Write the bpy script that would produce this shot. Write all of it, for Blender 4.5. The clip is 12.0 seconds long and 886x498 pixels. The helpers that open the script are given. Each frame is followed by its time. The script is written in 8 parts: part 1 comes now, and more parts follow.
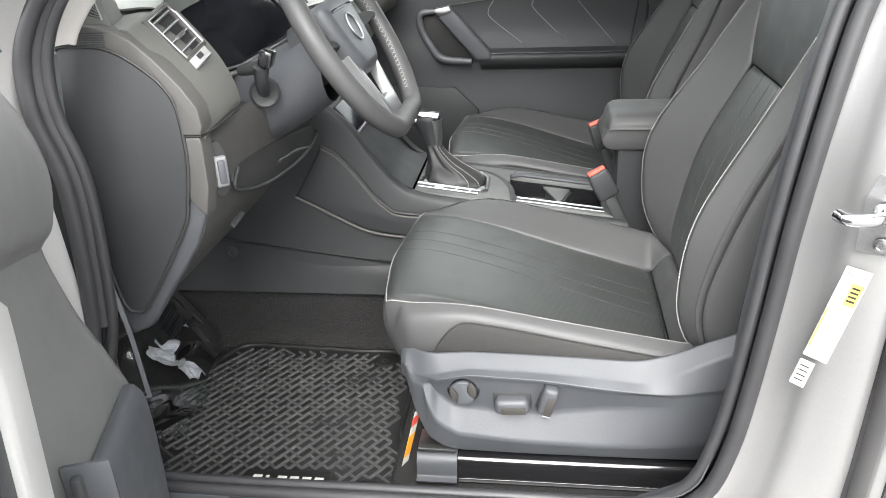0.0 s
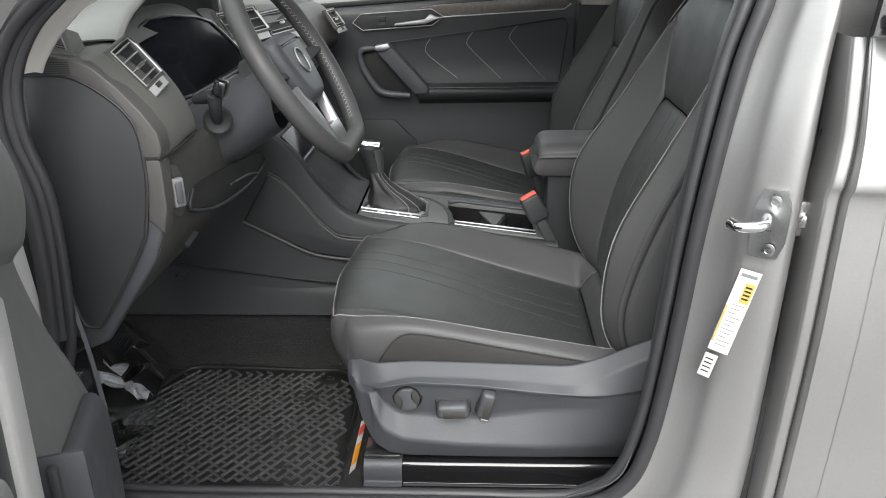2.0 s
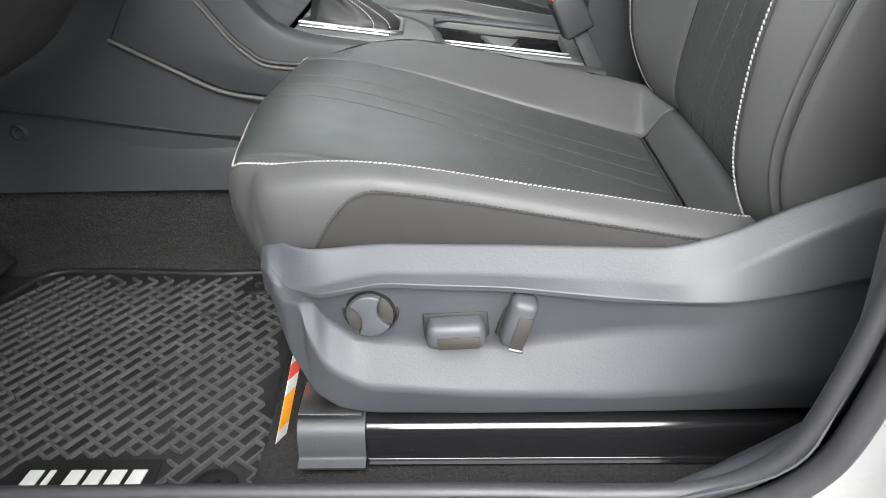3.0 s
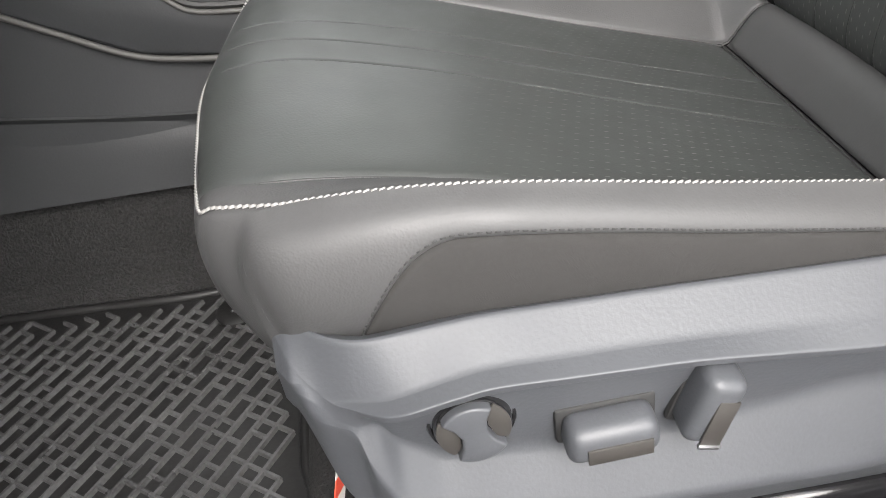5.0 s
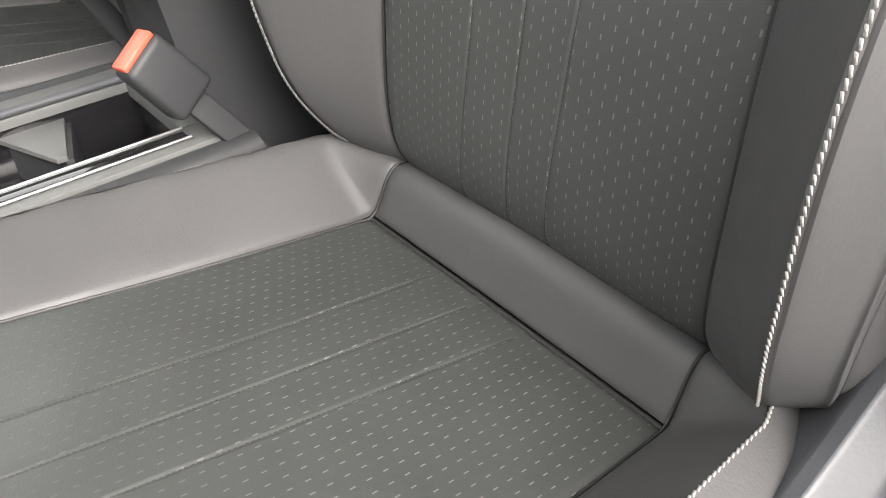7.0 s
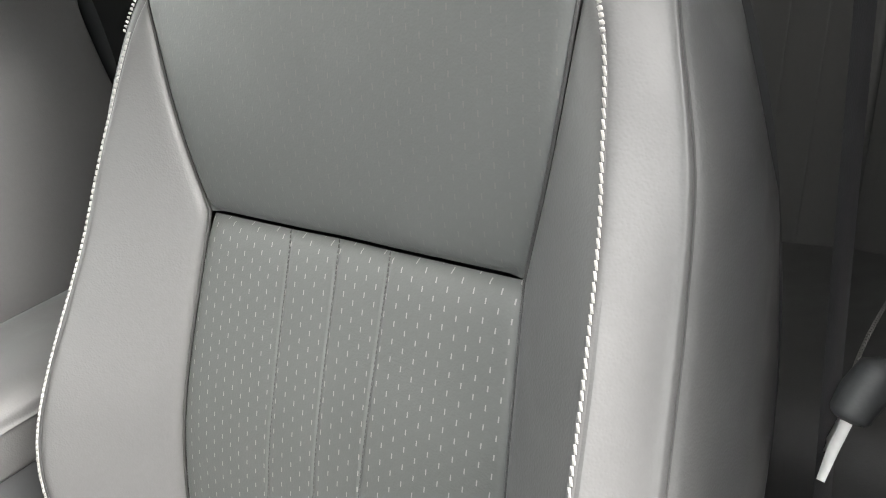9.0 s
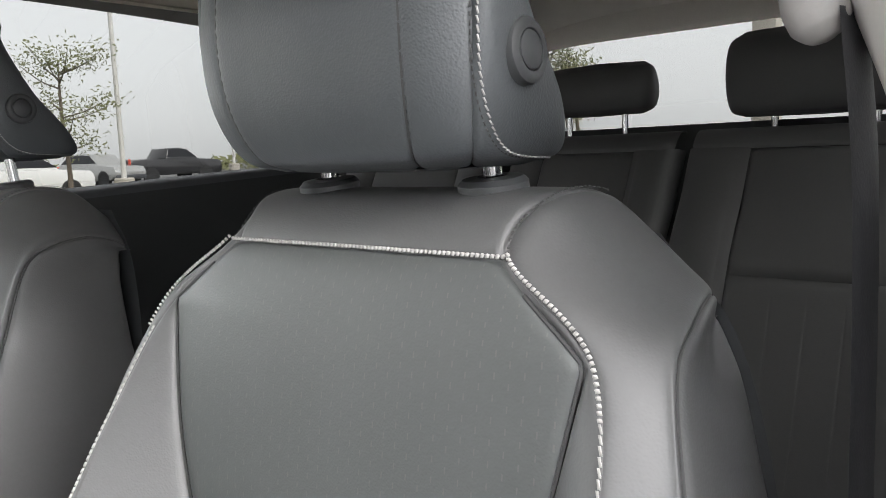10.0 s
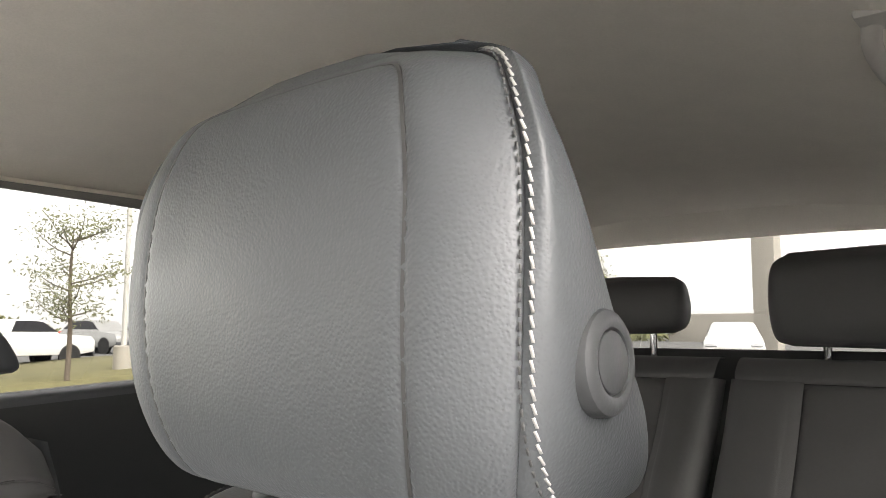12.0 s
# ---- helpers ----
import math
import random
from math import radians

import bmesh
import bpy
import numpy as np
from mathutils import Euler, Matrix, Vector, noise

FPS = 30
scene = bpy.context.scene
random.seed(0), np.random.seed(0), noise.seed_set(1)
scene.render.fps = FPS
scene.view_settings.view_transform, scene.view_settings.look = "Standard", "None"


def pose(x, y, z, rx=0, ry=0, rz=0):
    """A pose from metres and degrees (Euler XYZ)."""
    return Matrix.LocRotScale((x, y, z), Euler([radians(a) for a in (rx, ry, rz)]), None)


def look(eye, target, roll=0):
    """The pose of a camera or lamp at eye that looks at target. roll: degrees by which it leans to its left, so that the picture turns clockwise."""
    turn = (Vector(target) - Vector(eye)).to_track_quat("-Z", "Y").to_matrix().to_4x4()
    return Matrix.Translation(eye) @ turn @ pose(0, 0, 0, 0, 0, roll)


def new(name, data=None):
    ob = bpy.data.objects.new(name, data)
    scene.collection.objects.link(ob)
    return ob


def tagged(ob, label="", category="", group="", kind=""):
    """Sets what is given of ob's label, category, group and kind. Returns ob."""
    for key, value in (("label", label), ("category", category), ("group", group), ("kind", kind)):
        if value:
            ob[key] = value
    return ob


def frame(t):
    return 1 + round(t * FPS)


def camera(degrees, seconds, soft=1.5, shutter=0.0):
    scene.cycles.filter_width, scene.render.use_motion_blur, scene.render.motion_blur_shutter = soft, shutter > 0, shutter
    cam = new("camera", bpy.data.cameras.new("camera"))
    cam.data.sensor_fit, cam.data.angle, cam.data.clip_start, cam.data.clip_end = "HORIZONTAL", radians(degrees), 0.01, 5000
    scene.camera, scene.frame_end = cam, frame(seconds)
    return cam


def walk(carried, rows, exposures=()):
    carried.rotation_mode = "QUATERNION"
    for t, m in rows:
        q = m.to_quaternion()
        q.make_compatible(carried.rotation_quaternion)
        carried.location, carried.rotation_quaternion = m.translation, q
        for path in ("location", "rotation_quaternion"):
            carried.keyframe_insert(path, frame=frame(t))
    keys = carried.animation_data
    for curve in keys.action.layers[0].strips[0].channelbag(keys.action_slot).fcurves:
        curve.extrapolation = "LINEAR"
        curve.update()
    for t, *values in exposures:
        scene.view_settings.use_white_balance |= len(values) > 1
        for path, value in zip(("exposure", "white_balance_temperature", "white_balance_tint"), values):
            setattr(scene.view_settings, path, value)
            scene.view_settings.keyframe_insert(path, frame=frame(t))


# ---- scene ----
cam = camera(59.6, 12.0, soft=0.9)
PATH = [
    (0.0, pose(0.2537, -1.2300, 1.2234, 65.25, 2.41, 7.12)),
    (0.5, pose(0.2535, -1.3787, 1.2521, 67.56, 1.50, 4.81)),
    (1.0, pose(0.2489, -1.4081, 1.2482, 68.96, 1.13, 3.74)),
    (1.5, pose(0.2494, -1.4060, 1.2495, 69.15, 1.14, 3.28)),
    (2.0, pose(0.2564, -1.3250, 1.2324, 67.75, 1.12, 2.70)),
    (2.5, pose(0.2454, -1.0700, 1.1060, 64.27, 1.19, 1.58)),
    (3.0, pose(0.2150, -0.8270, 0.9080, 61.33, 1.30, 0.88)),
    (3.2, pose(0.2133, -0.7454, 0.8819, 59.47, 1.55, 0.86)),
    (4.8, pose(0.1579, -0.5851, 0.8477, 54.04, 4.88, -4.24)),
    (5.0, pose(0.1168, -0.5431, 0.8634, 53.12, 5.86, -7.54)),
    (5.5, pose(0.0808, -0.4193, 0.9124, 49.96, 8.75, -14.97)),
    (6.0, pose(0.0643, -0.3087, 0.9407, 46.73, 7.01, -28.56)),
    (6.5, pose(0.1360, -0.2788, 0.9751, 43.78, 7.10, -37.06)),
    (7.0, pose(0.2171, -0.3118, 0.9471, 48.09, 7.63, -40.20)),
    (7.2, pose(0.2286, -0.3076, 0.9612, 48.52, 5.84, -42.57)),
    (8.8, pose(0.2913, -0.3336, 1.1355, 58.76, 9.58, -53.97)),
    (9.0, pose(0.3009, -0.3378, 1.1393, 63.75, 8.15, -52.98)),
    (9.5, pose(0.3253, -0.3400, 1.1314, 77.94, 3.40, -49.09)),
    (10.0, pose(0.3193, -0.3402, 1.1851, 82.85, 2.24, -49.88)),
    (10.5, pose(0.3408, -0.3208, 1.2298, 87.24, 1.06, -50.37)),
    (11.0, pose(0.4095, -0.2636, 1.2407, 90.40, 0.12, -50.34)),
    (11.5, pose(0.4303, -0.2413, 1.2424, 92.42, -0.57, -50.15)),
    (12.0, pose(0.4309, -0.2382, 1.2439, 96.02, -0.05, -49.68)),
]
walk(cam, PATH, [(0.0, 2.55, 6450, 10), (0.25, 2.05, 6450, 10), (0.5, 1.68, 6450, 10), (2.0, 1.55, 6420, 10), (3.0, 2.35, 6380, 10), (5.0, 2.35, 6600, 12), (5.5, 2.5, 6650, 12), (6.0, 2.86, 6700, 13), (6.5, 2.75, 6750, 13), (7.0, 2.85, 6800, 14),
                 (9.0, 3.74, 6700, 10), (9.5, 3.62, 6580, 11), (10.0, 3.60, 6500, 12), (10.5, 3.82, 6520, 11), (11.0, 4.18, 6850, 12), (12.0, 4.48, 7000, 14)])

# ---- daylight: an overcast sky with a wide, weak sun ----
world = bpy.data.worlds.new("overcast_sky")
scene.world = world
world.use_nodes = True
wn, wl = world.node_tree.nodes, world.node_tree.links
wn.clear()
sky = wn.new("ShaderNodeTexSky")
sky.sky_type, sky.sun_disc = "NISHITA", False
sky.sun_elevation, sky.sun_rotation = radians(42), radians(177)
sky.dust_density, sky.air_density = 3.0, 1.0
grey = wn.new("ShaderNodeHueSaturation")
grey.inputs["Saturation"].default_value = 0.12
cloud = wn.new("ShaderNodeMixRGB")
cloud.inputs[0].default_value, cloud.inputs[2].default_value = 0.6, (6.2, 6.3, 6.3, 1)
back, wout = wn.new("ShaderNodeBackground"), wn.new("ShaderNodeOutputWorld")
back.inputs["Strength"].default_value = 0.15
wl.new(sky.outputs[0], grey.inputs["Color"])
wl.new(grey.outputs[0], cloud.inputs[1])
wl.new(cloud.outputs[0], back.inputs["Color"])
wl.new(back.outputs[0], wout.inputs["Surface"])
sun_data = bpy.data.lights.new("sun", "SUN")
sun_data.energy, sun_data.angle, sun_data.color = 1.5, radians(45), (1.0, 0.97, 0.93)
sun = new("sun", sun_data)
sun.matrix_world = look((1.0, -18.9, 17), (0, 0, 0))


# ---- building tools ----
def rgb(c):
    return (c, c, c, 1) if isinstance(c, (int, float)) else (*c, 1)


def material(name, colour, rough=0.5, metal=0.0, grain=0.0, grain_size=0.001, mottle=0.08, mottle_size=0.05, spec=0.5, coat=0.0, leather=False, perforated=False, fabric=False, fade=None, dash_tone=0.125):
    """A surface: base colour with a slow mottle and a fine variation, roughness that varies, and a fine relief of real size."""
    m = bpy.data.materials.new(name)
    m.use_nodes = True
    n, l = m.node_tree.nodes, m.node_tree.links
    b = n["Principled BSDF"]
    b.inputs["Metallic"].default_value = metal
    b.inputs["Specular IOR Level"].default_value = spec
    b.inputs["Coat Weight"].default_value = coat
    b.inputs["Coat Roughness"].default_value = 0.08
    tc = n.new("ShaderNodeTexCoord")
    big = n.new("ShaderNodeTexNoise")
    big.inputs["Scale"].default_value, big.inputs["Detail"].default_value = 1 / mottle_size, 4
    l.new(tc.outputs["Object"], big.inputs["Vector"])
    fine = n.new("ShaderNodeTexNoise")
    fine.inputs["Scale"].default_value, fine.inputs["Detail"].default_value = 1 / max(grain_size * 3, 1e-5), 3
    l.new(tc.outputs["Object"], fine.inputs["Vector"])
    both = n.new("ShaderNodeMath")
    both.operation = "ADD"
    l.new(big.outputs["Fac"], both.inputs[0])
    l.new(fine.outputs["Fac"], both.inputs[1])
    span = n.new("ShaderNodeMapRange")
    span.inputs["From Min"].default_value, span.inputs["From Max"].default_value = 0.6, 1.4
    span.inputs["To Min"].default_value, span.inputs["To Max"].default_value = 1 - mottle, 1 + mottle
    l.new(both.outputs[0], span.inputs["Value"])
    tint = n.new("ShaderNodeMixRGB")
    tint.blend_type, tint.inputs[0].default_value = "MULTIPLY", 1.0
    tint.inputs[1].default_value = rgb(colour)
    l.new(span.outputs[0], tint.inputs[2])
    col = tint.outputs[0]
    rr = n.new("ShaderNodeMapRange")
    rr.inputs["From Min"].default_value, rr.inputs["From Max"].default_value = 0.3, 0.7
    rr.inputs["To Min"].default_value, rr.inputs["To Max"].default_value = max(rough - 0.06, 0.02), min(rough + 0.06, 1)
    l.new(big.outputs["Fac"], rr.inputs["Value"])
    l.new(rr.outputs[0], b.inputs["Roughness"])
    height = None
    if leather:
        cell = n.new("ShaderNodeTexVoronoi")
        cell.feature = "SMOOTH_F1"
        cell.inputs["Scale"].default_value = 1 / grain_size
        warp = n.new("ShaderNodeMixRGB")
        warp.blend_type, warp.inputs[0].default_value = "ADD", 0.0006
        l.new(tc.outputs["Object"], warp.inputs[1])
        l.new(fine.outputs["Color"], warp.inputs[2])
        l.new(warp.outputs[0], cell.inputs["Vector"])
        height = cell.outputs["Distance"]
    elif grain:
        height = fine.outputs["Fac"]
    if fabric:
        uv = n.new("ShaderNodeUVMap")
        wv = n.new("ShaderNodeTexWave")
        wv.inputs["Scale"].default_value, wv.inputs["Distortion"].default_value = 1100.0, 0.8
        l.new(uv.outputs[0], wv.inputs["Vector"])
        height = wv.outputs["Fac"]
    if perforated:
        uv = n.new("ShaderNodeUVMap")
        sep = n.new("ShaderNodeSeparateXYZ")
        l.new(uv.outputs[0], sep.inputs[0])

        def mth(op, a, c=None):
            k = n.new("ShaderNodeMath")
            k.operation = op
            for i, v in enumerate((a, c)):
                if v is None:
                    continue
                if isinstance(v, (int, float)):
                    k.inputs[i].default_value = v
                else:
                    l.new(v, k.inputs[i])
            return k.outputs[0]
        row = mth("DIVIDE", sep.outputs["Y"], 0.0088)
        shift = mth("MULTIPLY", mth("FLOOR", row), 0.36)
        lon = mth("ADD", mth("DIVIDE", sep.outputs["X"], 0.0108), shift)
        a = mth("LESS_THAN", mth("ABSOLUTE", mth("SUBTRACT", mth("FRACT", lon), 0.5)), 0.16)
        c = mth("LESS_THAN", mth("ABSOLUTE", mth("SUBTRACT", mth("FRACT", row), 0.5)), 0.05)
        hole = mth("MULTIPLY", a, c)
        if fade:
            ease = n.new("ShaderNodeMapRange")
            ease.inputs["From Min"].default_value, ease.inputs["From Max"].default_value = fade
            l.new(sep.outputs["X"], ease.inputs["Value"])
            hole = mth("MULTIPLY", hole, ease.outputs[0])
        dash = n.new("ShaderNodeMixRGB")
        l.new(hole, dash.inputs[0])
        l.new(col, dash.inputs[1])
        dash.inputs[2].default_value = (dash_tone, dash_tone, dash_tone * 0.96, 1)
        col = dash.outputs[0]
    l.new(col, b.inputs["Base Color"])
    if height is not None and grain:
        bump = n.new("ShaderNodeBump")
        bump.inputs["Strength"].default_value = 1.0
        bump.inputs["Distance"].default_value = grain
        l.new(height, bump.inputs["Height"])
        l.new(bump.outputs[0], b.inputs["Normal"])
    return m


def glass(name, tint=(0.9, 0.93, 0.92)):
    m = bpy.data.materials.new(name)
    m.use_nodes = True
    n, l = m.node_tree.nodes, m.node_tree.links
    n.clear()
    out, mix = n.new("ShaderNodeOutputMaterial"), n.new("ShaderNodeMixShader")
    clear, shine, fres = n.new("ShaderNodeBsdfTransparent"), n.new("ShaderNodeBsdfGlossy"), n.new("ShaderNodeFresnel")
    clear.inputs["Color"].default_value = (*tint, 1)
    shine.inputs["Roughness"].default_value = 0.02
    fres.inputs["IOR"].default_value = 1.45
    l.new(fres.outputs[0], mix.inputs[0])
    l.new(clear.outputs[0], mix.inputs[1])
    l.new(shine.outputs[0], mix.inputs[2])
    l.new(mix.outputs[0], out.inputs["Surface"])
    return m


def thing(name, label, category, at=(0, 0, 0), group="", kind=""):
    ob = new(name)
    ob.empty_display_size = 0.05
    ob.location = at
    return tagged(ob, label, category, group, kind)


def mesh_of(name, verts, faces, mat, parent=None, label="", uv=None, smooth=True, kind=""):
    me = bpy.data.meshes.new(name)
    me.from_pydata([tuple(map(float, v)) for v in verts], [], faces)
    if uv is not None:
        layer = me.uv_layers.new(name="UVMap")
        idx = np.empty(len(me.loops), int)
        me.loops.foreach_get("vertex_index", idx)
        layer.data.foreach_set("uv", np.asarray(uv, float)[idx].ravel())
    if smooth:
        me.polygons.foreach_set("use_smooth", [True] * len(me.polygons))
    me.materials.append(mat)
    me.update()
    ob = new(name, me)
    if parent:
        ob.parent = parent
        if parent.type == "EMPTY":
            ob.location = -parent.location
        elif parent.parent is not None and parent.parent.type == "EMPTY":
            ob.location = (0, 0, 0)
    if label:
        ob["label"] = label
    if kind:
        ob["kind"] = kind
    return ob


def part(name, bm, mat, parent=None, label="", smooth=True, kind=""):
    """Links a bmesh as one mesh under a thing or a part; the coordinates are the world's."""
    me = bpy.data.meshes.new(name)
    bm.to_mesh(me)
    bm.free()
    if smooth:
        me.polygons.foreach_set("use_smooth", [True] * len(me.polygons))
        me.set_sharp_from_angle(angle=radians(38))
    me.materials.append(mat)
    ob = new(name, me)
    if parent:
        ob.parent = parent
        if parent.type == "EMPTY":
            ob.location = -parent.location
    if label:
        ob["label"] = label
    if kind:
        ob["kind"] = kind
    return ob


def cr_weights(t, n, closed=False):
    """Catmull-Rom weights of n control points at the parameters t (0 to n - 1)."""
    t = np.atleast_1d(np.asarray(t, float))
    w = np.zeros((len(t), n))
    for k, x in enumerate(t):
        i = int(min(max(math.floor(x), 0), (n - 1 if closed else n - 2)))
        f = x - i
        c = (-0.5 * f + f * f - 0.5 * f ** 3, 1 - 2.5 * f * f + 1.5 * f ** 3, 0.5 * f + 2 * f * f - 1.5 * f ** 3, -0.5 * f * f + 0.5 * f ** 3)
        for o, cc in zip((-1, 0, 1, 2), c):
            j = i + o
            if closed:
                w[k, j % n] += cc
            elif j < 0:
                w[k, 0] += 2 * cc
                w[k, 1] -= cc
            elif j >= n:
                w[k, n - 1] += 2 * cc
                w[k, n - 2] -= cc
            else:
                w[k, j] += cc
    return w


def curve(points, n, closed=False):
    """n points on a smooth curve through the given ones."""
    p = np.asarray(points, float)
    t = np.linspace(0, len(p) if closed else len(p) - 1, n, endpoint=not closed)
    return cr_weights(t, len(p), closed) @ p


def dense(a, b, n):
    """n parameters from a to b, closer together near both ends."""
    s = np.linspace(0, 1, n)
    s = 0.45 * s + 0.55 * (0.5 - 0.5 * np.cos(math.pi * s))
    return a + (b - a) * s


class Creased:
    """A net that folds along given rows and columns instead of running smoothly over them; the folds across v grow from row fade[0] to fade[1]; corner: a row that folds between some columns only."""

    def __init__(self, points, rows=(), columns=(), fade=None, corner=None):
        self.points, self.rows, self.columns, self.fade, self.corner = np.asarray(points, float), rows, columns, fade, corner


def folded_weights(t, n, folds):
    t = np.atleast_1d(np.asarray(t, float))
    cuts = [0, *sorted(folds), n - 1]
    w = np.zeros((len(t), n))
    for a, b in zip(cuts, cuts[1:]):
        k = (t >= a if a == 0 else t > a) & (t <= b) if b < n - 1 else (t > a if a else t == t)
        if k.any():
            w[k] = 0
            w[np.ix_(k, range(a, b + 1))] = cr_weights(t[k] - a, b - a + 1)
    return w


def patch(net, u, v):
    if isinstance(net, Creased):
        p = net.points
        wu = folded_weights(u, p.shape[0], net.rows)
        g = np.einsum("ai,ijk,bj->abk", wu, p, folded_weights(v, p.shape[1], net.columns))
        if net.corner:
            row, a, b, c, d = net.corner
            sharp = np.einsum("ai,ijk,bj->abk", folded_weights(u, p.shape[0], (*net.rows, row)), p, folded_weights(v, p.shape[1], net.columns))
            side = np.minimum(np.atleast_1d(v), p.shape[1] - 1 - np.atleast_1d(v))
            f = np.interp(side, (a, b, c, d), (0, 1, 1, 0))[None, :, None]
            g = f * sharp + (1 - f) * g
        if net.fade:
            f = np.clip((np.atleast_1d(u) - net.fade[0]) / (net.fade[1] - net.fade[0]), 0, 1)[:, None, None]
            f = f * f * (3 - 2 * f)
            g = f * g + (1 - f) * np.einsum("ai,ijk,bj->abk", wu, p, cr_weights(v, p.shape[1]))
        return g
    net = np.asarray(net, float)
    return np.einsum("ai,ijk,bj->abk", cr_weights(u, net.shape[0]), net, cr_weights(v, net.shape[1]))


def grid_normals(g):
    du = np.gradient(g, axis=0)
    dv = np.gradient(g, axis=1)
    nrm = np.cross(du, dv)
    return nrm / np.maximum(np.linalg.norm(nrm, axis=2, keepdims=True), 1e-9)


def grid_lengths(g):
    lu = np.concatenate([np.zeros((1, g.shape[1])), np.cumsum(np.linalg.norm(np.diff(g, axis=0), axis=2), 0)])
    lv = np.concatenate([np.zeros((g.shape[0], 1)), np.cumsum(np.linalg.norm(np.diff(g, axis=1), axis=2), 1)], 1)
    return lu, lv


def renet(net, us, low, high, k=9):
    """A part of a net between two lines low(u) and high(u) across it, as a net of its own."""
    return np.array([patch(net, [u], np.linspace(low(u), high(u), k))[0] for u in us])


def panel(name, net, u0, u1, v0, v1, nu, nv, mat, parent, seams="lrtb", depth=0.004, soft=0.007, lines=(), label="", out=-1, deep="", path=None, trim=0.0, ease=0.0):
    """A piece of upholstery cut from a smooth net, pulled in along its seams (l, r: its ends across v; t, b: its ends across u) and along stitched lines (v, u from, u to, v at the end)."""
    uu, vv = dense(u0, u1, nu), dense(v0, v1, nv)
    lines = [(*row, row[0])[:4] for row in lines]
    if lines:
        extra = np.concatenate([np.arange(min(v, w) - 0.05, max(v, w) + 0.05, 0.0083) for v, _, _, w in lines])
        vv = np.unique(np.concatenate([vv, extra]))
    g = patch(net, uu, vv)
    nrm = grid_normals(g) * out
    lu, lv = grid_lengths(g)
    d = np.zeros(lu.shape)
    if "t" in seams:
        d += np.exp(-lu / soft)
    if "b" in seams:
        d += np.exp(-(lu[-1:] - lu) / soft)
    if "l" in seams:
        d += np.exp(-lv / soft)
    if "r" in seams:
        d += np.exp(-(lv[:, -1:] - lv) / soft)
    if ease:
        d *= np.clip(lu / ease, 0, 1)
    if path is not None:
        gap = np.sqrt(((g.reshape(-1, 1, 3) - np.asarray(path)[None, ::2]) ** 2).sum(2).min(1)).reshape(lu.shape)
        d = d + np.exp(-gap / (soft * 0.7))
    d = np.minimum(d, 1)
    d = depth * (0.62 * d + 0.55 * np.clip(d, 0, 1) ** 5)
    inward = np.clip(np.minimum(lv, lv[:, -1:] - lv) / trim, 0, 1) if trim else 1.0
    for edge, dist in (("t", lu), ("b", lu[-1:] - lu)):
        if edge in deep:
            d += 0.0035 * np.exp(-dist / 0.010) * inward
    for v, ua, ub, w in lines:
        at = np.array([np.interp(v + (w - v) * min(max((u - ua) / (ub - ua), 0), 1), vv, row) for u, row in zip(uu, lv)])
        dist = np.abs(lv - at[:, None])
        fade = np.clip((uu - ua) / 0.15, 0, 1) * np.clip((ub - uu) / 0.15, 0, 1)
        d += 0.0009 * np.exp(-(dist / 0.0013) ** 2) * fade[:, None]
    g = g - nrm * d[..., None]
    a, b = g.shape[:2]
    faces = [(i * b + j, i * b + j + 1, (i + 1) * b + j + 1, (i + 1) * b + j) for i in range(a - 1) for j in range(b - 1)]
    if out < 0:
        faces = [f[::-1] for f in faces]
    mid = lv[:, b // 2:b // 2 + 1]
    uvs = np.stack([lu + 0 * lv, (lv - mid)], 2).reshape(-1, 2)
    return mesh_of(name, g.reshape(-1, 3), faces, mat, parent, label, uvs)


def sheet(name, net, nu, nv, mat, parent=None, label="", thick=0.0, out=1, kind=""):
    """A smooth curved sheet through a net of points, with a thickness where given."""
    net = np.asarray(net, float)
    g = patch(net, np.linspace(0, net.shape[0] - 1, nu), np.linspace(0, net.shape[1] - 1, nv))
    a, b = g.shape[:2]
    faces = [(i * b + j, i * b + j + 1, (i + 1) * b + j + 1, (i + 1) * b + j) for i in range(a - 1) for j in range(b - 1)]
    verts = g.reshape(-1, 3)
    if thick:
        low = (g - grid_normals(g) * out * thick).reshape(-1, 3)
        o = a * b
        faces += [tuple(o + k for k in f[::-1]) for f in faces]
        rim = [j for j in range(b)] + [i * b + b - 1 for i in range(1, a)] + [(a - 1) * b + j for j in range(b - 2, -1, -1)] + [i * b for i in range(a - 2, 0, -1)]
        faces += [(p, o + p, o + q, q) for p, q in zip(rim, rim[1:] + rim[:1])]
        verts = np.concatenate([verts, low])
    lu, lv = grid_lengths(g)
    uv = np.stack([lu, lv], 2).reshape(-1, 2)
    if thick:
        uv = np.concatenate([uv, uv])
    ob = mesh_of(name, verts, faces, mat, parent, label, uv, kind=kind)
    ob.data.set_sharp_from_angle(angle=radians(50))
    return ob


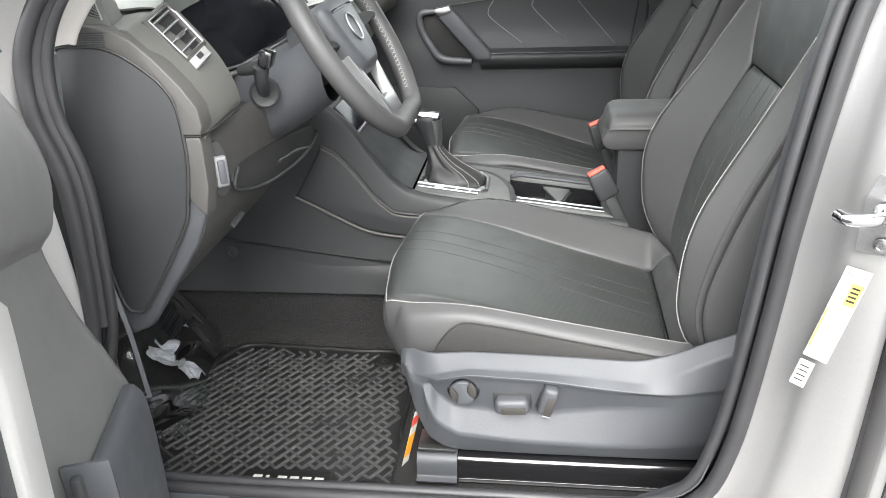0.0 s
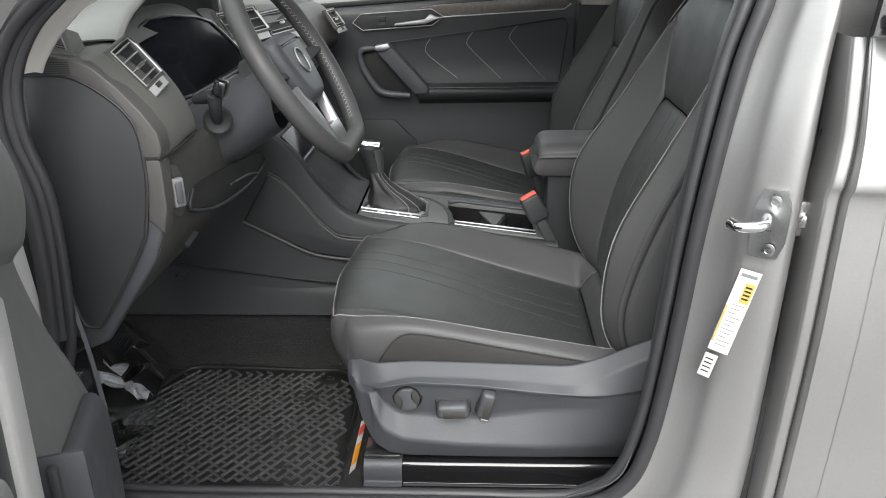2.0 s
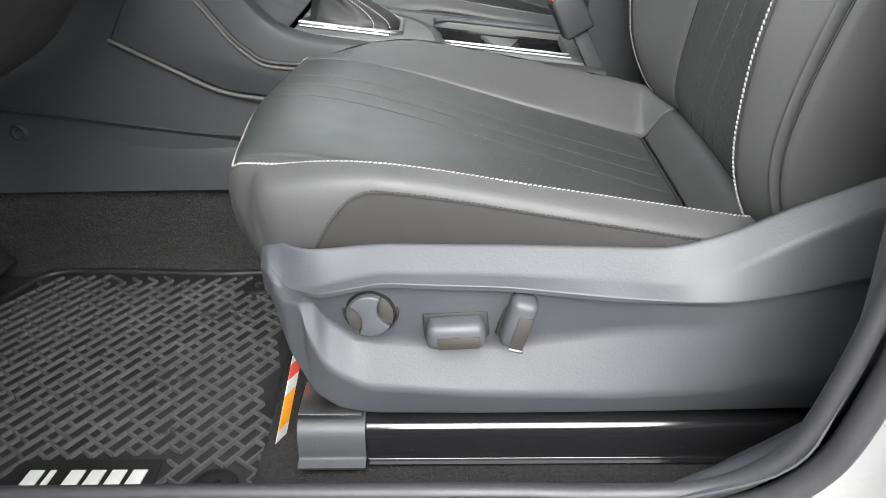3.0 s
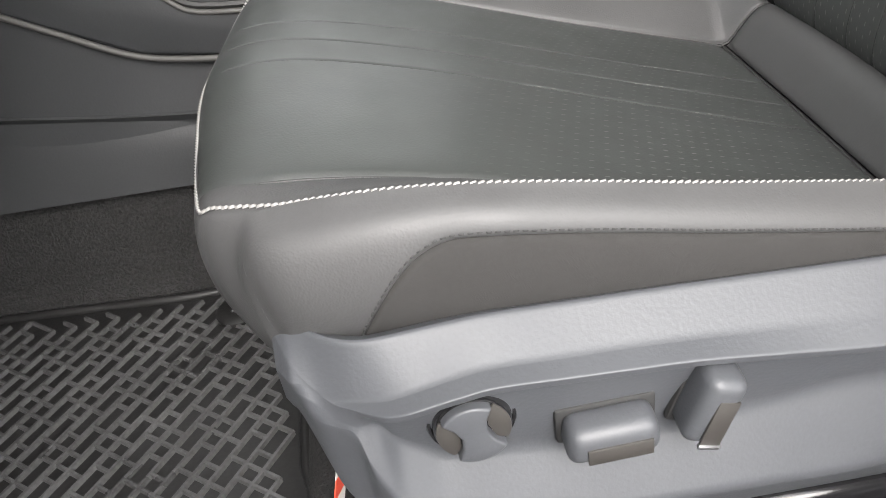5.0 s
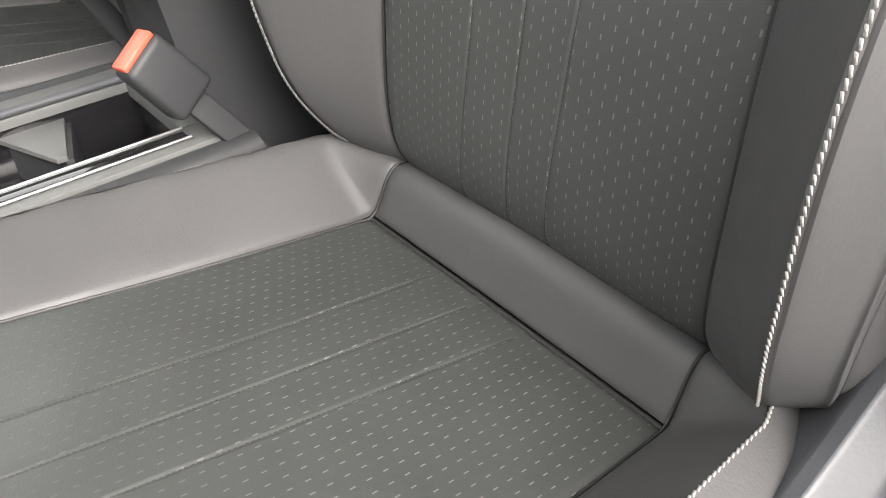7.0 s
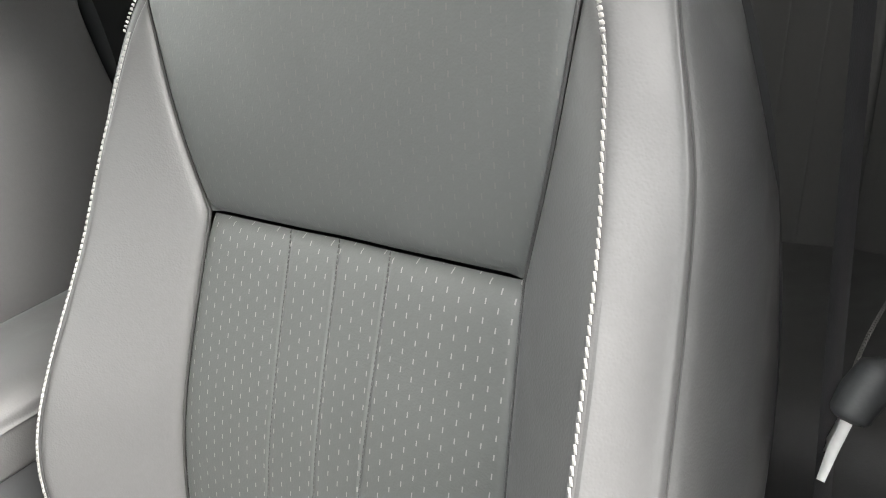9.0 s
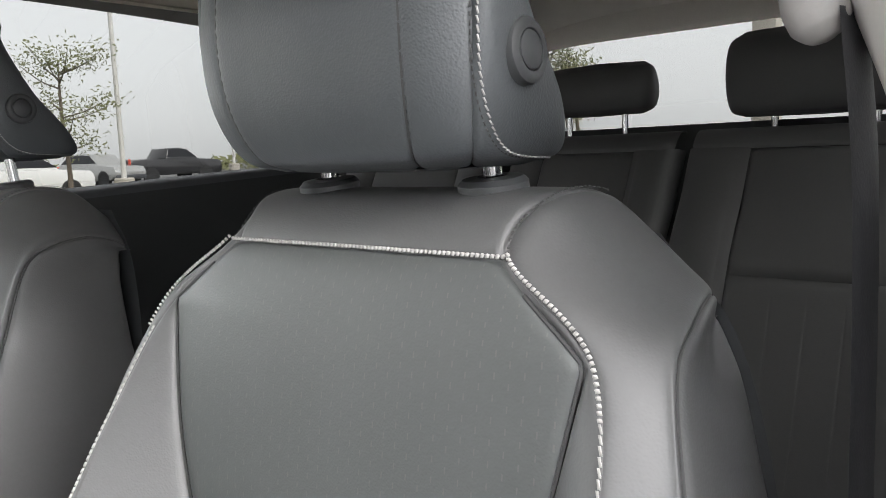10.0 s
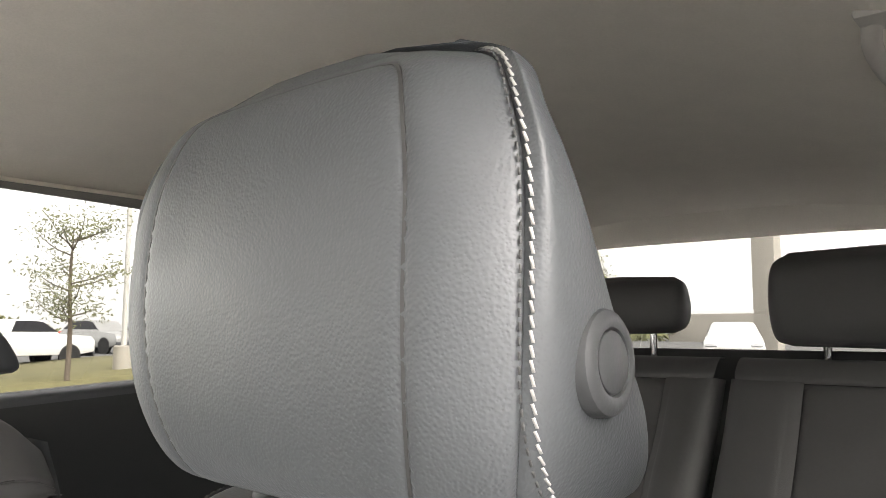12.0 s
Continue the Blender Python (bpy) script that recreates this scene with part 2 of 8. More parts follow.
def tube(name, points, radius, mat, parent=None, label="", sides=10, steps=0, closed=False, flat=1.0, kind="", up=(0, 0, 1)):
    """A bar along a smooth curve; the radius may change along it; flat squashes it across its second axis."""
    p = curve(points, steps, closed) if steps else np.asarray(points, float)
    n = len(p)
    r = np.interp(np.linspace(0, 1, n), np.linspace(0, 1, len(np.atleast_1d(radius))), np.atleast_1d(radius))
    tan = (np.roll(p, -1, 0) - np.roll(p, 1, 0)) if closed else np.gradient(p, axis=0)
    verts, faces = [], []
    side = None
    for k in range(n):
        t = Vector(tan[k]).normalized()
        if side is None:
            a = Vector(up)
            if abs(a.dot(t)) > 0.95:
                a = Vector((1, 0, 0))
            side = t.cross(a).normalized()
        else:
            side = (side - t * side.dot(t)).normalized()
        over = t.cross(side)
        for s in range(sides):
            w = 2 * math.pi * s / sides
            verts.append(Vector(p[k]) + (side * math.cos(w) + over * math.sin(w) * flat) * r[k])
    for k in range(n if closed else n - 1):
        for s in range(sides):
            k2, s2 = (k + 1) % n, (s + 1) % sides
            faces.append((k * sides + s, k * sides + s2, k2 * sides + s2, k2 * sides + s))
    if not closed:
        faces += [tuple(range(sides))[::-1], tuple((n - 1) * sides + s for s in range(sides))]
    ob = mesh_of(name, verts, faces, mat, parent, label, kind=kind)
    ob.data.set_sharp_from_angle(angle=radians(50))
    return ob


def box_bm(size, at=(0, 0, 0), bevel=0.0, turn=None, seg=2, taper=None):
    bm = bmesh.new()
    bmesh.ops.create_cube(bm, size=1)
    for v in bm.verts:
        v.co = Vector((v.co.x * size[0], v.co.y * size[1], v.co.z * size[2]))
        if taper and v.co.z > 0:
            v.co.x *= taper[0]
            v.co.y *= taper[1]
    if bevel:
        bmesh.ops.bevel(bm, geom=bm.edges[:], offset=bevel, segments=seg, profile=0.5, affect="EDGES")
    m = Matrix.Translation(at)
    if turn:
        m = m @ Euler([radians(a) for a in turn]).to_matrix().to_4x4()
    bm.transform(m)
    return bm


def box(name, size, at, mat, parent=None, label="", bevel=0.003, turn=None, seg=2, taper=None, kind=""):
    return part(name, box_bm(size, at, bevel, turn, seg, taper), mat, parent, label, kind=kind)


def slab(name, outline, frame_of, depth, mat, parent=None, label="", bevel=0.002, seg=2, kind=""):
    """An outline (a, b) laid on a frame (origin, axis a, axis b), and given depth along a x b."""
    o, a, b = (Vector(k) for k in frame_of)
    n = a.cross(b).normalized()
    bm = bmesh.new()
    lo = [bm.verts.new(o + a * p + b * q) for p, q in outline]
    hi = [bm.verts.new(o + a * p + b * q + n * depth) for p, q in outline]
    k = len(outline)
    bm.faces.new(lo[::-1])
    top = bm.faces.new(hi)
    for i in range(k):
        bm.faces.new((lo[i], lo[(i + 1) % k], hi[(i + 1) % k], hi[i]))
    bmesh.ops.recalc_face_normals(bm, faces=bm.faces[:])
    if bevel:
        bmesh.ops.bevel(bm, geom=top.edges[:], offset=bevel, segments=seg, profile=0.5, affect="EDGES")
    return part(name, bm, mat, parent, label, kind=kind)


def lathe(name, profile, at, axis, mat, parent=None, label="", sides=28):
    """A turned shape: (radius, height) pairs round an axis."""
    q = Vector(axis).to_track_quat("Z", "Y").to_matrix()
    verts, faces = [], []
    for r, h in profile:
        for s in range(sides):
            w = 2 * math.pi * s / sides
            verts.append(Vector(at) + q @ Vector((r * math.cos(w), r * math.sin(w), h)))
    for i in range(len(profile) - 1):
        for s in range(sides):
            s2 = (s + 1) % sides
            faces.append((i * sides + s, i * sides + s2, (i + 1) * sides + s2, (i + 1) * sides + s))
    faces.append(tuple((len(profile) - 1) * sides + s for s in range(sides)))
    faces.append(tuple(range(sides))[::-1])
    ob = mesh_of(name, verts, faces, mat, parent, label)
    ob.data.set_sharp_from_angle(angle=radians(35))
    return ob


def stitches(name, points, pitch, size, mat, parent, normal, label="", slant=0.0, sink=0.0):
    """A row of short threads along a curve: (length, width, height) each; normal: one vector, or one for each point."""
    p = np.asarray(points, float)
    seg = np.linalg.norm(np.diff(p, axis=0), axis=1)
    s = np.concatenate([[0], np.cumsum(seg)])
    at = np.arange(pitch / 2, s[-1], pitch)
    nrm = np.asarray(normal, float)
    if nrm.ndim == 1:
        nrm = np.repeat(nrm[None], len(p), 0)
    c = np.stack([np.interp(at, s, p[:, k]) for k in range(3)], 1)
    c2 = np.stack([np.interp(at + 0.001, s, p[:, k]) for k in range(3)], 1)
    nn = np.stack([np.interp(at, s, nrm[:, k]) for k in range(3)], 1)
    verts, faces = [], []
    for k in range(len(at)):
        t = Vector(c2[k] - c[k])
        if t.length < 1e-9:
            continue
        t.normalize()
        n = Vector(nn[k]).normalized()
        w = n.cross(t).normalized()
        n = t.cross(w)
        c[k] -= np.array(n) * sink
        t2 = (t + w * slant).normalized()
        o = len(verts)
        for a, b in ((-1, -1), (1, -1), (1, 1), (-1, 1)):
            verts.append(Vector(c[k]) + t2 * a * size[0] / 2 + w * b * size[1] / 2 - n * size[2] * 0.6)
        for a, b in ((-1, -1), (1, -1), (1, 1), (-1, 1)):
            verts.append(Vector(c[k]) + t2 * a * size[0] * 0.36 + w * b * size[1] * 0.3 + n * size[2])
        faces += [(o + 4, o + 5, o + 6, o + 7), (o, o + 1, o + 5, o + 4), (o + 1, o + 2, o + 6, o + 5), (o + 2, o + 3, o + 7, o + 6), (o + 3, o, o + 4, o + 7)]
    return mesh_of(name, verts, faces, mat, parent, label, kind="stuff")


def on_net(net, uvs):
    """Points of a net and the normals there, pointing out of the upholstery."""
    pts, nrm = [], []
    for u, v in uvs:
        p = patch(net, [u - 0.02, u, u + 0.02], [v - 0.02, v, v + 0.02])
        k = -np.cross(p[2, 1] - p[0, 1], p[1, 2] - p[1, 0])
        pts.append(p[1, 1])
        nrm.append(k / max(np.linalg.norm(k), 1e-9))
    return np.array(pts), np.array(nrm)


def line_on(net, ua, ub, va, vb, k=90):
    """Points along a straight line across a net, a little way in from its first end."""
    t = np.linspace(0.03, 1, k)
    return np.array([patch(net, [ua + (ub - ua) * f], [va + (vb - va) * f])[0, 0] for f in t])


def seam_line(name, net, us, vs, mat, parent, radius=0.0013, sink=0.0030):
    """The dark joint at the bottom of a seam, along a line of a net."""
    pts = []
    for u, v in zip(us, vs):
        p = patch(net, [u - 0.02, u, u + 0.02], [v - 0.02, v, v + 0.02])
        nrm = -np.cross(p[2, 1] - p[0, 1], p[1, 2] - p[1, 0])
        pts.append(p[1, 1] - nrm / max(np.linalg.norm(nrm), 1e-9) * sink)
    return tube(name, pts, radius, mat, parent, sides=5)


# ---- materials ----
LEATHER = material("black_leatherette", (0.0545, 0.0545, 0.055), 0.54, grain=0.00010, grain_size=0.0014, leather=True, mottle=0.06)
# dashes fade out towards the nose: the sheen that hides them is painted in
CUSHION_PERF = material("perforated_cushion_leatherette", (0.0345, 0.0375, 0.0360), 0.42, spec=0.75, grain=0.00008, grain_size=0.0014, leather=True, perforated=True, mottle=0.06, fade=(0.15, 0.30))
LEATHER_PERF = material("perforated_leatherette", (0.045, 0.048, 0.0465), 0.52, grain=0.00008, grain_size=0.0014, leather=True, perforated=True, mottle=0.06)
UPPER_PERF = material("faintly_perforated_leatherette", (0.045, 0.048, 0.0475), 0.52, grain=0.00008, grain_size=0.0014, leather=True, perforated=True, mottle=0.06, dash_tone=0.060)
HEAD_LEATHER = material("grained_leatherette", (0.042, 0.046, 0.0495), 0.54, grain=0.00021, grain_size=0.0013, leather=True, mottle=0.06)
FABRIC = material("woven_side_cloth", (0.026, 0.025, 0.024), 0.9, grain=0.00006, fabric=True, mottle=0.12)
THREAD = material("white_thread", (0.235, 0.230, 0.222), 0.7, mottle=0.15, mottle_size=0.004, grain=0.0002, grain_size=0.0004)
DARK_THREAD = material("dark_thread", (0.03, 0.03, 0.03), 0.8)
PLASTIC = material("black_soft_plastic", (0.031, 0.0325, 0.034), 0.52, spec=0.35, grain=0.00012, grain_size=0.0007, mottle=0.08)
TRIM = material("grained_grey_black_plastic", (0.058, 0.061, 0.067), 0.48, grain=0.00016, grain_size=0.0008, mottle=0.07)
# top and deck greys are raised: sky light through the windscreen is in the colour
TOPPAD = material("skylit_grey_dash_top", (0.150, 0.155, 0.147), 0.55, grain=0.00015, grain_size=0.0008, mottle=0.06)
DECKGREY = material("skylit_satin_grey_deck", (0.098, 0.101, 0.098), 0.5, grain=0.00012, grain_size=0.0008, mottle=0.06)
BAND = material("brown_grey_soft_plastic", (0.064, 0.062, 0.059), 0.55, grain=0.00012, grain_size=0.0008, mottle=0.06)
GLOSS = material("gloss_black_plastic", (0.012, 0.012, 0.013), 0.12, mottle=0.05, coat=0.4)
BRONZE = material("satin_bronze_grey_plastic", (0.042, 0.039, 0.036), 0.32, mottle=0.06)
SATIN = material("satin_silver_trim", (0.52, 0.52, 0.53), 0.36, metal=1.0, mottle=0.05)
CHROME = material("polished_chrome", (0.75, 0.75, 0.76), 0.10, metal=1.0, mottle=0.04)
STEEL = material("zinc_plated_steel", (0.5, 0.5, 0.5), 0.32, metal=1.0, mottle=0.15, grain=0.0001)
PAINT = material("silver_car_paint", (0.36, 0.357, 0.353), 0.40, metal=0.75, mottle=0.04, mottle_size=0.2, coat=0.25)
RUBBER = material("black_rubber", (0.020, 0.020, 0.021), 0.55, grain=0.00015, grain_size=0.001, mottle=0.2, mottle_size=0.03)
SEALRUB = material("dark_grey_seal_rubber", (0.028, 0.028, 0.030), 0.45, grain=0.00015, grain_size=0.001, mottle=0.12, mottle_size=0.03)
# ribs paler than the base: light on their tops and dust in one colour
MATTOP = material("lit_dusty_ribs", (0.074, 0.074, 0.075), 0.32, grain=0.0002, grain_size=0.0012, mottle=0.35, mottle_size=0.07)
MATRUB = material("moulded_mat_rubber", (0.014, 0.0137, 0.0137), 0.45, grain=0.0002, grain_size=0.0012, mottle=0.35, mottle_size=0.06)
CARPET = material("dark_needle_carpet", (0.017, 0.0166, 0.0166), 0.95, grain=0.003, grain_size=0.0010, mottle=0.75, mottle_size=0.0035)
HEADLINER = material("beige_grey_headliner_cloth", (0.74, 0.70, 0.64), 0.95, grain=0.0004, grain_size=0.0012, mottle=0.05)
PALE = material("pale_grey_pillar_plastic", (0.50, 0.48, 0.455), 0.6, grain=0.00012, grain_size=0.0008, mottle=0.04)
GRIPGREY = material("grey_satin_grip_plastic", (0.34, 0.338, 0.33), 0.40, grain=0.0001, grain_size=0.0008, mottle=0.05)
CARDGREY = material("grey_soft_door_lining", (0.125, 0.125, 0.123), 0.52, grain=0.00014, grain_size=0.0008, mottle=0.06)
# opaque white for the reflections on the clear film
FILMWHITE = material("white_film_glare", (0.62, 0.63, 0.65), 0.22, mottle=0.35, mottle_size=0.008, spec=0.7)
GUIDE = material("warm_grey_guide_plastic", (0.21, 0.198, 0.190), 0.6, grain=0.0001, grain_size=0.0008, mottle=0.05)
RED = material("red_buckle_button", (0.75, 0.10, 0.06), 0.4)
WHITE = material("white_paper_label", (0.62, 0.62, 0.60), 0.6, mottle=0.05)
YELLOW = material("yellow_label_print", (0.55, 0.42, 0.10), 0.6)
PRINT = material("grey_label_print", (0.22, 0.22, 0.22), 0.6)
# label ink and dark joints; also the painted shade of hollows
INK = material("black_ink_and_shade", (0.02, 0.02, 0.02), 0.6)
ORANGE = material("orange_label_print", (0.85, 0.35, 0.03), 0.6)
SCREEN = material("dark_glass_screen", (0.012, 0.013, 0.016), 0.16, mottle=0.0, spec=0.35)
GLASS = glass("clear_glass")
TINTED = glass("privacy_glass", (0.078, 0.080, 0.079))


# ---- car body and cabin shell ----
def structure(ob, label, category):
    return tagged(ob, label, category, kind="structure")


SEAL = [(-0.12, -0.39, 1.262), (-0.209, -0.42, 1.205), (-0.255, -0.42, 1.171), (-0.291, -0.42, 1.140), (-0.318, -0.42, 1.101), (-0.332, -0.42, 1.060), (-0.334, -0.42, 1.003), (-0.324, -0.41, 0.907), (-0.345, -0.40, 0.714),
        (-0.385, -0.398, 0.583), (-0.390, -0.400, 0.480), (-0.31, -0.402, 0.447), (0.05, -0.402, 0.445), (0.25, -0.402, 0.445), (0.34, -0.406, 0.447), (0.418, -0.416, 0.463), (0.464, -0.424, 0.508),
        (0.486, -0.425, 0.575), (0.499, -0.425, 0.66), (0.512, -0.425, 0.79), (0.519, -0.425, 0.87), (0.533, -0.422, 0.98), (0.553, -0.413, 1.089), (0.580, -0.400, 1.184), (0.605, -0.34, 1.32), (0.60, -0.27, 1.45),
        (0.48, -0.235, 1.50), (0.25, -0.24, 1.47), (0.08, -0.31, 1.35)]
seal = thing("door_seal", "black rubber seal round the open door's aperture", "door seal", (0.35, -0.40, 0.446), kind="structure")
tube("outer_lip", SEAL, 0.0105, SEALRUB, seal, steps=170, closed=True, sides=10)
tube("inner_lip", [(x + (0.020 if x < 0 else -0.016), y + 0.014, z + (0.006 if z < 0.6 else 0)) for x, y, z in SEAL], 0.008, SEALRUB, seal, steps=170, closed=True, sides=10)

tube("seal_web", [(x + 0.010, y + 0.010, z) for x, y, z in SEAL[:9]], 0.0095, SEALRUB, seal, steps=60, sides=10)


def seal_x(z):
    zs = [0.445, 0.463, 0.508, 0.575, 0.66, 0.79, 0.87, 0.98, 1.089, 1.184, 1.32, 1.45]
    return float(np.interp(z, zs, [0.36, 0.418, 0.464, 0.486, 0.499, 0.512, 0.519, 0.533, 0.553, 0.580, 0.605, 0.60]))


def seal_y(z):
    return float(np.interp(z, [0.44, 0.50, 0.87, 0.98, 1.089, 1.184, 1.32, 1.45], [-0.406, -0.424, -0.425, -0.422, -0.413, -0.400, -0.34, -0.27]))


# silver centre pillar, seen with the front door open
rows = []
for z in (0.30, 0.38, 0.44, 0.50, 0.58, 0.70, 0.85, 0.98, 1.09, 1.18, 1.32, 1.45, 1.52):
    a, y = seal_x(z) + 0.006, seal_y(z) + 0.002
    b = 0.66
    w = (b - a)
    rows.append([(a, y, z), (a + 0.10 * w, y - 0.010, z), (a + 0.20 * w, y - 0.026, z), (a + 0.27 * w, y - 0.041, z), (a + 0.36 * w, y - 0.050, z), (a + 0.50 * w, y - 0.060, z), (a + 0.59 * w, y - 0.062, z), (a + 0.66 * w, y - 0.052, z), (a + 0.72 * w, y - 0.020, z), (a + 0.80 * w, y + 0.010, z), (b + 0.06, y + 0.014, z)])
pillar = thing("pillar_centre", "silver painted centre pillar with striker and labels", "car pillar", (0.56, -0.44, 0.30), kind="structure")
sheet("pillar_skin", rows, 70, 70, PAINT, pillar, thick=0.002, out=1)
# inner trim of the centre pillar, dark below the belt and pale above
low_rows, high_rows = [], []
for z in (0.33, 0.40, 0.445, 0.50, 0.565, 0.69, 0.85, 0.98, 1.09, 1.16):
    a, y = seal_x(z) - 0.006, seal_y(z)
    k = float(np.interp(z, [0.33, 0.5, 0.7], [0.5, 0.8, 1.0]))
    g = max(a, float(np.interp(z, [0.33, 0.40, 0.445, 0.50, 0.565, 0.69], [0.36, 0.40, 0.452, 0.485, 0.51, 0.50])))
    low_rows.append([(a - 0.010, y + 0.006, z), (a * 0.65 + g * 0.35 - 0.014, y + 0.030, z + 0.002), (g - 0.006, y + 0.056 + 0.01 * (1 - k), z + 0.004), (g + 0.03, y + 0.078 + 0.02 * (1 - k), z + 0.006), (g + 0.10, y + 0.095 + 0.03 * (1 - k), z + 0.006), (a + 0.32, y + 0.10, z)])
sheet("trim_lower", low_rows, 50, 30, TRIM, pillar, "dark grained plastic pillar trim", thick=0.002)
for z in (1.155, 1.20, 1.30, 1.38, 1.45, 1.52):
    a, y = seal_x(z) - 0.004, seal_y(z)
    high_rows.append([(a, y + 0.006, z), (a + 0.006, y + 0.05, z), (a + 0.030, y + 0.085, z), (a + 0.075, y + 0.115, z), (a + 0.12, y + 0.115, z), (a + 0.17, y + 0.09, z), (a + 0.19, y + 0.0, z)])
sheet("trim_upper", high_rows, 40, 30, PALE, pillar, "pale grey plastic upper pillar trim", thick=0.002)

# sill with its ribbed tread plate
sill = thing("sill", "black plastic door sill with ribbed tread plate", "door sill", (0.1, -0.43, 0.36), kind="structure")
sheet("sill_cover", [[(x, -0.345, 0.335), (x, -0.352, 0.40), (x, -0.372, 0.436), (x, -0.395, 0.442), (x, -0.42, 0.441), (x, -0.465, 0.434), (x, -0.485, 0.41)] for x in (-0.75, -0.4, -0.1, 0.2, 0.42, 0.66)], 30, 36, TRIM, sill, thick=0.002)
tread = box("tread_plate", (0.50, 0.030, 0.004), (0.057, -0.428, 0.4425), PLASTIC, sill, "black tread plate with fine ribs", bevel=0.0015)
for k in range(6):
    box("rib", (0.47, 0.0022, 0.002), (0.057, -0.4385 + 0.0042 * k, 0.4450), PLASTIC, tread, bevel=0.0006, seg=1)
sheet("sill_paint", [[(x, -0.480, 0.42), (x, -0.515, 0.405), (x, -0.54, 0.36), (x, -0.535, 0.28), (x, -0.50, 0.22)] for x in (-0.75, 0.2, 1.6)], 6, 20, PAINT, sill)

# rear door with its painted flange
rear_door = thing("door_rear", "closed silver rear door with chrome belt strip", "car door", (1.2, -0.52, 0.35), kind="structure")
edge_rows, skin_rows, groove = [], [], []
for z, d in ((0.26, 0.040), (0.40, 0.012), (0.58, 0.0), (0.77, -0.002), (0.89, 0.0), (0.955, 0.001), (0.975, -0.004), (1.02, 0.006), (1.085, 0.018), (1.125, 0.028)):
    e = float(np.interp(z, [0.26, 0.58, 0.77, 0.89, 0.96, 1.01, 1.125], [0.606, 0.617, 0.625, 0.628, 0.630, 0.637, 0.636]))
    edge_rows.append([(e + 0.050, d * 0.6 - 0.420, z), (e + 0.008, d * 0.6 - 0.436, z), (e + 0.0005, d * 0.6 - 0.460, z), (e, d * 0.6 - 0.497, z), (e + 0.001, d * 0.6 - 0.504, z), (e + 0.004, d * 0.6 - 0.507, z), (e + 0.013, d * 0.6 - 0.508, z), (e + 0.0155, d * 0.6 - 0.500, z)])
    skin_rows.append([(e + 0.0165, d * 0.6 - 0.500, z), (e + 0.0168, d * 0.8 - 0.512, z), (e + 0.0185, d - 0.5185, z), (e + 0.0235, d - 0.5215, z), (e + 0.06, d - 0.5260, z), (e + 0.09, d - 0.5290, z), (e + 0.4, d - 0.548, z), (1.75, d - 0.545, z)])
    groove.append((e + 0.016, d * 0.6 - 0.5045, z))
sheet("door_edge", edge_rows, 80, 60, PAINT, rear_door, "painted folded edge of the rear door")
sheet("door_skin", skin_rows, 90, 60, PAINT, rear_door)
tube("edge_groove", groove, 0.0022, INK, rear_door, "dark sealed joint", steps=60, sides=6)
box("belt_strip", (1.1, 0.012, 0.022), (1.205, -0.538, 1.134), SATIN, rear_door, "satin chrome belt strip", bevel=0.003)
box("glass_run", (1.1, 0.010, 0.012), (1.205, -0.530, 1.150), RUBBER, rear_door, bevel=0.002)
sheet("side_glass", [[(x, -0.515, 1.14), (x, -0.47, 1.26), (x, -0.38, 1.41), (x, -0.30, 1.49)] for x in (0.70, 1.2, 1.7)], 4, 10, TINTED, rear_door, "dark privacy glass")
for x in (0.672,):
    sheet("door_frame", [[(x - 0.03, -0.520, 1.13), (x + 0.0, -0.475, 1.26), (x + 0.01, -0.385, 1.41), (x + 0.0, -0.305, 1.49)], [(x + 0.035, -0.522, 1.13), (x + 0.06, -0.477, 1.26), (x + 0.065, -0.387, 1.41), (x + 0.05, -0.307, 1.49)]], 2, 12, GLOSS, rear_door, thick=0.012, label="gloss black window frame")
sheet("door_lining", [[(x, -0.43, 0.36), (x, -0.415, 0.6), (x, -0.41, 0.85), (x, -0.40, 1.05), (x, -0.45, 1.135)] for x in (0.70, 1.2, 1.75)], 4, 16, PLASTIC, rear_door, "black inner door lining")
for z in (0.915, 0.52):
    bracket = box("hinge_bracket", (0.044, 0.016, 0.044), (0.632, -0.452, z), PAINT, rear_door, "silver hinge bracket", bevel=0.004)
    lathe("hinge_bolt", [(0.011, 0), (0.011, 0.004), (0.008, 0.005), (0.008, 0.010), (0.005, 0.011)], (0.632, -0.460, z), (-0.25, -1, 0), STEEL, bracket, "zinc-plated hinge bolt", sides=6)

# added dark tube: mostly the deep shadow of the gap, partly black rubber
tube("gap_shadow_seal", [(0.640, -0.448, 1.02), (0.641, -0.450, 0.97), (0.641, -0.450, 0.87), (0.637, -0.450, 0.767), (0.624, -0.450, 0.637), (0.614, -0.448, 0.532), (0.608, -0.446, 0.36)], (0.003, 0.004, 0.006, 0.011, 0.015, 0.016, 0.016), SEALRUB, rear_door, "dark strip for the gap's shadow and its black rubber", steps=40, sides=10, up=(0, 1, 0))

# striker and labels on the pillar
striker = thing("door_striker", "polished steel door striker bolted to the silver pillar", "door striker", (0.582, -0.468, 0.93))
slab("base_plate", [(-0.016, -0.040), (0.016, -0.040), (0.022, -0.020), (0.022, 0.022), (0.014, 0.042), (-0.010, 0.042), (-0.018, 0.015)], ((0.592, -0.470, 0.925), (0.86, -0.5, 0), (0.05, 0, 1)), -0.005, STEEL, striker, bevel=0.0015)
tube("loop", [(0.588, -0.474, 0.934), (0.575, -0.500, 0.934), (0.552, -0.498, 0.933), (0.545, -0.484, 0.933)], 0.0065, CHROME, striker, steps=14)
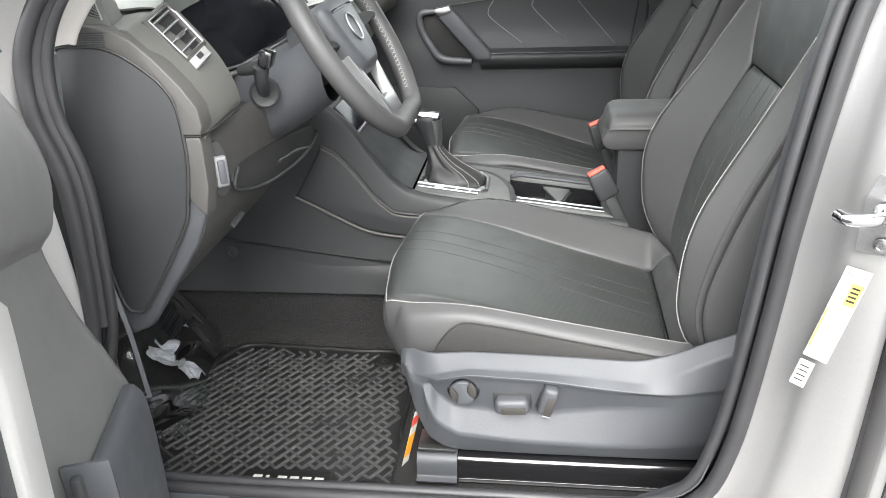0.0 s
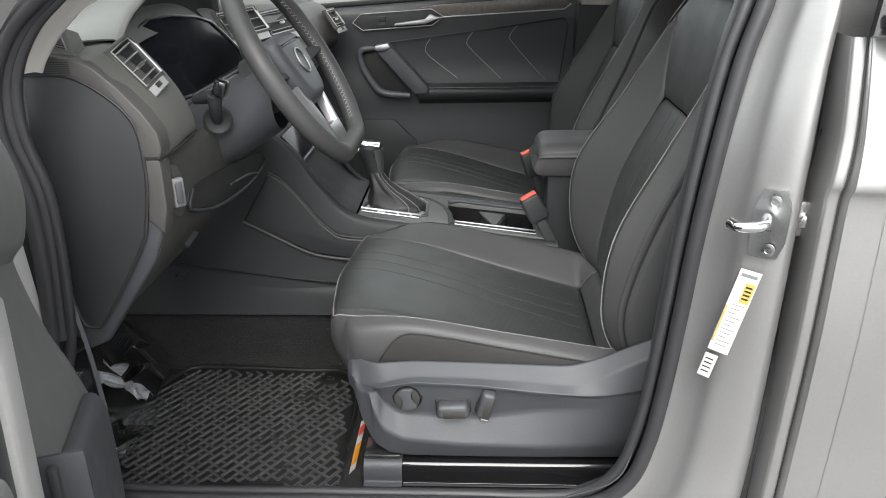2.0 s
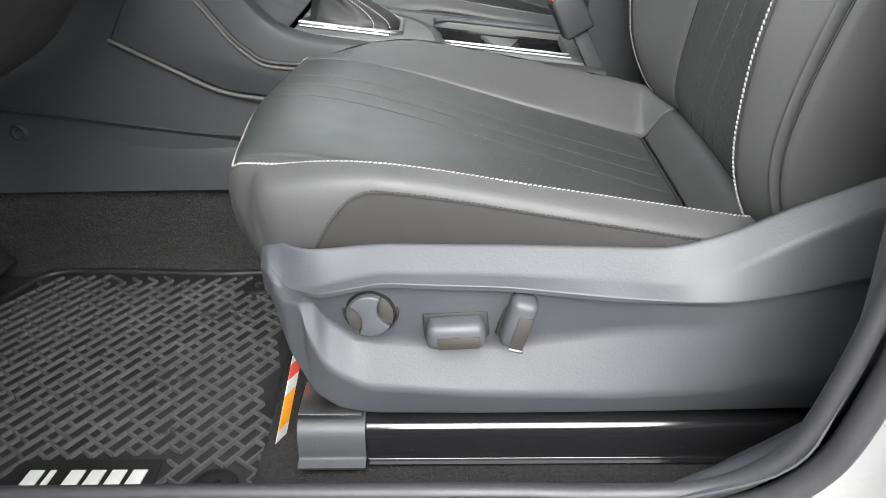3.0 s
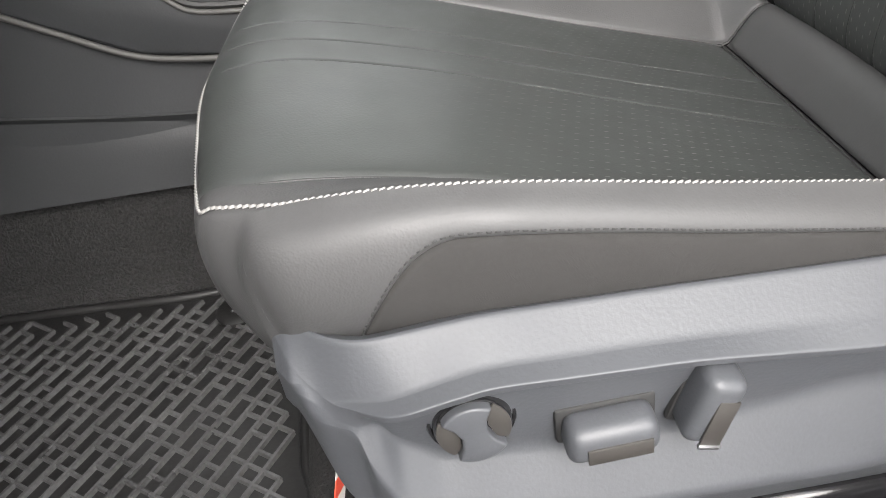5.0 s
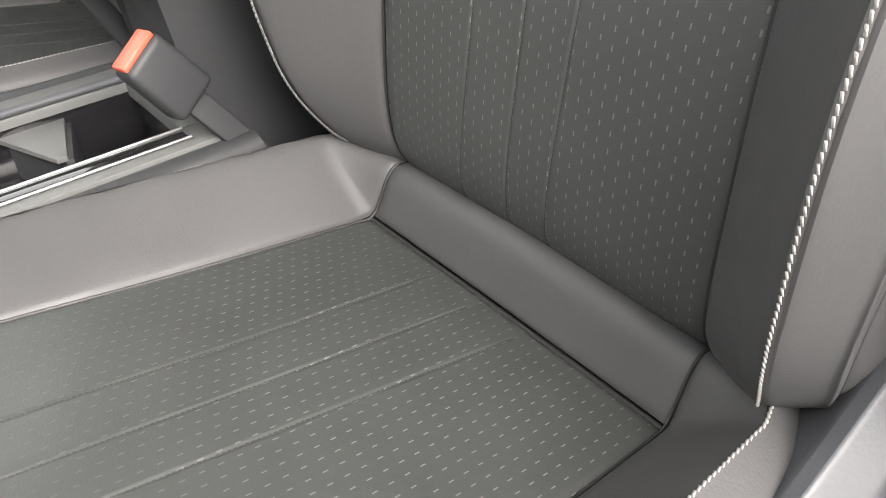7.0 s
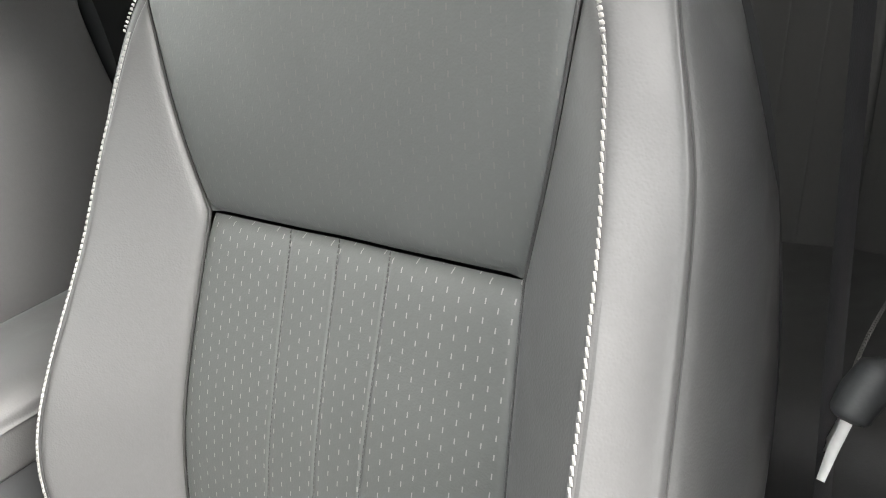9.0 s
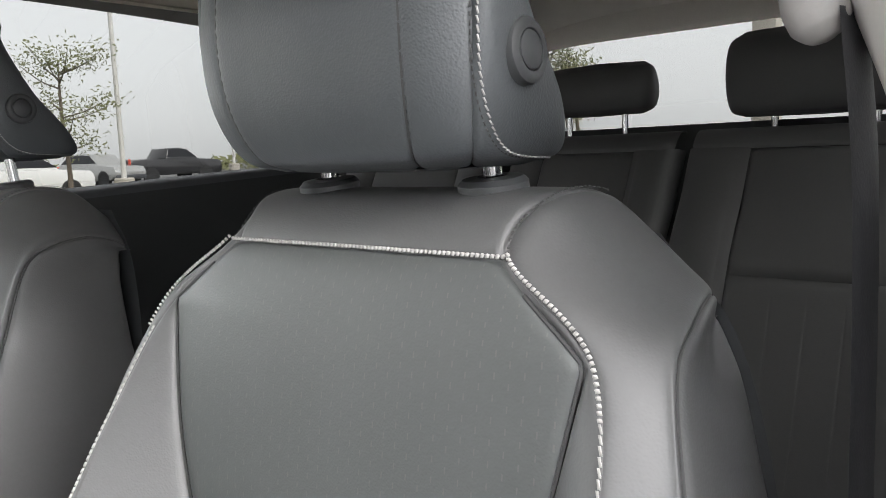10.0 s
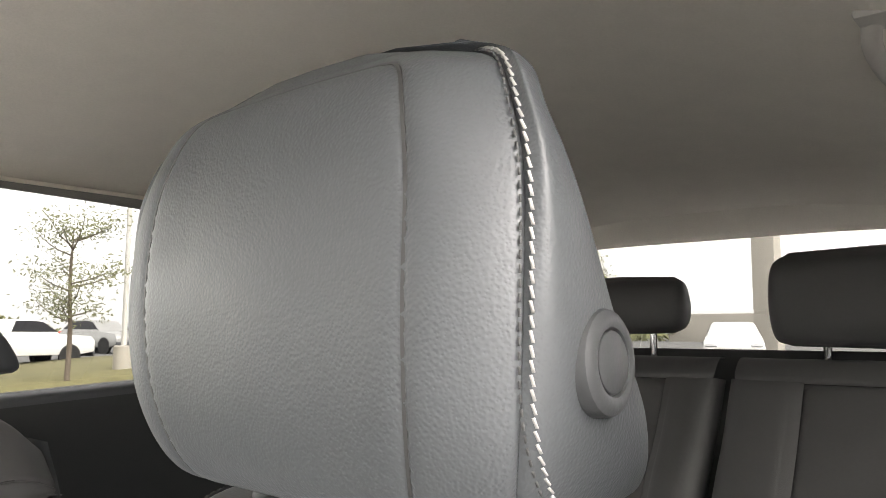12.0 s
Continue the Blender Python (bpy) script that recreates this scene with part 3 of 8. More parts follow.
for z in (0.897, 0.955):
    lathe("bolt", [(0.0075, 0), (0.0075, 0.002), (0.0045, 0.0025), (0.004, 0.001)], (0.594, -0.477, z), (-0.5, -0.86, 0), STEEL, striker, sides=12)
striker.location += Vector((-0.011, -0.013, -0.008))
label_axes = ((0.5735, -0.4905, 0.861), (0.41, -0.50, 0.033), (-0.235, 0.03, -0.97))
info = thing("tyre_label", "white and yellow tyre information label stuck on the pillar", "label", (0.566, -0.47, 0.80))
slab("paper", [(-0.030, 0), (0.012, 0), (0.012, 0.112), (-0.030, 0.112)], label_axes, -0.0012, WHITE, info, bevel=0)
slab("yellow_field", [(-0.009, 0.016), (0.010, 0.016), (0.010, 0.042), (-0.009, 0.042)], label_axes, -0.0016, YELLOW, info, bevel=0)
slab("yellow_strip", [(-0.029, 0.050), (-0.0255, 0.050), (-0.0255, 0.100), (-0.029, 0.100)], label_axes, -0.0016, YELLOW, info, bevel=0)
for k in range(11):
    slab("print_bar", [(-0.020, 0.046 + 0.0056 * k), (0.008 - 0.006 * (k % 3), 0.046 + 0.0056 * k), (0.008 - 0.006 * (k % 3), 0.0468 + 0.0056 * k), (-0.020, 0.0468 + 0.0056 * k)], label_axes, -0.0016, PRINT, info, bevel=0)
slab("code_bar", [(-0.024, 0.005), (0.007, 0.005), (0.007, 0.009), (-0.024, 0.009)], label_axes, -0.0016, PRINT, info, bevel=0)
for k in range(4):
    slab("field_bar", [(-0.006, 0.020 + 0.005 * k), (0.007, 0.020 + 0.005 * k), (0.007, 0.0222 + 0.005 * k), (-0.006, 0.0222 + 0.005 * k)], label_axes, -0.0019, INK, info, bevel=0)
note = thing("paint_label", "small white paper label stuck on the pillar", "label", (0.546, -0.44, 0.735))
slab("paper", [(-0.030, 0.118), (-0.004, 0.118), (-0.004, 0.150), (-0.030, 0.150)], label_axes, -0.0012, WHITE, note, bevel=0)
for k in range(4):
    slab("print_bar", [(-0.026, 0.124 + 0.006 * k), (-0.009, 0.124 + 0.006 * k), (-0.009, 0.1255 + 0.006 * k), (-0.026, 0.1255 + 0.006 * k)], label_axes, -0.0016, INK, note, bevel=0)

# front body: wing, front pillar, screen surround
front_body = thing("front_pillar", "silver front pillar and wing beside the windscreen", "car pillar", (-0.4, -0.45, 0.4), kind="structure")
sheet("pillar_skin", [[(-0.36, -0.395, 0.40), (-0.40, -0.44, 0.42), (-0.46, -0.50, 0.42)], [(-0.345, -0.405, 0.72), (-0.39, -0.45, 0.72), (-0.46, -0.51, 0.72)], [(-0.347, -0.415, 0.95), (-0.38, -0.46, 0.97), (-0.45, -0.51, 0.99)],
                      [(-0.336, -0.425, 1.075), (-0.366, -0.455, 1.10), (-0.415, -0.46, 1.12)], [(-0.270, -0.435, 1.168), (-0.295, -0.455, 1.195), (-0.345, -0.44, 1.21)], [(-0.190, -0.430, 1.225), (-0.21, -0.445, 1.253), (-0.26, -0.42, 1.263)],
                      [(0.03, -0.325, 1.38), (0.02, -0.335, 1.41), (-0.03, -0.315, 1.41)], [(0.25, -0.25, 1.49), (0.24, -0.26, 1.52), (0.2, -0.24, 1.52)]], 60, 14, PAINT, front_body, thick=0.002)
trim_rows = []
for x, z, k in ((-0.312, 1.080, 0.0), (-0.300, 1.100, 0.0), (-0.270, 1.134, 0.0), (-0.225, 1.172, 0.0), (-0.181, 1.203, 0.0), (-0.08, 1.266, 0.022), (0.09, 1.368, 0.10), (0.27, 1.475, 0.165)):
    trim_rows.append([(x - 0.022, -0.402 + k, z - 0.010), (x, -0.388 + k, z + 0.001), (x + 0.009, -0.372 + k, z + 0.002), (x + 0.010, -0.358 + k * 0.95, z - 0.001), (x - 0.012, -0.336 + k * 0.9, z + 0.012), (x - 0.055, -0.322 + k * 0.85, z + 0.016)])
sheet("pillar_trim", trim_rows, 50, 18, PALE, front_body, "pale beige-grey plastic front pillar trim", thick=0.002)
sheet("wing", [[(-0.46, -0.51, z), (-0.7, -0.53, z), (-1.2, -0.50, z)] for z in (0.3, 0.6, 0.9, 1.0, 1.03)], 10, 10, PAINT, front_body)
structure(sheet("bonnet", [[(x, y, 1.03 - 0.10 * ((x + 0.95) / 0.7) ** 2 * (1 if x < -0.95 else 0) - 0.03 * abs(y - 0.365)) for y in (-0.5, 0.0, 0.365, 0.73, 1.23)] for x in (-1.65, -1.3, -0.95, -0.80)], 12, 12, PAINT), "silver bonnet", "bonnet")

# cabin floor
structure(box("floor", (2.85, 1.46, 0.04), (0.70, 0.365, 0.305), CARPET, bevel=0.0), "dark needle-felt carpet on the cabin floor", "floor")
structure(sheet("floor_step", [[(0.00, y, 0.326), (0.012, y, 0.352), (0.045, y, 0.368), (0.3, y, 0.372), (0.7, y, 0.372)] for y in (-0.345, -0.1, 0.2, 0.5, 1.05)], 8, 24, CARPET, out=1), "raised dark carpet under the front seats", "carpet")
structure(sheet("toe_board", [[(-0.52, y, 0.327), (-0.58, y, 0.345), (-0.68, y, 0.45), (-0.74, y, 0.60), (-0.78, y, 0.90)] for y in (-0.36, 0.0, 0.365, 0.7, 1.09)], 8, 20, CARPET), "dark carpeted toe board", "carpet")
structure(sheet("tunnel", [[(x, 0.165, 0.327), (x, 0.188, 0.36), (x, 0.205, 0.44), (x, 0.23, 0.47), (x, 0.365, 0.475), (x, 0.50, 0.47), (x, 0.525, 0.44), (x, 0.54, 0.36), (x, 0.56, 0.327)] for x in (-0.76, -0.3, 0.2, 0.9, 1.4)], 8, 40, CARPET), "dark carpeted centre tunnel", "carpet")
structure(sheet("side_lining", [[(x, -0.365, 0.325), (x, -0.38, 0.5), (x, -0.38, 0.7), (x, -0.375, 1.03)] for x in (-0.80, -0.55, -0.335)], 6, 10, PLASTIC), "black plastic footwell side lining", "lining")

# passenger side, roof, rear
structure(sheet("headliner", [[(x, y, zc - 0.085 * abs((y - 0.365) / 0.60) ** 2.6) for y in (-0.29, -0.22, -0.05, 0.15, 0.365, 0.58, 0.78, 0.95, 1.02)] for x, zc in ((0.10, 1.50), (0.3, 1.545), (0.7, 1.565), (1.2, 1.555), (1.7, 1.52), (2.0, 1.475))], 40, 40, HEADLINER), "beige-grey cloth headliner", "ceiling")
structure(sheet("roof", [[(x, y, zc - 0.085 * abs((y - 0.365) / 0.64) ** 2.6) for y in (-0.30, -0.20, -0.05, 0.15, 0.365, 0.58, 0.78, 0.93, 1.03)] for x, zc in ((0.06, 1.53), (0.3, 1.59), (0.7, 1.61), (1.2, 1.60), (1.7, 1.565), (2.06, 1.515))], 20, 20, PAINT), "silver roof skin", "roof")
windscreen = structure(sheet("windscreen", [[(-0.82, y, 1.035) , (-0.55, y * 0.97 + 0.01, 1.19), (-0.2, y * 0.93 + 0.025, 1.37), (0.10, y * 0.88 + 0.04, 1.50)] for y in (-0.42, 0.0, 0.365, 0.73, 1.15)], 14, 14, GLASS), "clear windscreen", "windscreen")
windscreen.visible_shadow = False


# ---- front seats ----
def seat_cushion_net(dx, dy):
    """Control points of the cushion: rows run from under the nose to the back, columns from one flank over the top to the other."""
    def row(x_mid, x_side, z_mid, z_seam, z_stitch, y_seam, y_stitch, y_flank, z_low, wide=0.0):
        half = [(x_side + 0.012, y_flank - 0.012, z_low), (x_side + 0.004, y_flank, z_low + (z_stitch - z_low) * 0.5),
                (x_side, y_flank - 0.007, z_stitch - 0.014), (x_side, y_stitch, z_stitch),
                ((x_side + x_mid) / 2, (y_stitch + y_seam) / 2, (z_stitch + z_seam) / 2 - 0.001), (x_mid + (x_side - x_mid) * 0.55, y_seam, z_seam)]
        mid = [(x_mid + (x_side - x_mid) * 0.08, 0.05, z_mid - 0.0005), (x_mid, 0.0, z_mid), (x_mid + (x_side - x_mid) * 0.08, -0.05, z_mid - 0.0005)]
        grow, drop = (0, 0, 0.6, 1.0, 0.55, 0.12), (0, 0, 0.004, 0.006, 0.003, 0)
        far = [(x, y + wide * g + (0.004 if k == 3 else 0), z - d) for k, ((x, y, z), g, d) in enumerate(zip(half, grow, drop))]
        pts = far + mid + [(x, -y, z) for x, y, z in half[::-1]]
        return [(x + dx, y + dy, z) for x, y, z in pts]
    def shifted(half, x_mid, z_mid, lower=0.0):
        far = [(x, y + (lower / 2 if k == 3 else 0), z - (lower if k == 3 else 0)) for k, (x, y, z) in enumerate(half)]
        pts = far + [(x_mid + 0.003, 0.05, z_mid), (x_mid, 0.0, z_mid), (x_mid + 0.003, -0.05, z_mid)] + [(x, -y, z) for x, y, z in half[::-1]]
        return [(x + dx, y + dy, z) for x, y, z in pts]
    return [
        row(0.075, 0.090, 0.500, 0.500, 0.500, 0.150, 0.178, 0.196, 0.480),
        shifted([(0.078, 0.207, 0.505), (0.062, 0.210, 0.520), (0.050, 0.204, 0.527), (0.041, 0.194, 0.532), (0.033, 0.180, 0.532), (0.026, 0.155, 0.530)], 0.016, 0.530),
        shifted([(0.058, 0.213, 0.535), (0.041, 0.2155, 0.554), (0.029, 0.209, 0.572), (0.017, 0.198, 0.585), (0.007, 0.182, 0.586), (-0.001, 0.160, 0.585)], -0.016, 0.585),
        shifted([(0.050, 0.219, 0.548), (0.036, 0.2175, 0.592), (0.030, 0.210, 0.622), (0.029, 0.197, 0.638), (0.012, 0.182, 0.641), (0.004, 0.160, 0.639)], -0.011, 0.638, 0.012),
        row(0.045, 0.060, 0.654, 0.648, 0.652, 0.165, 0.199, 0.232, 0.545, 0.018),
        row(0.150, 0.150, 0.634, 0.630, 0.657, 0.162, 0.213, 0.240, 0.545, 0.032),
        row(0.300, 0.300, 0.588, 0.585, 0.632, 0.157, 0.216, 0.242, 0.545, 0.014),
        row(0.457, 0.457, 0.541, 0.540, 0.602, 0.152, 0.211, 0.238, 0.545),
        row(0.492, 0.490, 0.583, 0.578, 0.593, 0.150, 0.200, 0.228, 0.548),
        row(0.545, 0.535, 0.545, 0.545, 0.570, 0.150, 0.190, 0.216, 0.540),
    ]


def seat_back_net(dx, dy):
    """Control points of the backrest: rows run from the bottom up over the shoulder, columns from one flank over the front to the other."""
    def row(x_in, z, x_st, y_seam, y_st, side, x_rear, y_rear, z_rear):
        sx, sy, sz = side
        half = [(x_rear, y_rear, z_rear), (x_rear * 0.42 + sx * 0.58 + 0.004, (y_rear + 2 * sy) / 3 + (0.010 if z < 1.05 else 0.001 if z < 1.12 else -0.004), (z_rear + sz) / 2 - (0.0 if z < 1.05 else 0.006)), (sx, sy, sz),
                (sx * 0.72 + x_st * 0.28 - 0.002, sy * 0.72 + y_st * 0.28 + 0.001, sz * 0.72 + z * 0.28 + 0.001),
                (x_st, y_st, z), ((x_st + x_in) / 2 - 0.002 * min(1, (y_st - y_seam) / 0.03), (y_st + y_seam) / 2 + 0.002 * min(1, (y_st - y_seam) / 0.03) ** 2, z), (x_in, y_seam, z)]
        mid = [(x_in, 0.05, z), (x_in + 0.001, 0.0, z), (x_in, -0.05, z)]
        fwd = 0.014 * max(0.0, 1 - abs(z - 0.78) / 0.16)
        far = [(x - fwd * g, y + 0.6 * fwd * g, zz) for (x, y, zz), g in zip(half, (0, 0.2, 0.6, 0.9, 1.0, 0.7, 0.4))]
        pts = far + mid + [(x, -y, zz) for x, y, zz in half[::-1]]
        return [(x + dx, y + dy, zz) for x, y, zz in pts]
    return [
        row(0.505, 0.560, 0.500, 0.148, 0.185, (0.522, 0.208, 0.560), 0.61, 0.200, 0.56),
        row(0.490, 0.605, 0.462, 0.148, 0.203, (0.490, 0.230, 0.605), 0.64, 0.214, 0.605),
        row(0.500, 0.680, 0.444, 0.146, 0.210, (0.478, 0.238, 0.680), 0.69, 0.228, 0.68),
        row(0.532, 0.800, 0.460, 0.1405, 0.210, (0.510, 0.238, 0.800), 0.728, 0.230, 0.80),
        row(0.592, 0.941, 0.532, 0.134, 0.203, (0.572, 0.232, 0.941), 0.742, 0.222, 0.941),
        row(0.5995, 1.010, 0.571, 0.1525, 0.195, (0.598, 0.227, 1.010), 0.742, 0.208, 1.00),
        row(0.613, 1.088, 0.614, 0.168, 0.174, (0.634, 0.2065, 1.080), 0.742, 0.198, 1.05),
        row(0.630, 1.132, 0.632, 0.112, 0.117, (0.668, 0.200, 1.101), 0.748, 0.188, 1.07),
        row(0.662, 1.160, 0.668, 0.112, 0.120, (0.712, 0.190, 1.106), 0.752, 0.180, 1.082),
        row(0.720, 1.159, 0.722, 0.115, 0.126, (0.742, 0.180, 1.100), 0.760, 0.172, 1.086),
        row(0.764, 1.125, 0.764, 0.115, 0.128, (0.766, 0.168, 1.090), 0.770, 0.166, 1.084),
    ]


def front_seat(dx, dy, label, side):
    """side: -1 where the outer flank, with its switches, is turned to -y."""
    seat = thing("front_seat", label, "car seat", (0.3 + dx, dy, 0.40), group="front seats")
    cn = seat_cushion_net(dx, dy)
    n = len(cn[0]) - 1
    cn = Creased(cn, (7,), (3, 5, n - 5, n - 3), (3.0, 4.3))
    lines = [(5.72, 3.35, 6.97, 5.96), (6.12, 3.3, 6.97, 6.87), (7.04, 3.35, 6.97, 7.84)]
    corner = [(4.6, 3.0), (4.22, 3.04), (3.82, 3.22), (3.46, 3.6), (3.18, 4.15), (3.0, 4.75), (2.9, 5.4), (2.86, 6.0)]
    turn = curve(corner, 60)
    side = np.stack([np.linspace(8.6, 4.6, 140), np.full(140, 3.0)], 1)
    nose = np.stack([np.full(60, 2.86), np.linspace(6.0, n - 6.0, 60)], 1)
    half = np.concatenate([side[:-1], turn[:-1]])
    seam_uv = np.concatenate([half, nose, [(a, n - b) for a, b in half[::-1]]])
    seam = np.array([patch(cn, [a], [b])[0, 0] for a, b in seam_uv])
    panel("cushion_insert", cn, 3, 7, 5, n - 5, 90, 60, CUSHION_PERF, seat, "lrb", 0.0035, 0.006, lines, "black perforated leatherette seat insert with three stitched lines", path=seam, ease=0.05)
    panel("cushion_rear_roll", cn, 7, 9, 5, n - 5, 30, 36, LEATHER, seat, "lrt", 0.0035, 0.006)
    panel("cushion_nose", cn, 0, 3, 0, n, 40, 100, LEATHER, seat, "", 0.0035, 0.006, path=seam)
    for a, b, side_seams in ((3, 5, "r"), (n - 5, n - 3, "l")):
        panel("cushion_bolster", cn, 3, 9, a, b, 80, 20, LEATHER, seat, side_seams, 0.0035, 0.006, path=seam, ease=0.05)
    for a, b, c, d, side_seams in ((1.62, 3, 0, 1.62, "r"), (n - 3, n - 1.62, n - 1.62, n, "l")):
        near = a < 5

        def edge(u):
            w = min(max((u - 3.85) / 1.1, 0.0), 1.0)
            w = (1.82 - 0.10 * max(u - 5.5, 0)) * w * w * (3 - 2 * w)
            return w if near else n - w
        rows = np.concatenate([np.linspace(3, 5, 17), np.linspace(5.25, 9, 14)])
        upper = renet(cn, rows, edge, lambda u: 3.0) if near else renet(cn, rows, lambda u: n - 3.0, edge)
        rows2 = np.concatenate([np.linspace(3.90, 5, 13), np.linspace(5.25, 9, 14)])
        lower = renet(cn, rows2, lambda u: 0.0, edge) if near else renet(cn, rows2, edge, lambda u: float(n))
        panel("cushion_flank", upper, 0, len(rows) - 1, 0, 8, 90, 26, LEATHER, seat, "l" if near else "r", 0.0020, 0.003, path=seam)
        panel("cushion_flank_cloth", lower, 0, len(rows2) - 1, 0, 8, 80, 18, FABRIC, seat, "r" if near else "l", 0.0030, 0.003, label="dark woven cloth flank of the cushion")
        e2 = np.array([patch(cn, [u], [edge(u) + (0.07 if near else -0.07)])[0, 0] for u in np.linspace(4.0, 8.6, 140)])
        stitches("dark_seam_stitching", e2, 0.0046, (0.0030, 0.0009, 0.0005), DARK_THREAD, seat, (0, 1 if near else -1, 0.2))
    span = np.linspace
    for v in (5, n - 5):
        seam_line("seam", cn, span(3.4, 8.9, 70), np.full(70, float(v)), INK, seat)
    seam_line("seam", cn, np.full(40, 7.0), span(5, n - 5, 40), INK, seat, 0.0016)
    for v, ua, ub, w in lines:
        e = line_on(cn, ua, ub, v, w)
        stitches("dark_line_stitching", e - [0, 0, 0.0010], 0.0034, (0.0027, 0.0007, 0.0004), DARK_THREAD, seat, (0, 0, 1))
    up_out = np.stack([0 * seam[:, 0] - 0.5 * (seam[:, 0] - dx < 0.05), -0.35 * np.sign(seam[:, 1] - dy) * -1 * (seam[:, 0] - dx >= 0.03), 0 * seam[:, 0] + 0.9], 1)
    beyond = ((seam[:, 1] - dy > 0.10) & (seam[:, 0] - dx > 0.02))[:, None]
    stitches("white_seam_stitching", seam - [0, 0, 0.0008] + beyond * [0, 0.0035, -0.0030], 0.0042, (0.0040, 0.0014, 0.0009), THREAD, seat, up_out, slant=0.35)
    bn = seat_back_net(dx, dy)
    m = len(bn[0]) - 1
    bn = Creased(bn, (4,), (4, 6, m - 6, m - 4), corner=(6, 4.5, 5.6, 6.15, 6.7))
    back_lines = [(6.80, 0.3, 4.0, 7.08), (7.60, 0.3, 4.0, 7.98), (8.44, 0.3, 4.0, 8.88)]
    panel("back_insert_lower", bn, 0, 4, 6, m - 6, 70, 60, LEATHER_PERF, seat, "lrb", 0.0035, 0.006, back_lines, "perforated leatherette lower backrest insert with three seams", deep="b")
    panel("back_insert_upper", bn, 4, 7, 6, m - 6, 50, 50, UPPER_PERF, seat, "lrtb", 0.0035, 0.006, deep="t", trim=0.012)
    panel("back_top", bn, 7, 10, 4, m - 4, 34, 40, LEATHER, seat, "lrt", 0.0035, 0.006)
    for a, b in ((4, 6), (m - 6, m - 4)):
        panel("back_bolster", bn, 0, 7, a, b, 80, 16, LEATHER, seat, "lrb", 0.0035, 0.006)
    for a, b, c, d in ((2, 4, 0, 2), (m - 4, m - 2, m - 2, m)):
        panel("back_side_band", bn, 0, 10, a, b, 90, 20, LEATHER, seat, "lr", 0.0035, 0.006)
        panel("back_flank", bn, 0, 10, c, d, 80, 16, LEATHER, seat, "lr", 0.0035, 0.006)
    for v in (6, m - 6):
        seam_line("seam", bn, np.linspace(0.2, 6.6, 80), np.full(80, float(v)), INK, seat)
    for v in (2, m - 2):
        seam_line("seam", bn, np.linspace(0.1, 8.2, 90), np.full(90, float(v)), INK, seat, 0.0010)
    for v, ua, ub, w in back_lines:
        e = line_on(bn, ua, ub, v, w)
        stitches("dark_line_stitching", e + [0.0010, 0, 0], 0.0034, (0.0027, 0.0008, 0.0004), DARK_THREAD, seat, (-1, 0, 0.1))
    up, diag = np.linspace(0.25, 5.7, 180), np.linspace(5.7, 7, 60)
    for v, s in ((4, 1), (m - 4, -1)):
        e = patch(bn, up, [v])[:, 0]
        stitches("white_back_stitching", e, 0.0046, (0.0044, 0.0013, 0.0010), THREAD, seat, (-0.8, 0.6 * s, 0), slant=0.2, sink=0.001)
        e = patch(bn, diag, [v])[:, 0]
        stitches("white_shoulder_stitching", e + [-0.0022, 0.0006 * s, 0.0012], 0.0032, (0.0019, 0.0023, 0.0010), THREAD, seat, (-0.85, 0.3 * s, 0.4), slant=0.15)
        e = patch(bn, np.linspace(7, 9, 50), [v])[:, 0]
        stitches("dark_shoulder_stitching", e, 0.0042, (0.0026, 0.0011, 0.0004), DARK_THREAD, seat, (-0.3, 0.2 * s, 0.9))
    e = patch(bn, [7], np.linspace(4, m - 4, 70))[0]
    stitches("white_top_stitching", e, 0.0032, (0.0019, 0.0023, 0.0009), THREAD, seat, (-0.7, 0, 0.7), slant=0.15)
    rear = [[(0.61 + dx, y + dy, 0.56) for y in (0.19, 0.07, -0.07, -0.19)], [(0.70 + dx, y + dy, 0.70) for y in (0.227, 0.07, -0.07, -0.227)],
            [(0.742 + dx, y + dy, 0.90) for y in (0.224, 0.07, -0.07, -0.224)], [(0.762 + dx, y + dy, 1.06) for y in (0.19, 0.07, -0.07, -0.19)], [(0.768 + dx, y + dy, 1.13) for y in (0.135, 0.05, -0.05, -0.135)]]
    sheet("back_shell", rear, 24, 12, PLASTIC, seat, "black hard plastic back shell")
    # head restraint
    hx, hz = 0.655 + dx, 1.258
    rings = []
    for k, (z, half, front, rear_x) in enumerate(((1.176, 0.084, 0.638, 0.712), (1.184, 0.101, 0.619, 0.728), (1.212, 0.113, 0.606, 0.712), (1.250, 0.118, 0.601, 0.680), (1.290, 0.117, 0.603, 0.659), (1.314, 0.110, 0.607, 0.652), (1.334, 0.098, 0.615, 0.657), (1.345, 0.074, 0.629, 0.647))):
        c = [(rear_x, 0, z), (rear_x - 0.003, half * 0.73, z), (rear_x - 0.013, half * 0.95, z), ((rear_x * 0.35 + front * 0.65), half, z), (front + 0.014, half * 0.93, z), (front + 0.002, half * 0.70, z), (front, half * 0.35, z), (front - 0.001, 0, z)]
        loop = [(x, y * 1.025, zz) for x, y, zz in c] + [(x, -y * 1.01, zz) for x, y, zz in c[-2:0:-1]]
        rings.append([(x + dx, y + dy, zz) for x, y, zz in loop] + [(c[0][0] + dx, dy, c[0][2])])
    k = len(rings[0]) - 1
    side_run = curve([(0.0, 5.22), (2.0, 5.2), (4.5, 5.22), (6.0, 5.28), (6.34, 5.40), (6.48, 5.75), (6.52, 6.3), (6.53, 7.0)], 320)
    face_uv = np.concatenate([side_run, [(a, k - b) for a, b in side_run[-2::-1]]])
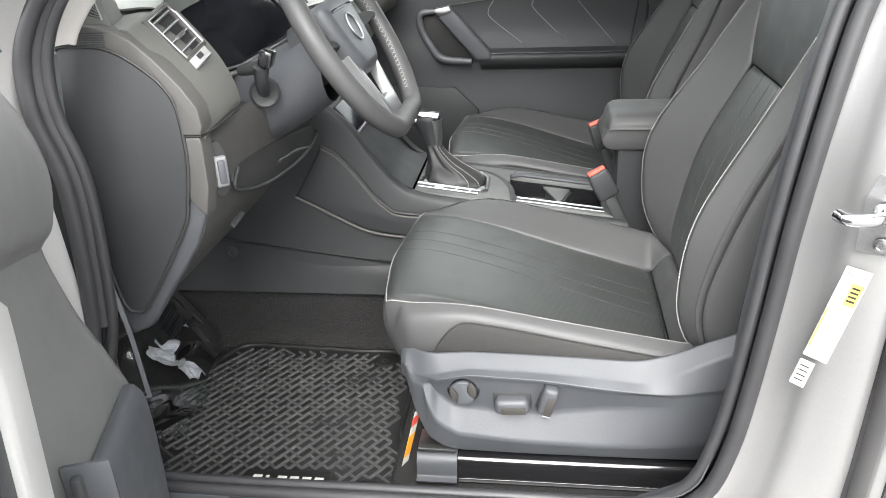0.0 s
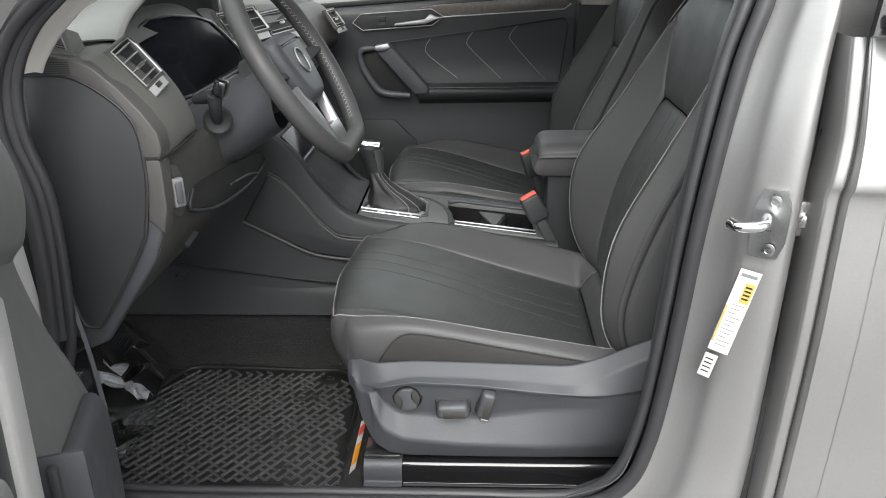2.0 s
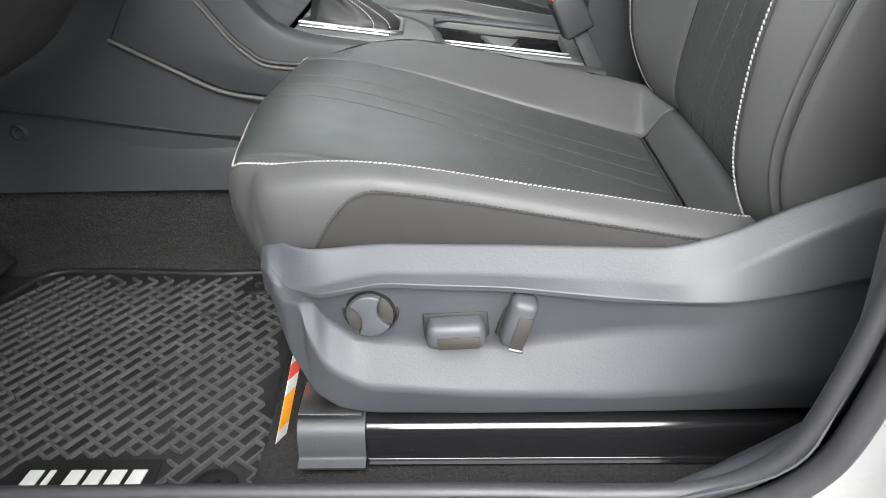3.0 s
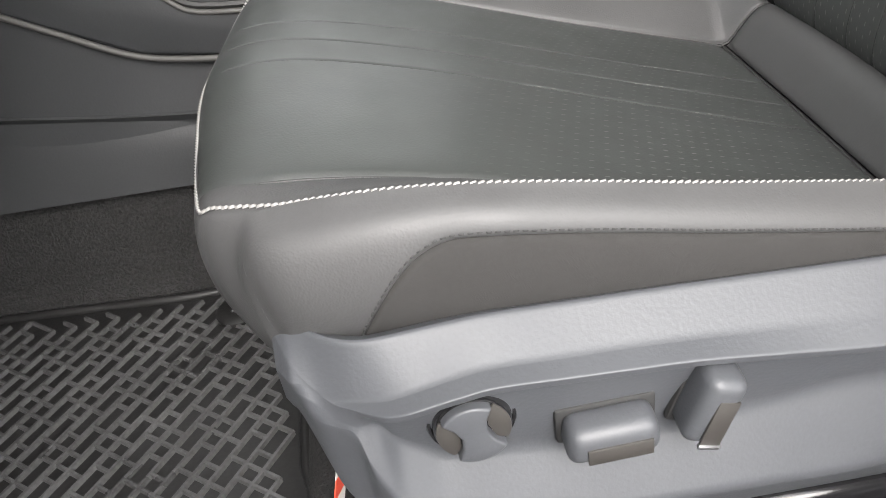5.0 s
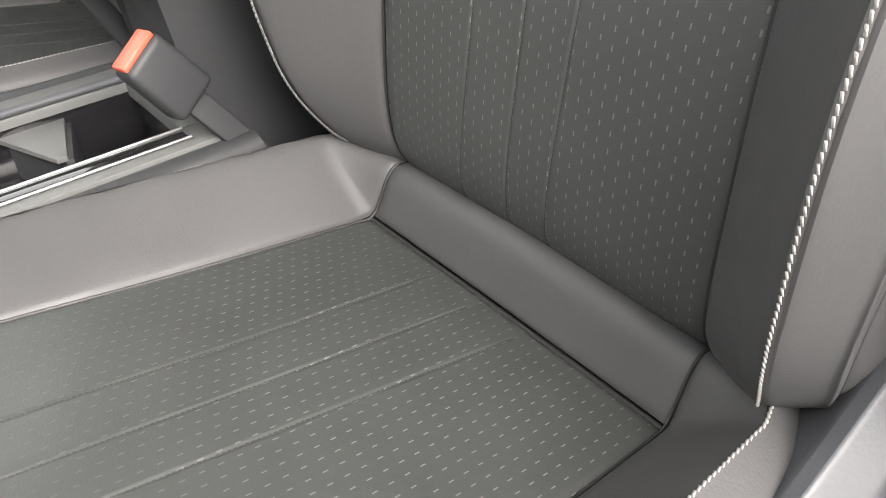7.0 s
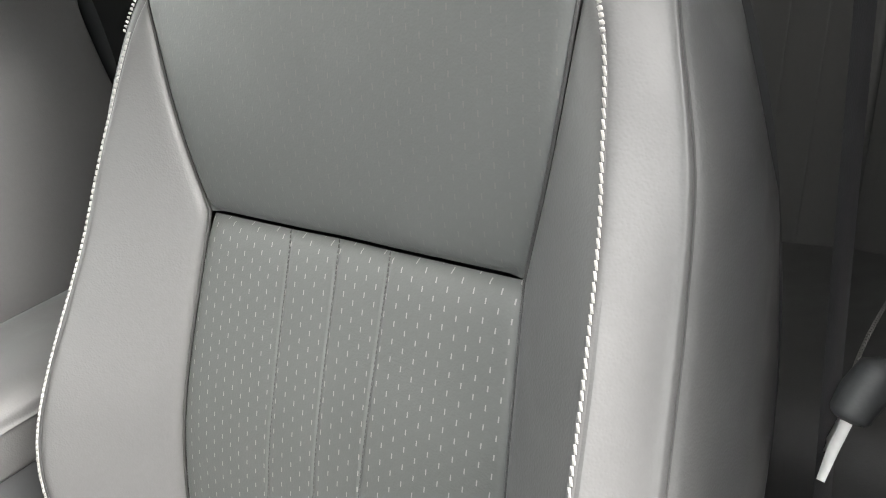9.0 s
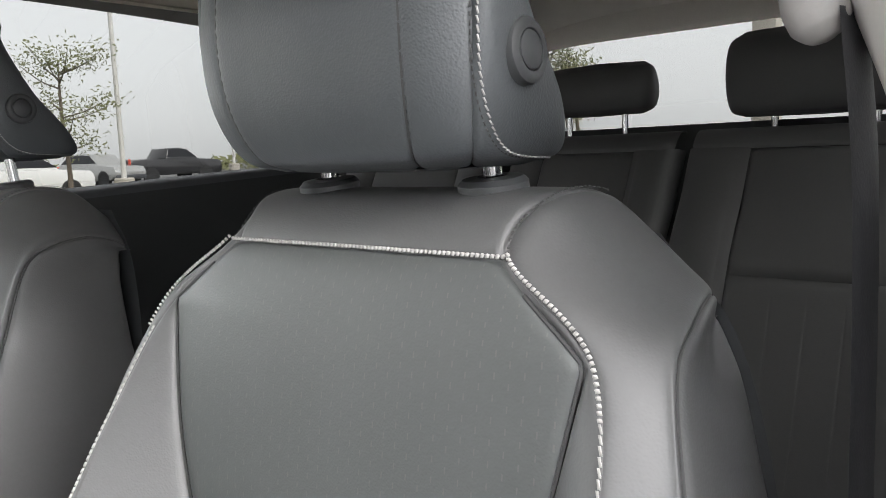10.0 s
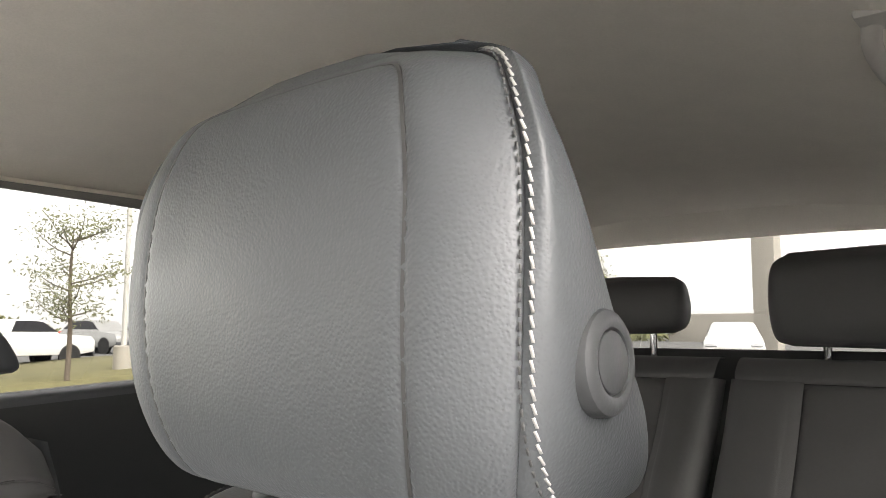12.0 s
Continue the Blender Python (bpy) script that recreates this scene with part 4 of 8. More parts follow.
    face_seam = np.array([patch(rings, [a], [b])[0, 0] for a, b in face_uv])
    panel("headrest_front", rings, 0, 7, 3.95, k - 3.95, 130, 190, HEAD_LEATHER, seat, "lr", 0.0024, 0.0042, path=face_seam)
    seam_line("headrest_seam", rings, face_uv[::4, 0], face_uv[::4, 1], INK, seat, 0.0011, 0.0017)
    for c2, d in ((0, 3.95), (k - 3.95, k)):
        panel("headrest_side", rings, 0, 7, c2, d, 60, 24, HEAD_LEATHER, seat, "lr" if c2 else "r", 0.002, 0.003)
    for ring_index, name in ((0, "headrest_base"), (7, "headrest_crown")):
        r = patch(rings, [0.03 if ring_index == 0 else 6.9], np.linspace(0, k, 57)[:-1])[0]
        rise = 0.007 if ring_index else -0.002
        mid = r.mean(0) + [0, 0, rise]
        inner = mid + (r - mid) * 0.55 + [0, 0, rise * 0.4]
        q = len(r)
        verts = np.concatenate([r, inner, mid[None]])
        faces = [(i, (i + 1) % q, q + (i + 1) % q, q + i) for i in range(q)] + [(q + i, q + (i + 1) % q, 2 * q) for i in range(q)]
        mesh_of(name, verts, faces, HEAD_LEATHER, seat)
    for s in (-1,):
        bend = [(7.0, 3.95), (5.5, 3.95), (3.5, 3.95), (2.2, 3.9), (1.35, 3.5), (0.85, 2.9), (0.65, 2.2), (0.6, 1.3)]
        path = curve(bend, 120)
        for name, off, dims, thread, pitch, sl in (("white_headrest_stitching", -0.13, (0.0038, 0.0011, 0.0007), THREAD, 0.0043, 0.22), ("dark_headrest_stitching", 0.05, (0.0026, 0.0009, 0.0004), DARK_THREAD, 0.0042, 0.0)):
            e, nrm = on_net(rings, [(a, (b + off) if s > 0 else k - b - off) for a, b in path])
            stitches(name, e, pitch, dims, thread, seat, nrm, slant=sl)
    for s in (1, -1):
        if s == -1:
            y = dy - 0.1192
            lathe("headrest_button", [(0.0172, -0.006), (0.0172, -0.001), (0.0166, 0.0010), (0.0150, 0.0022), (0.0125, 0.0027), (0.0110, 0.0022), (0.0106, 0.0008), (0.0102, 0.0008), (0.0099, 0.0020), (0.009, 0.0026)], (0.651 + dx, y, 1.234), (0.03, -1, 0.04), PLASTIC, seat, "round dark plastic headrest release button")
        x, y = 0.683 + dx, dy + 0.071 * s
        lathe("headrest_ferrule", [(0.021, -0.008), (0.021, 0.001), (0.018, 0.0040), (0.009, 0.0050), (0.008, 0.002)], (x, y, 1.1655), (-0.12, 0, 1), PLASTIC, seat, "black plastic guide sleeve")
        tube("headrest_post", [(x + 0.006, y, 1.12), (x - 0.006, y, 1.222)], 0.006, CHROME, seat, "polished chrome post")
    return seat


def seat_side_trim(seat, s, dx, dy):
    """Moulded plastic side cover of the seat base: an upper band, a lip, a sunk teardrop field, a flared lower face and a rim (s: -1 on the -y side)."""
    def at(x, *pairs):
        return float(np.interp(x, pairs[::2], pairs[1::2]))
    net = []
    for x in (0.034, 0.038, 0.043, 0.049, 0.057, 0.065, 0.074, 0.079, 0.086, 0.094, 0.104, 0.117, 0.131, 0.150, 0.185, 0.22, 0.255, 0.30, 0.345, 0.39, 0.425, 0.455, 0.49, 0.53, 0.57, 0.61):
        f = 0.046 * max(0.0, 1 - (x - 0.034) / 0.062) ** 2.3
        k = at(x, 0.072, 0.0, 0.092, 1.0, 0.34, 1.0, 0.45, 0.0)
        top = at(x, 0.034, 0.589, 0.045, 0.591, 0.06, 0.590, 0.085, 0.591, 0.144, 0.596, 0.245, 0.594, 0.351, 0.590, 0.399, 0.589, 0.445, 0.603, 0.488, 0.624, 0.547, 0.648, 0.61, 0.672)
        a = at(x, 0.034, 0.582, 0.046, 0.571, 0.056, 0.562, 0.065, 0.559, 0.08, 0.563, 0.104, 0.570, 0.143, 0.579, 0.233, 0.577, 0.343, 0.570, 0.39, 0.565, 0.434, 0.574, 0.474, 0.597, 0.524, 0.622, 0.61, 0.65)
        b = min(at(x, 0.085, 0.564, 0.115, 0.570, 0.146, 0.576, 0.251, 0.571, 0.347, 0.559, 0.394, 0.555, 0.442, 0.552, 0.49, 0.56, 0.61, 0.59), a - 0.002)
        c = min(at(x, 0.087, 0.549, 0.095, 0.529, 0.118, 0.511, 0.185, 0.503, 0.253, 0.502, 0.298, 0.508, 0.42, 0.528, 0.61, 0.54), b - 0.007)
        d = min(at(x, 0.075, 0.556, 0.080, 0.518, 0.096, 0.491, 0.127, 0.470, 0.217, 0.461, 0.354, 0.457, 0.428, 0.461, 0.495, 0.473, 0.61, 0.49), c - 0.004)
        low = min(at(x, 0.034, 0.570, 0.040, 0.556, 0.047, 0.530, 0.056, 0.494, 0.077, 0.452, 0.103, 0.435, 0.131, 0.430, 0.245, 0.429, 0.61, 0.432), d - 0.006)
        sunk = 0.279 - 0.013 * k
        section = ((0.205, top - 0.05), (0.236, top - 0.005), (0.245, top), (0.267, a), (0.280, b + 0.001), (0.279, b - 0.004 * k), (0.5 * sunk + 0.5 * 0.278, b - 0.005), (sunk - 0.005 * k, c), (0.282, d), (0.271, low), (0.225, low + 0.003))
        kf = at(x, 0.062, 0.0, 0.098, 1.0)
        section = [(y, z) if j in (0, 1, 2, 9, 10) else (kf * y + (1 - kf) * at(z, low, 0.271, (low + top) / 2, 0.273, top, 0.250), z) for j, (y, z) in enumerate(section)]
        net.append([(x + dx + (0.004 if j in (0, 10) else 0), dy + s * (y - f), z) for j, (y, z) in enumerate(section)])
    net = np.array(net)
    g = patch(net, np.linspace(0, len(net) - 1, 120), np.arange(11))
    v = np.concatenate([[j + 0.07, j + 0.13, j + 0.5, j + 0.87, j + 0.93] for j in range(10)])
    j = np.minimum(v.astype(int), 9)
    w = (v - j)[None, :, None]
    g = g[:, j] * (1 - w) + g[:, j + 1] * w
    p, q = g.shape[:2]
    faces = [(i * q + k, i * q + k + 1, (i + 1) * q + k + 1, (i + 1) * q + k) for i in range(p - 1) for k in range(q - 1)]
    return mesh_of("side_cover", g.reshape(-1, 3), faces if s > 0 else [f[::-1] for f in faces], TRIM, seat, "grained grey-black plastic seat side cover")


driver = front_seat(0.0, 0.0, "black leatherette driver's seat with white stitching and perforated insert", -1)
seat_side_trim(driver, -1, 0, 0)
# lumbar knob and the two seat switches
KX, KZ = 0.1356, 0.5430
knob = lathe("lumbar_knob", [(0.0250, -0.010), (0.0250, 0.0), (0.0240, 0.0015), (0.0225, 0.0015), (0.0218, -0.0005), (0.0212, 0.0060), (0.0200, 0.0075), (0.012, 0.0078)], (KX, -0.2665, KZ), (0, -1, 0.05), GLOSS, driver, "round gloss black lumbar support knob", sides=40)
for turn_k in (0, math.pi):
    dish = [(0.0202 * math.cos(w), 0.0202 * math.sin(w)) for w in np.linspace(-0.72, 0.72, 13)] + [(0.0098, 0.0095), (0.0082, 0.0), (0.0098, -0.0095)]
    dish = [(p * math.cos(turn_k + 0.25) - q * math.sin(turn_k + 0.25), p * math.sin(turn_k + 0.25) + q * math.cos(turn_k + 0.25)) for p, q in dish]
    slab("knob_dish", dish, ((KX, -0.2742, KZ), (1, 0, 0), (0, 0.05, 1)), 0.0012, BRONZE, knob, "satin finger dish of the knob", bevel=0.0004)
waist = [(0.0196 * math.cos(w), 0.0196 * math.sin(w)) for w in np.linspace(0.80, math.pi - 0.80, 13)] + [(-0.0092, 0.0075), (-0.0072, 0.0), (-0.0092, -0.0075)]
waist += [(0.0196 * math.cos(w), 0.0196 * math.sin(w)) for w in np.linspace(math.pi + 0.80, 2 * math.pi - 0.80, 13)] + [(0.0092, -0.0075), (0.0072, 0.0), (0.0092, 0.0075)]
waist = [(p * math.cos(0.25) - q * math.sin(0.25), p * math.sin(0.25) + q * math.cos(0.25)) for p, q in waist]
slab("knob_grip", waist, ((KX, -0.2740, KZ), (1, 0, 0), (0, 0.05, 1)), 0.0060, TRIM, knob, "raised grey waisted finger grip", bevel=0.0016, seg=3)
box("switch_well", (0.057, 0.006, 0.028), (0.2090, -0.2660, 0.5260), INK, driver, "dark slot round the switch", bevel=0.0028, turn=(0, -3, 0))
slide = box("seat_slide_switch", (0.053, 0.026, 0.024), (0.2090, -0.2760, 0.5260), TRIM, driver, "grey-black moulded seat switch", bevel=0.0075, turn=(4, -3, 0), seg=4, taper=(0.92, 0.86))
box("switch_face", (0.036, 0.002, 0.0115), (0.2115, -0.2884, 0.5215), BRONZE, slide, "satin bronze-grey switch face", bevel=0.0008, turn=(0, -3, 0))
box("recline_well", (0.027, 0.006, 0.053), (0.2625, -0.2660, 0.5375), INK, driver, "dark slot round the switch", bevel=0.0028, turn=(0, 15, 0))
recline = box("recline_switch", (0.023, 0.026, 0.049), (0.2625, -0.2760, 0.5375), TRIM, driver, "grey-black moulded backrest switch", bevel=0.0070, turn=(4, 15, 0), seg=4)
box("switch_face", (0.0120, 0.002, 0.033), (0.2640, -0.2892, 0.5315), BRONZE, recline, "satin bronze-grey switch face", bevel=0.0008, turn=(0, 15, 0))
box("switch_tip", (0.0130, 0.003, 0.003), (0.2595, -0.2895, 0.5145), SATIN, recline, "bright satin switch tip", bevel=0.001, turn=(0, 15, 0))
for ob in (driver,):
    box("seat_frame", (0.44, 0.36, 0.09), (0.29, 0, 0.475), PLASTIC, ob, "dark seat frame", bevel=0.01)
passenger = front_seat(0.018, 0.73, "black leatherette passenger seat with white stitching and perforated insert", 1)
# the passenger headrest is pulled up a notch
for piece in passenger.children:
    if "headrest" in piece.name and "ferrule" not in piece.name and "post" not in piece.name:
        piece.location = piece.location + Vector((0.030, 0, 0.020))
seat_side_trim(passenger, -1, 0.018, 0.73)
box("seat_frame", (0.44, 0.36, 0.09), (0.325, 0.73, 0.475), PLASTIC, passenger, "dark seat frame", bevel=0.01)


# ---- passenger side of the cabin ----
pdoor = thing("door_passenger", "closed black passenger door lining with grip and satin lever", "car door", (0.1, 1.10, 0.40), kind="structure")
sheet("door_card", [[(x, 1.075, 0.40), (x, 1.085, 0.55), (x, 1.092, 0.68), (x, 1.090, 0.78), (x, 1.098, 0.86), (x, 1.090, 0.95), (x, 1.085, 1.0), (x, 1.095, 1.035 + 0.06 * (x - 0.1)), (x, 1.13, 1.045 + 0.06 * (x - 0.1))] for x in (-0.62, -0.3, 0.0, 0.25, 0.53)], 24, 50, material("blue_black_door_lining", (0.042, 0.044, 0.047), 0.5, grain=0.00012, grain_size=0.0008, mottle=0.07), pdoor, thick=0.004)
# armrest ledge, quilted field, inlay, lever and grip
sheet("armrest", [[(x, 1.100, 0.800), (x, 1.070, 0.797), (x, 1.045, 0.790), (x, 1.040, 0.775), (x, 1.055, 0.755), (x, 1.095, 0.735)] for x in (0.06, 0.12, 0.30, 0.46, 0.49)], 20, 24, PLASTIC, pdoor, "black soft armrest ledge")
tube("armrest_line", [(0.07, 1.0445, 0.793), (0.28, 1.0435, 0.7935), (0.475, 1.0445, 0.7935)], 0.0018, TRIM, pdoor, "thin grey trim line")
slab("inlay", [(0.128, 0.999), (0.499, 1.018), (0.517, 1.031), (0.474, 1.052), (0.117, 1.032), (0.075, 1.026)], ((0, 1.088, 0), (1, 0, 0), (0, 0, 1)), 0.008, material("grey_wood_grain_inlay", (0.135, 0.120, 0.108), 0.32, mottle=0.3, mottle_size=0.01), pdoor, "dark grey grained inlay", bevel=0.002)
tube("inlay_line", [(0.110, 1.078, 0.997), (0.499, 1.078, 1.016), (0.519, 1.078, 1.031)], 0.0020, SATIN, pdoor)
recess = slab("lever_recess", [(-0.135, 0.985), (-0.105, 0.963), (0.105, 0.975), (0.140, 1.000), (0.105, 1.022), (-0.11, 1.010)], ((0, 1.086, 0), (1, 0, 0), (0, 0, 1)), 0.006, PLASTIC, pdoor, "dark recess with satin edge", bevel=0.002)
tube("recess_edge", [(-0.135, 1.078, 0.985), (-0.105, 1.078, 0.963), (0.105, 1.078, 0.975), (0.140, 1.078, 1.000), (0.105, 1.078, 1.022), (-0.11, 1.078, 1.010)], 0.0016, GRIPGREY, recess, closed=True)
slab("door_lever", [(-0.01, 0.975), (0.085, 0.980), (0.128, 0.996), (0.100, 1.008), (0.085, 0.994), (-0.005, 0.983)], ((0, 1.078, 0), (1, 0, 0), (0, 0, 1)), 0.010, SATIN, recess, "satin silver door lever", bevel=0.003)
for k in range(2):
    box("lock_button", (0.022, 0.004, 0.014), (-0.045, 1.0785, 0.996 - 0.017 * k), PLASTIC, recess, bevel=0.0015)
# no real hollow: its shade is a flat black slab on the lining
slab("grip_hollow_shade", [(-0.112, 0.900), (-0.020, 0.916), (0.082, 0.800), (0.080, 0.772), (-0.046, 0.770), (-0.098, 0.835)], ((0, 1.086, 0), (1, 0, 0), (0, 0, 1)), 0.004, INK, pdoor, "black patch for the shade in the grip's hollow", bevel=0.001)
tube("recess_frame", [(-0.070, 1.070, 0.912), (-0.114, 1.074, 0.902), (-0.112, 1.074, 0.860), (-0.088, 1.070, 0.815), (-0.052, 1.066, 0.776), (0.035, 1.058, 0.768)], (0.008, 0.011, 0.011, 0.011, 0.012, 0.010), TRIM, pdoor, "grey moulded frame round the hollow", steps=30, sides=10)
slab("grip", [(-0.060, 0.900), (-0.024, 0.927), (-0.006, 0.909), (0.092, 0.800), (0.094, 0.776), (0.048, 0.774)], ((0, 1.062, 0), (1, 0, 0), (0, 0, 1)), 0.026, TRIM, pdoor, "grey moulded pull grip", bevel=0.008, seg=3)
slab("grip_cap", [(-0.072, 0.915), (-0.064, 0.923), (-0.026, 0.930), (-0.018, 0.918), (-0.030, 0.908), (-0.056, 0.903)], ((0, 1.062, 0), (1, 0, 0), (0, 0, 1)), 0.030, SATIN, pdoor, "satin grip cap", bevel=0.004)
DECOR = material("pale_decor_line", (0.26, 0.26, 0.255), 0.5, mottle=0.05)
for ends in (((0.099, 0.936), (0.084, 0.911), (0.093, 0.884), (0.180, 0.815)), ((0.229, 0.954), (0.211, 0.929), (0.219, 0.905), (0.312, 0.814)), ((0.361, 0.970), (0.340, 0.943), (0.348, 0.919), (0.447, 0.808))):
    tube("decor_line", [(x, 1.0850 + 0.03 * max(0, 0.93 - z) * 2 if z > 0.87 else 1.0868, z) for x, z in ends], 0.0010, DECOR, pdoor, "fine pale decorative line", steps=24)
tube("panel_joint", [(-0.025, 1.084, 0.926), (0.224, 1.085, 0.954), (0.500, 1.083, 0.990), (0.512, 1.083, 0.970), (0.490, 1.084, 0.805)], 0.0022, INK, pdoor, "dark joint round the decorated field", sides=6)
slab("speaker_cover", [(-0.42, 0.45), (-0.05, 0.45), (0.02, 0.52), (0.05, 0.62), (-0.02, 0.69), (-0.40, 0.70)], ((0, 1.078, 0), (1, 0, 0), (0, 0, 1)), 0.010, PLASTIC, pdoor, "black speaker cover", bevel=0.004)
box("window_seal", (1.1, 0.014, 0.014), (-0.05, 1.128, 1.043), RUBBER, pdoor, bevel=0.003, turn=(0, -3.4, 0))
pg = sheet("window_glass", [[(x, 1.135, 1.03), (x, 1.09, 1.20), (x, 1.02, 1.36), (x, 0.97, 1.46)] for x in (-0.45, 0.1, 0.56)], 4, 10, GLASS, pdoor, "clear side glass")
pg.visible_shadow = False
# far side pillars, rear door and glass
far = thing("passenger_side_body", "far side pillars and rear door lining of the cabin", "car body", (0.9, 1.10, 0.35), kind="structure")
sheet("pillar_trim_upper", [[(0.545, 1.055, 1.03), (0.55, 1.02, 1.2), (0.56, 0.955, 1.4), (0.56, 0.91, 1.49)], [(0.62, 1.035, 1.03), (0.62, 1.0, 1.2), (0.62, 0.935, 1.4), (0.62, 0.90, 1.49)], [(0.70, 1.055, 1.03), (0.70, 1.02, 1.2), (0.69, 0.955, 1.4), (0.68, 0.91, 1.49)]], 12, 16, PALE, far, "pale grey pillar trim", thick=0.003)
sheet("pillar_trim_lower", [[(0.51, 1.08, 0.35), (0.525, 1.075, 0.7), (0.54, 1.065, 1.035)], [(0.61, 1.06, 0.35), (0.615, 1.055, 0.7), (0.62, 1.045, 1.035)], [(0.72, 1.08, 0.35), (0.71, 1.075, 0.7), (0.70, 1.065, 1.035)]], 12, 12, PLASTIC, far, "black pillar trim", thick=0.003)
sheet("rear_door_card", [[(x, 1.08, 0.36), (x, 1.085, 0.6), (x, 1.085, 0.8), (x, 1.075, 1.0), (x, 1.07, 1.085 + 0.05 * (x - 0.7)), (x, 1.075, 1.118 + 0.05 * (x - 0.7))] for x in (0.70, 1.1, 1.6, 2.0)], 10, 24, PLASTIC, far, "black rear door lining")
sheet("rear_belt_rail", [[(x, 1.072, 1.112 + 0.05 * (x - 0.7)), (x, 1.08, 1.126 + 0.05 * (x - 0.7)), (x, 1.12, 1.132 + 0.05 * (x - 0.7))] for x in (0.70, 1.3, 2.0)], 8, 8, TRIM, far, "grey belt rail of the rear door")
rg = sheet("rear_side_glass", [[(x, 1.12, 1.10), (x, 1.07, 1.26), (x, 1.0, 1.40), (x, 0.965, 1.465)] for x in (0.70, 1.3, 1.62)], 4, 10, TINTED, far, "side glass")
sheet("roof_rail_far", [[(x, 0.955, 1.458), (x, 0.975, 1.468), (x, 1.04, 1.462)] for x in (-0.05, 0.6, 1.3, 1.9)], 10, 6, HEADLINER, far, "headliner edge")
sheet("rear_quarter", [[(1.60, 1.115, 1.10), (1.62, 1.07, 1.25), (1.58, 0.99, 1.42), (1.55, 0.95, 1.48)], [(1.85, 1.08, 1.10), (1.82, 1.02, 1.25), (1.80, 0.96, 1.40), (1.78, 0.90, 1.47)], [(2.1, 1.0, 1.08), (2.06, 0.93, 1.25), (2.03, 0.85, 1.38), (2.0, 0.79, 1.44)]], 12, 12, PALE, far, "pale rear pillar trim")
sheet("quarter_skin", [[(0.68, 1.13, 0.3), (0.68, 1.22, 0.6), (0.68, 1.22, 0.95), (0.68, 1.14, 1.12)], [(1.5, 1.16, 0.3), (1.5, 1.24, 0.6), (1.5, 1.23, 0.95), (1.5, 1.13, 1.16)], [(2.2, 1.06, 0.3), (2.25, 1.10, 0.6), (2.2, 1.08, 0.95), (2.12, 1.02, 1.16)]], 10, 10, PAINT, far)
sheet("front_skin", [[(-1.6, 1.15, 0.3), (-1.6, 1.2, 0.6), (-1.6, 1.15, 0.9)], [(-0.6, 1.2, 0.3), (-0.6, 1.23, 0.6), (-0.6, 1.15, 1.02)], [(0.68, 1.13, 0.3), (0.68, 1.22, 0.6), (0.68, 1.14, 1.05)]], 10, 10, PAINT, far)
sheet("pillar_far", [[(-0.85, 1.15, 1.03), (-0.86, 1.10, 1.05)], [(-0.40, 1.11, 1.20), (-0.45, 1.06, 1.22)], [(-0.10, 1.05, 1.33), (-0.16, 1.0, 1.36)], [(0.16, 0.98, 1.46), (0.10, 0.95, 1.49)]], 20, 4, PALE, far, "pale far front pillar trim", thick=0.03)
box("quarter_post", (0.022, 0.02, 0.20), (-0.305, 1.115, 1.14), GLOSS, far, "black quarter window post", bevel=0.003, turn=(12, 0, 0))
mirror = thing("wing_mirror", "silver wing mirror outside the passenger window", "mirror", (-0.22, 1.28, 1.09))
sheet("housing", [[(-0.30, 1.22, 1.07), (-0.32, 1.30, 1.05), (-0.29, 1.42, 1.07)], [(-0.36, 1.22, 1.14), (-0.40, 1.31, 1.14), (-0.36, 1.44, 1.14)], [(-0.30, 1.22, 1.20), (-0.32, 1.30, 1.22), (-0.29, 1.42, 1.20)]], 14, 14, PAINT, mirror, thick=0.01)
slab("glass", [(1.215, 1.065), (1.43, 1.065), (1.44, 1.19), (1.40, 1.21), (1.22, 1.205)], ((-0.275, 0, 0), (0, 1, 0), (0, 0, 1)), 0.006, CHROME, mirror, "mirror glass")
slab("rim", [(1.205, 1.055), (1.44, 1.055), (1.452, 1.20), (1.41, 1.222), (1.21, 1.217)], ((-0.283, 0, 0), (0, 1, 0), (0, 0, 1)), 0.006, GLOSS, mirror)
box("foot", (0.05, 0.12, 0.03), (-0.29, 1.18, 1.06), GLOSS, mirror, bevel=0.008)

# ---- rear bench ----
bench = thing("rear_bench", "black leatherette rear bench with stitched backrest", "rear seat", (1.4, 0.365, 0.36))


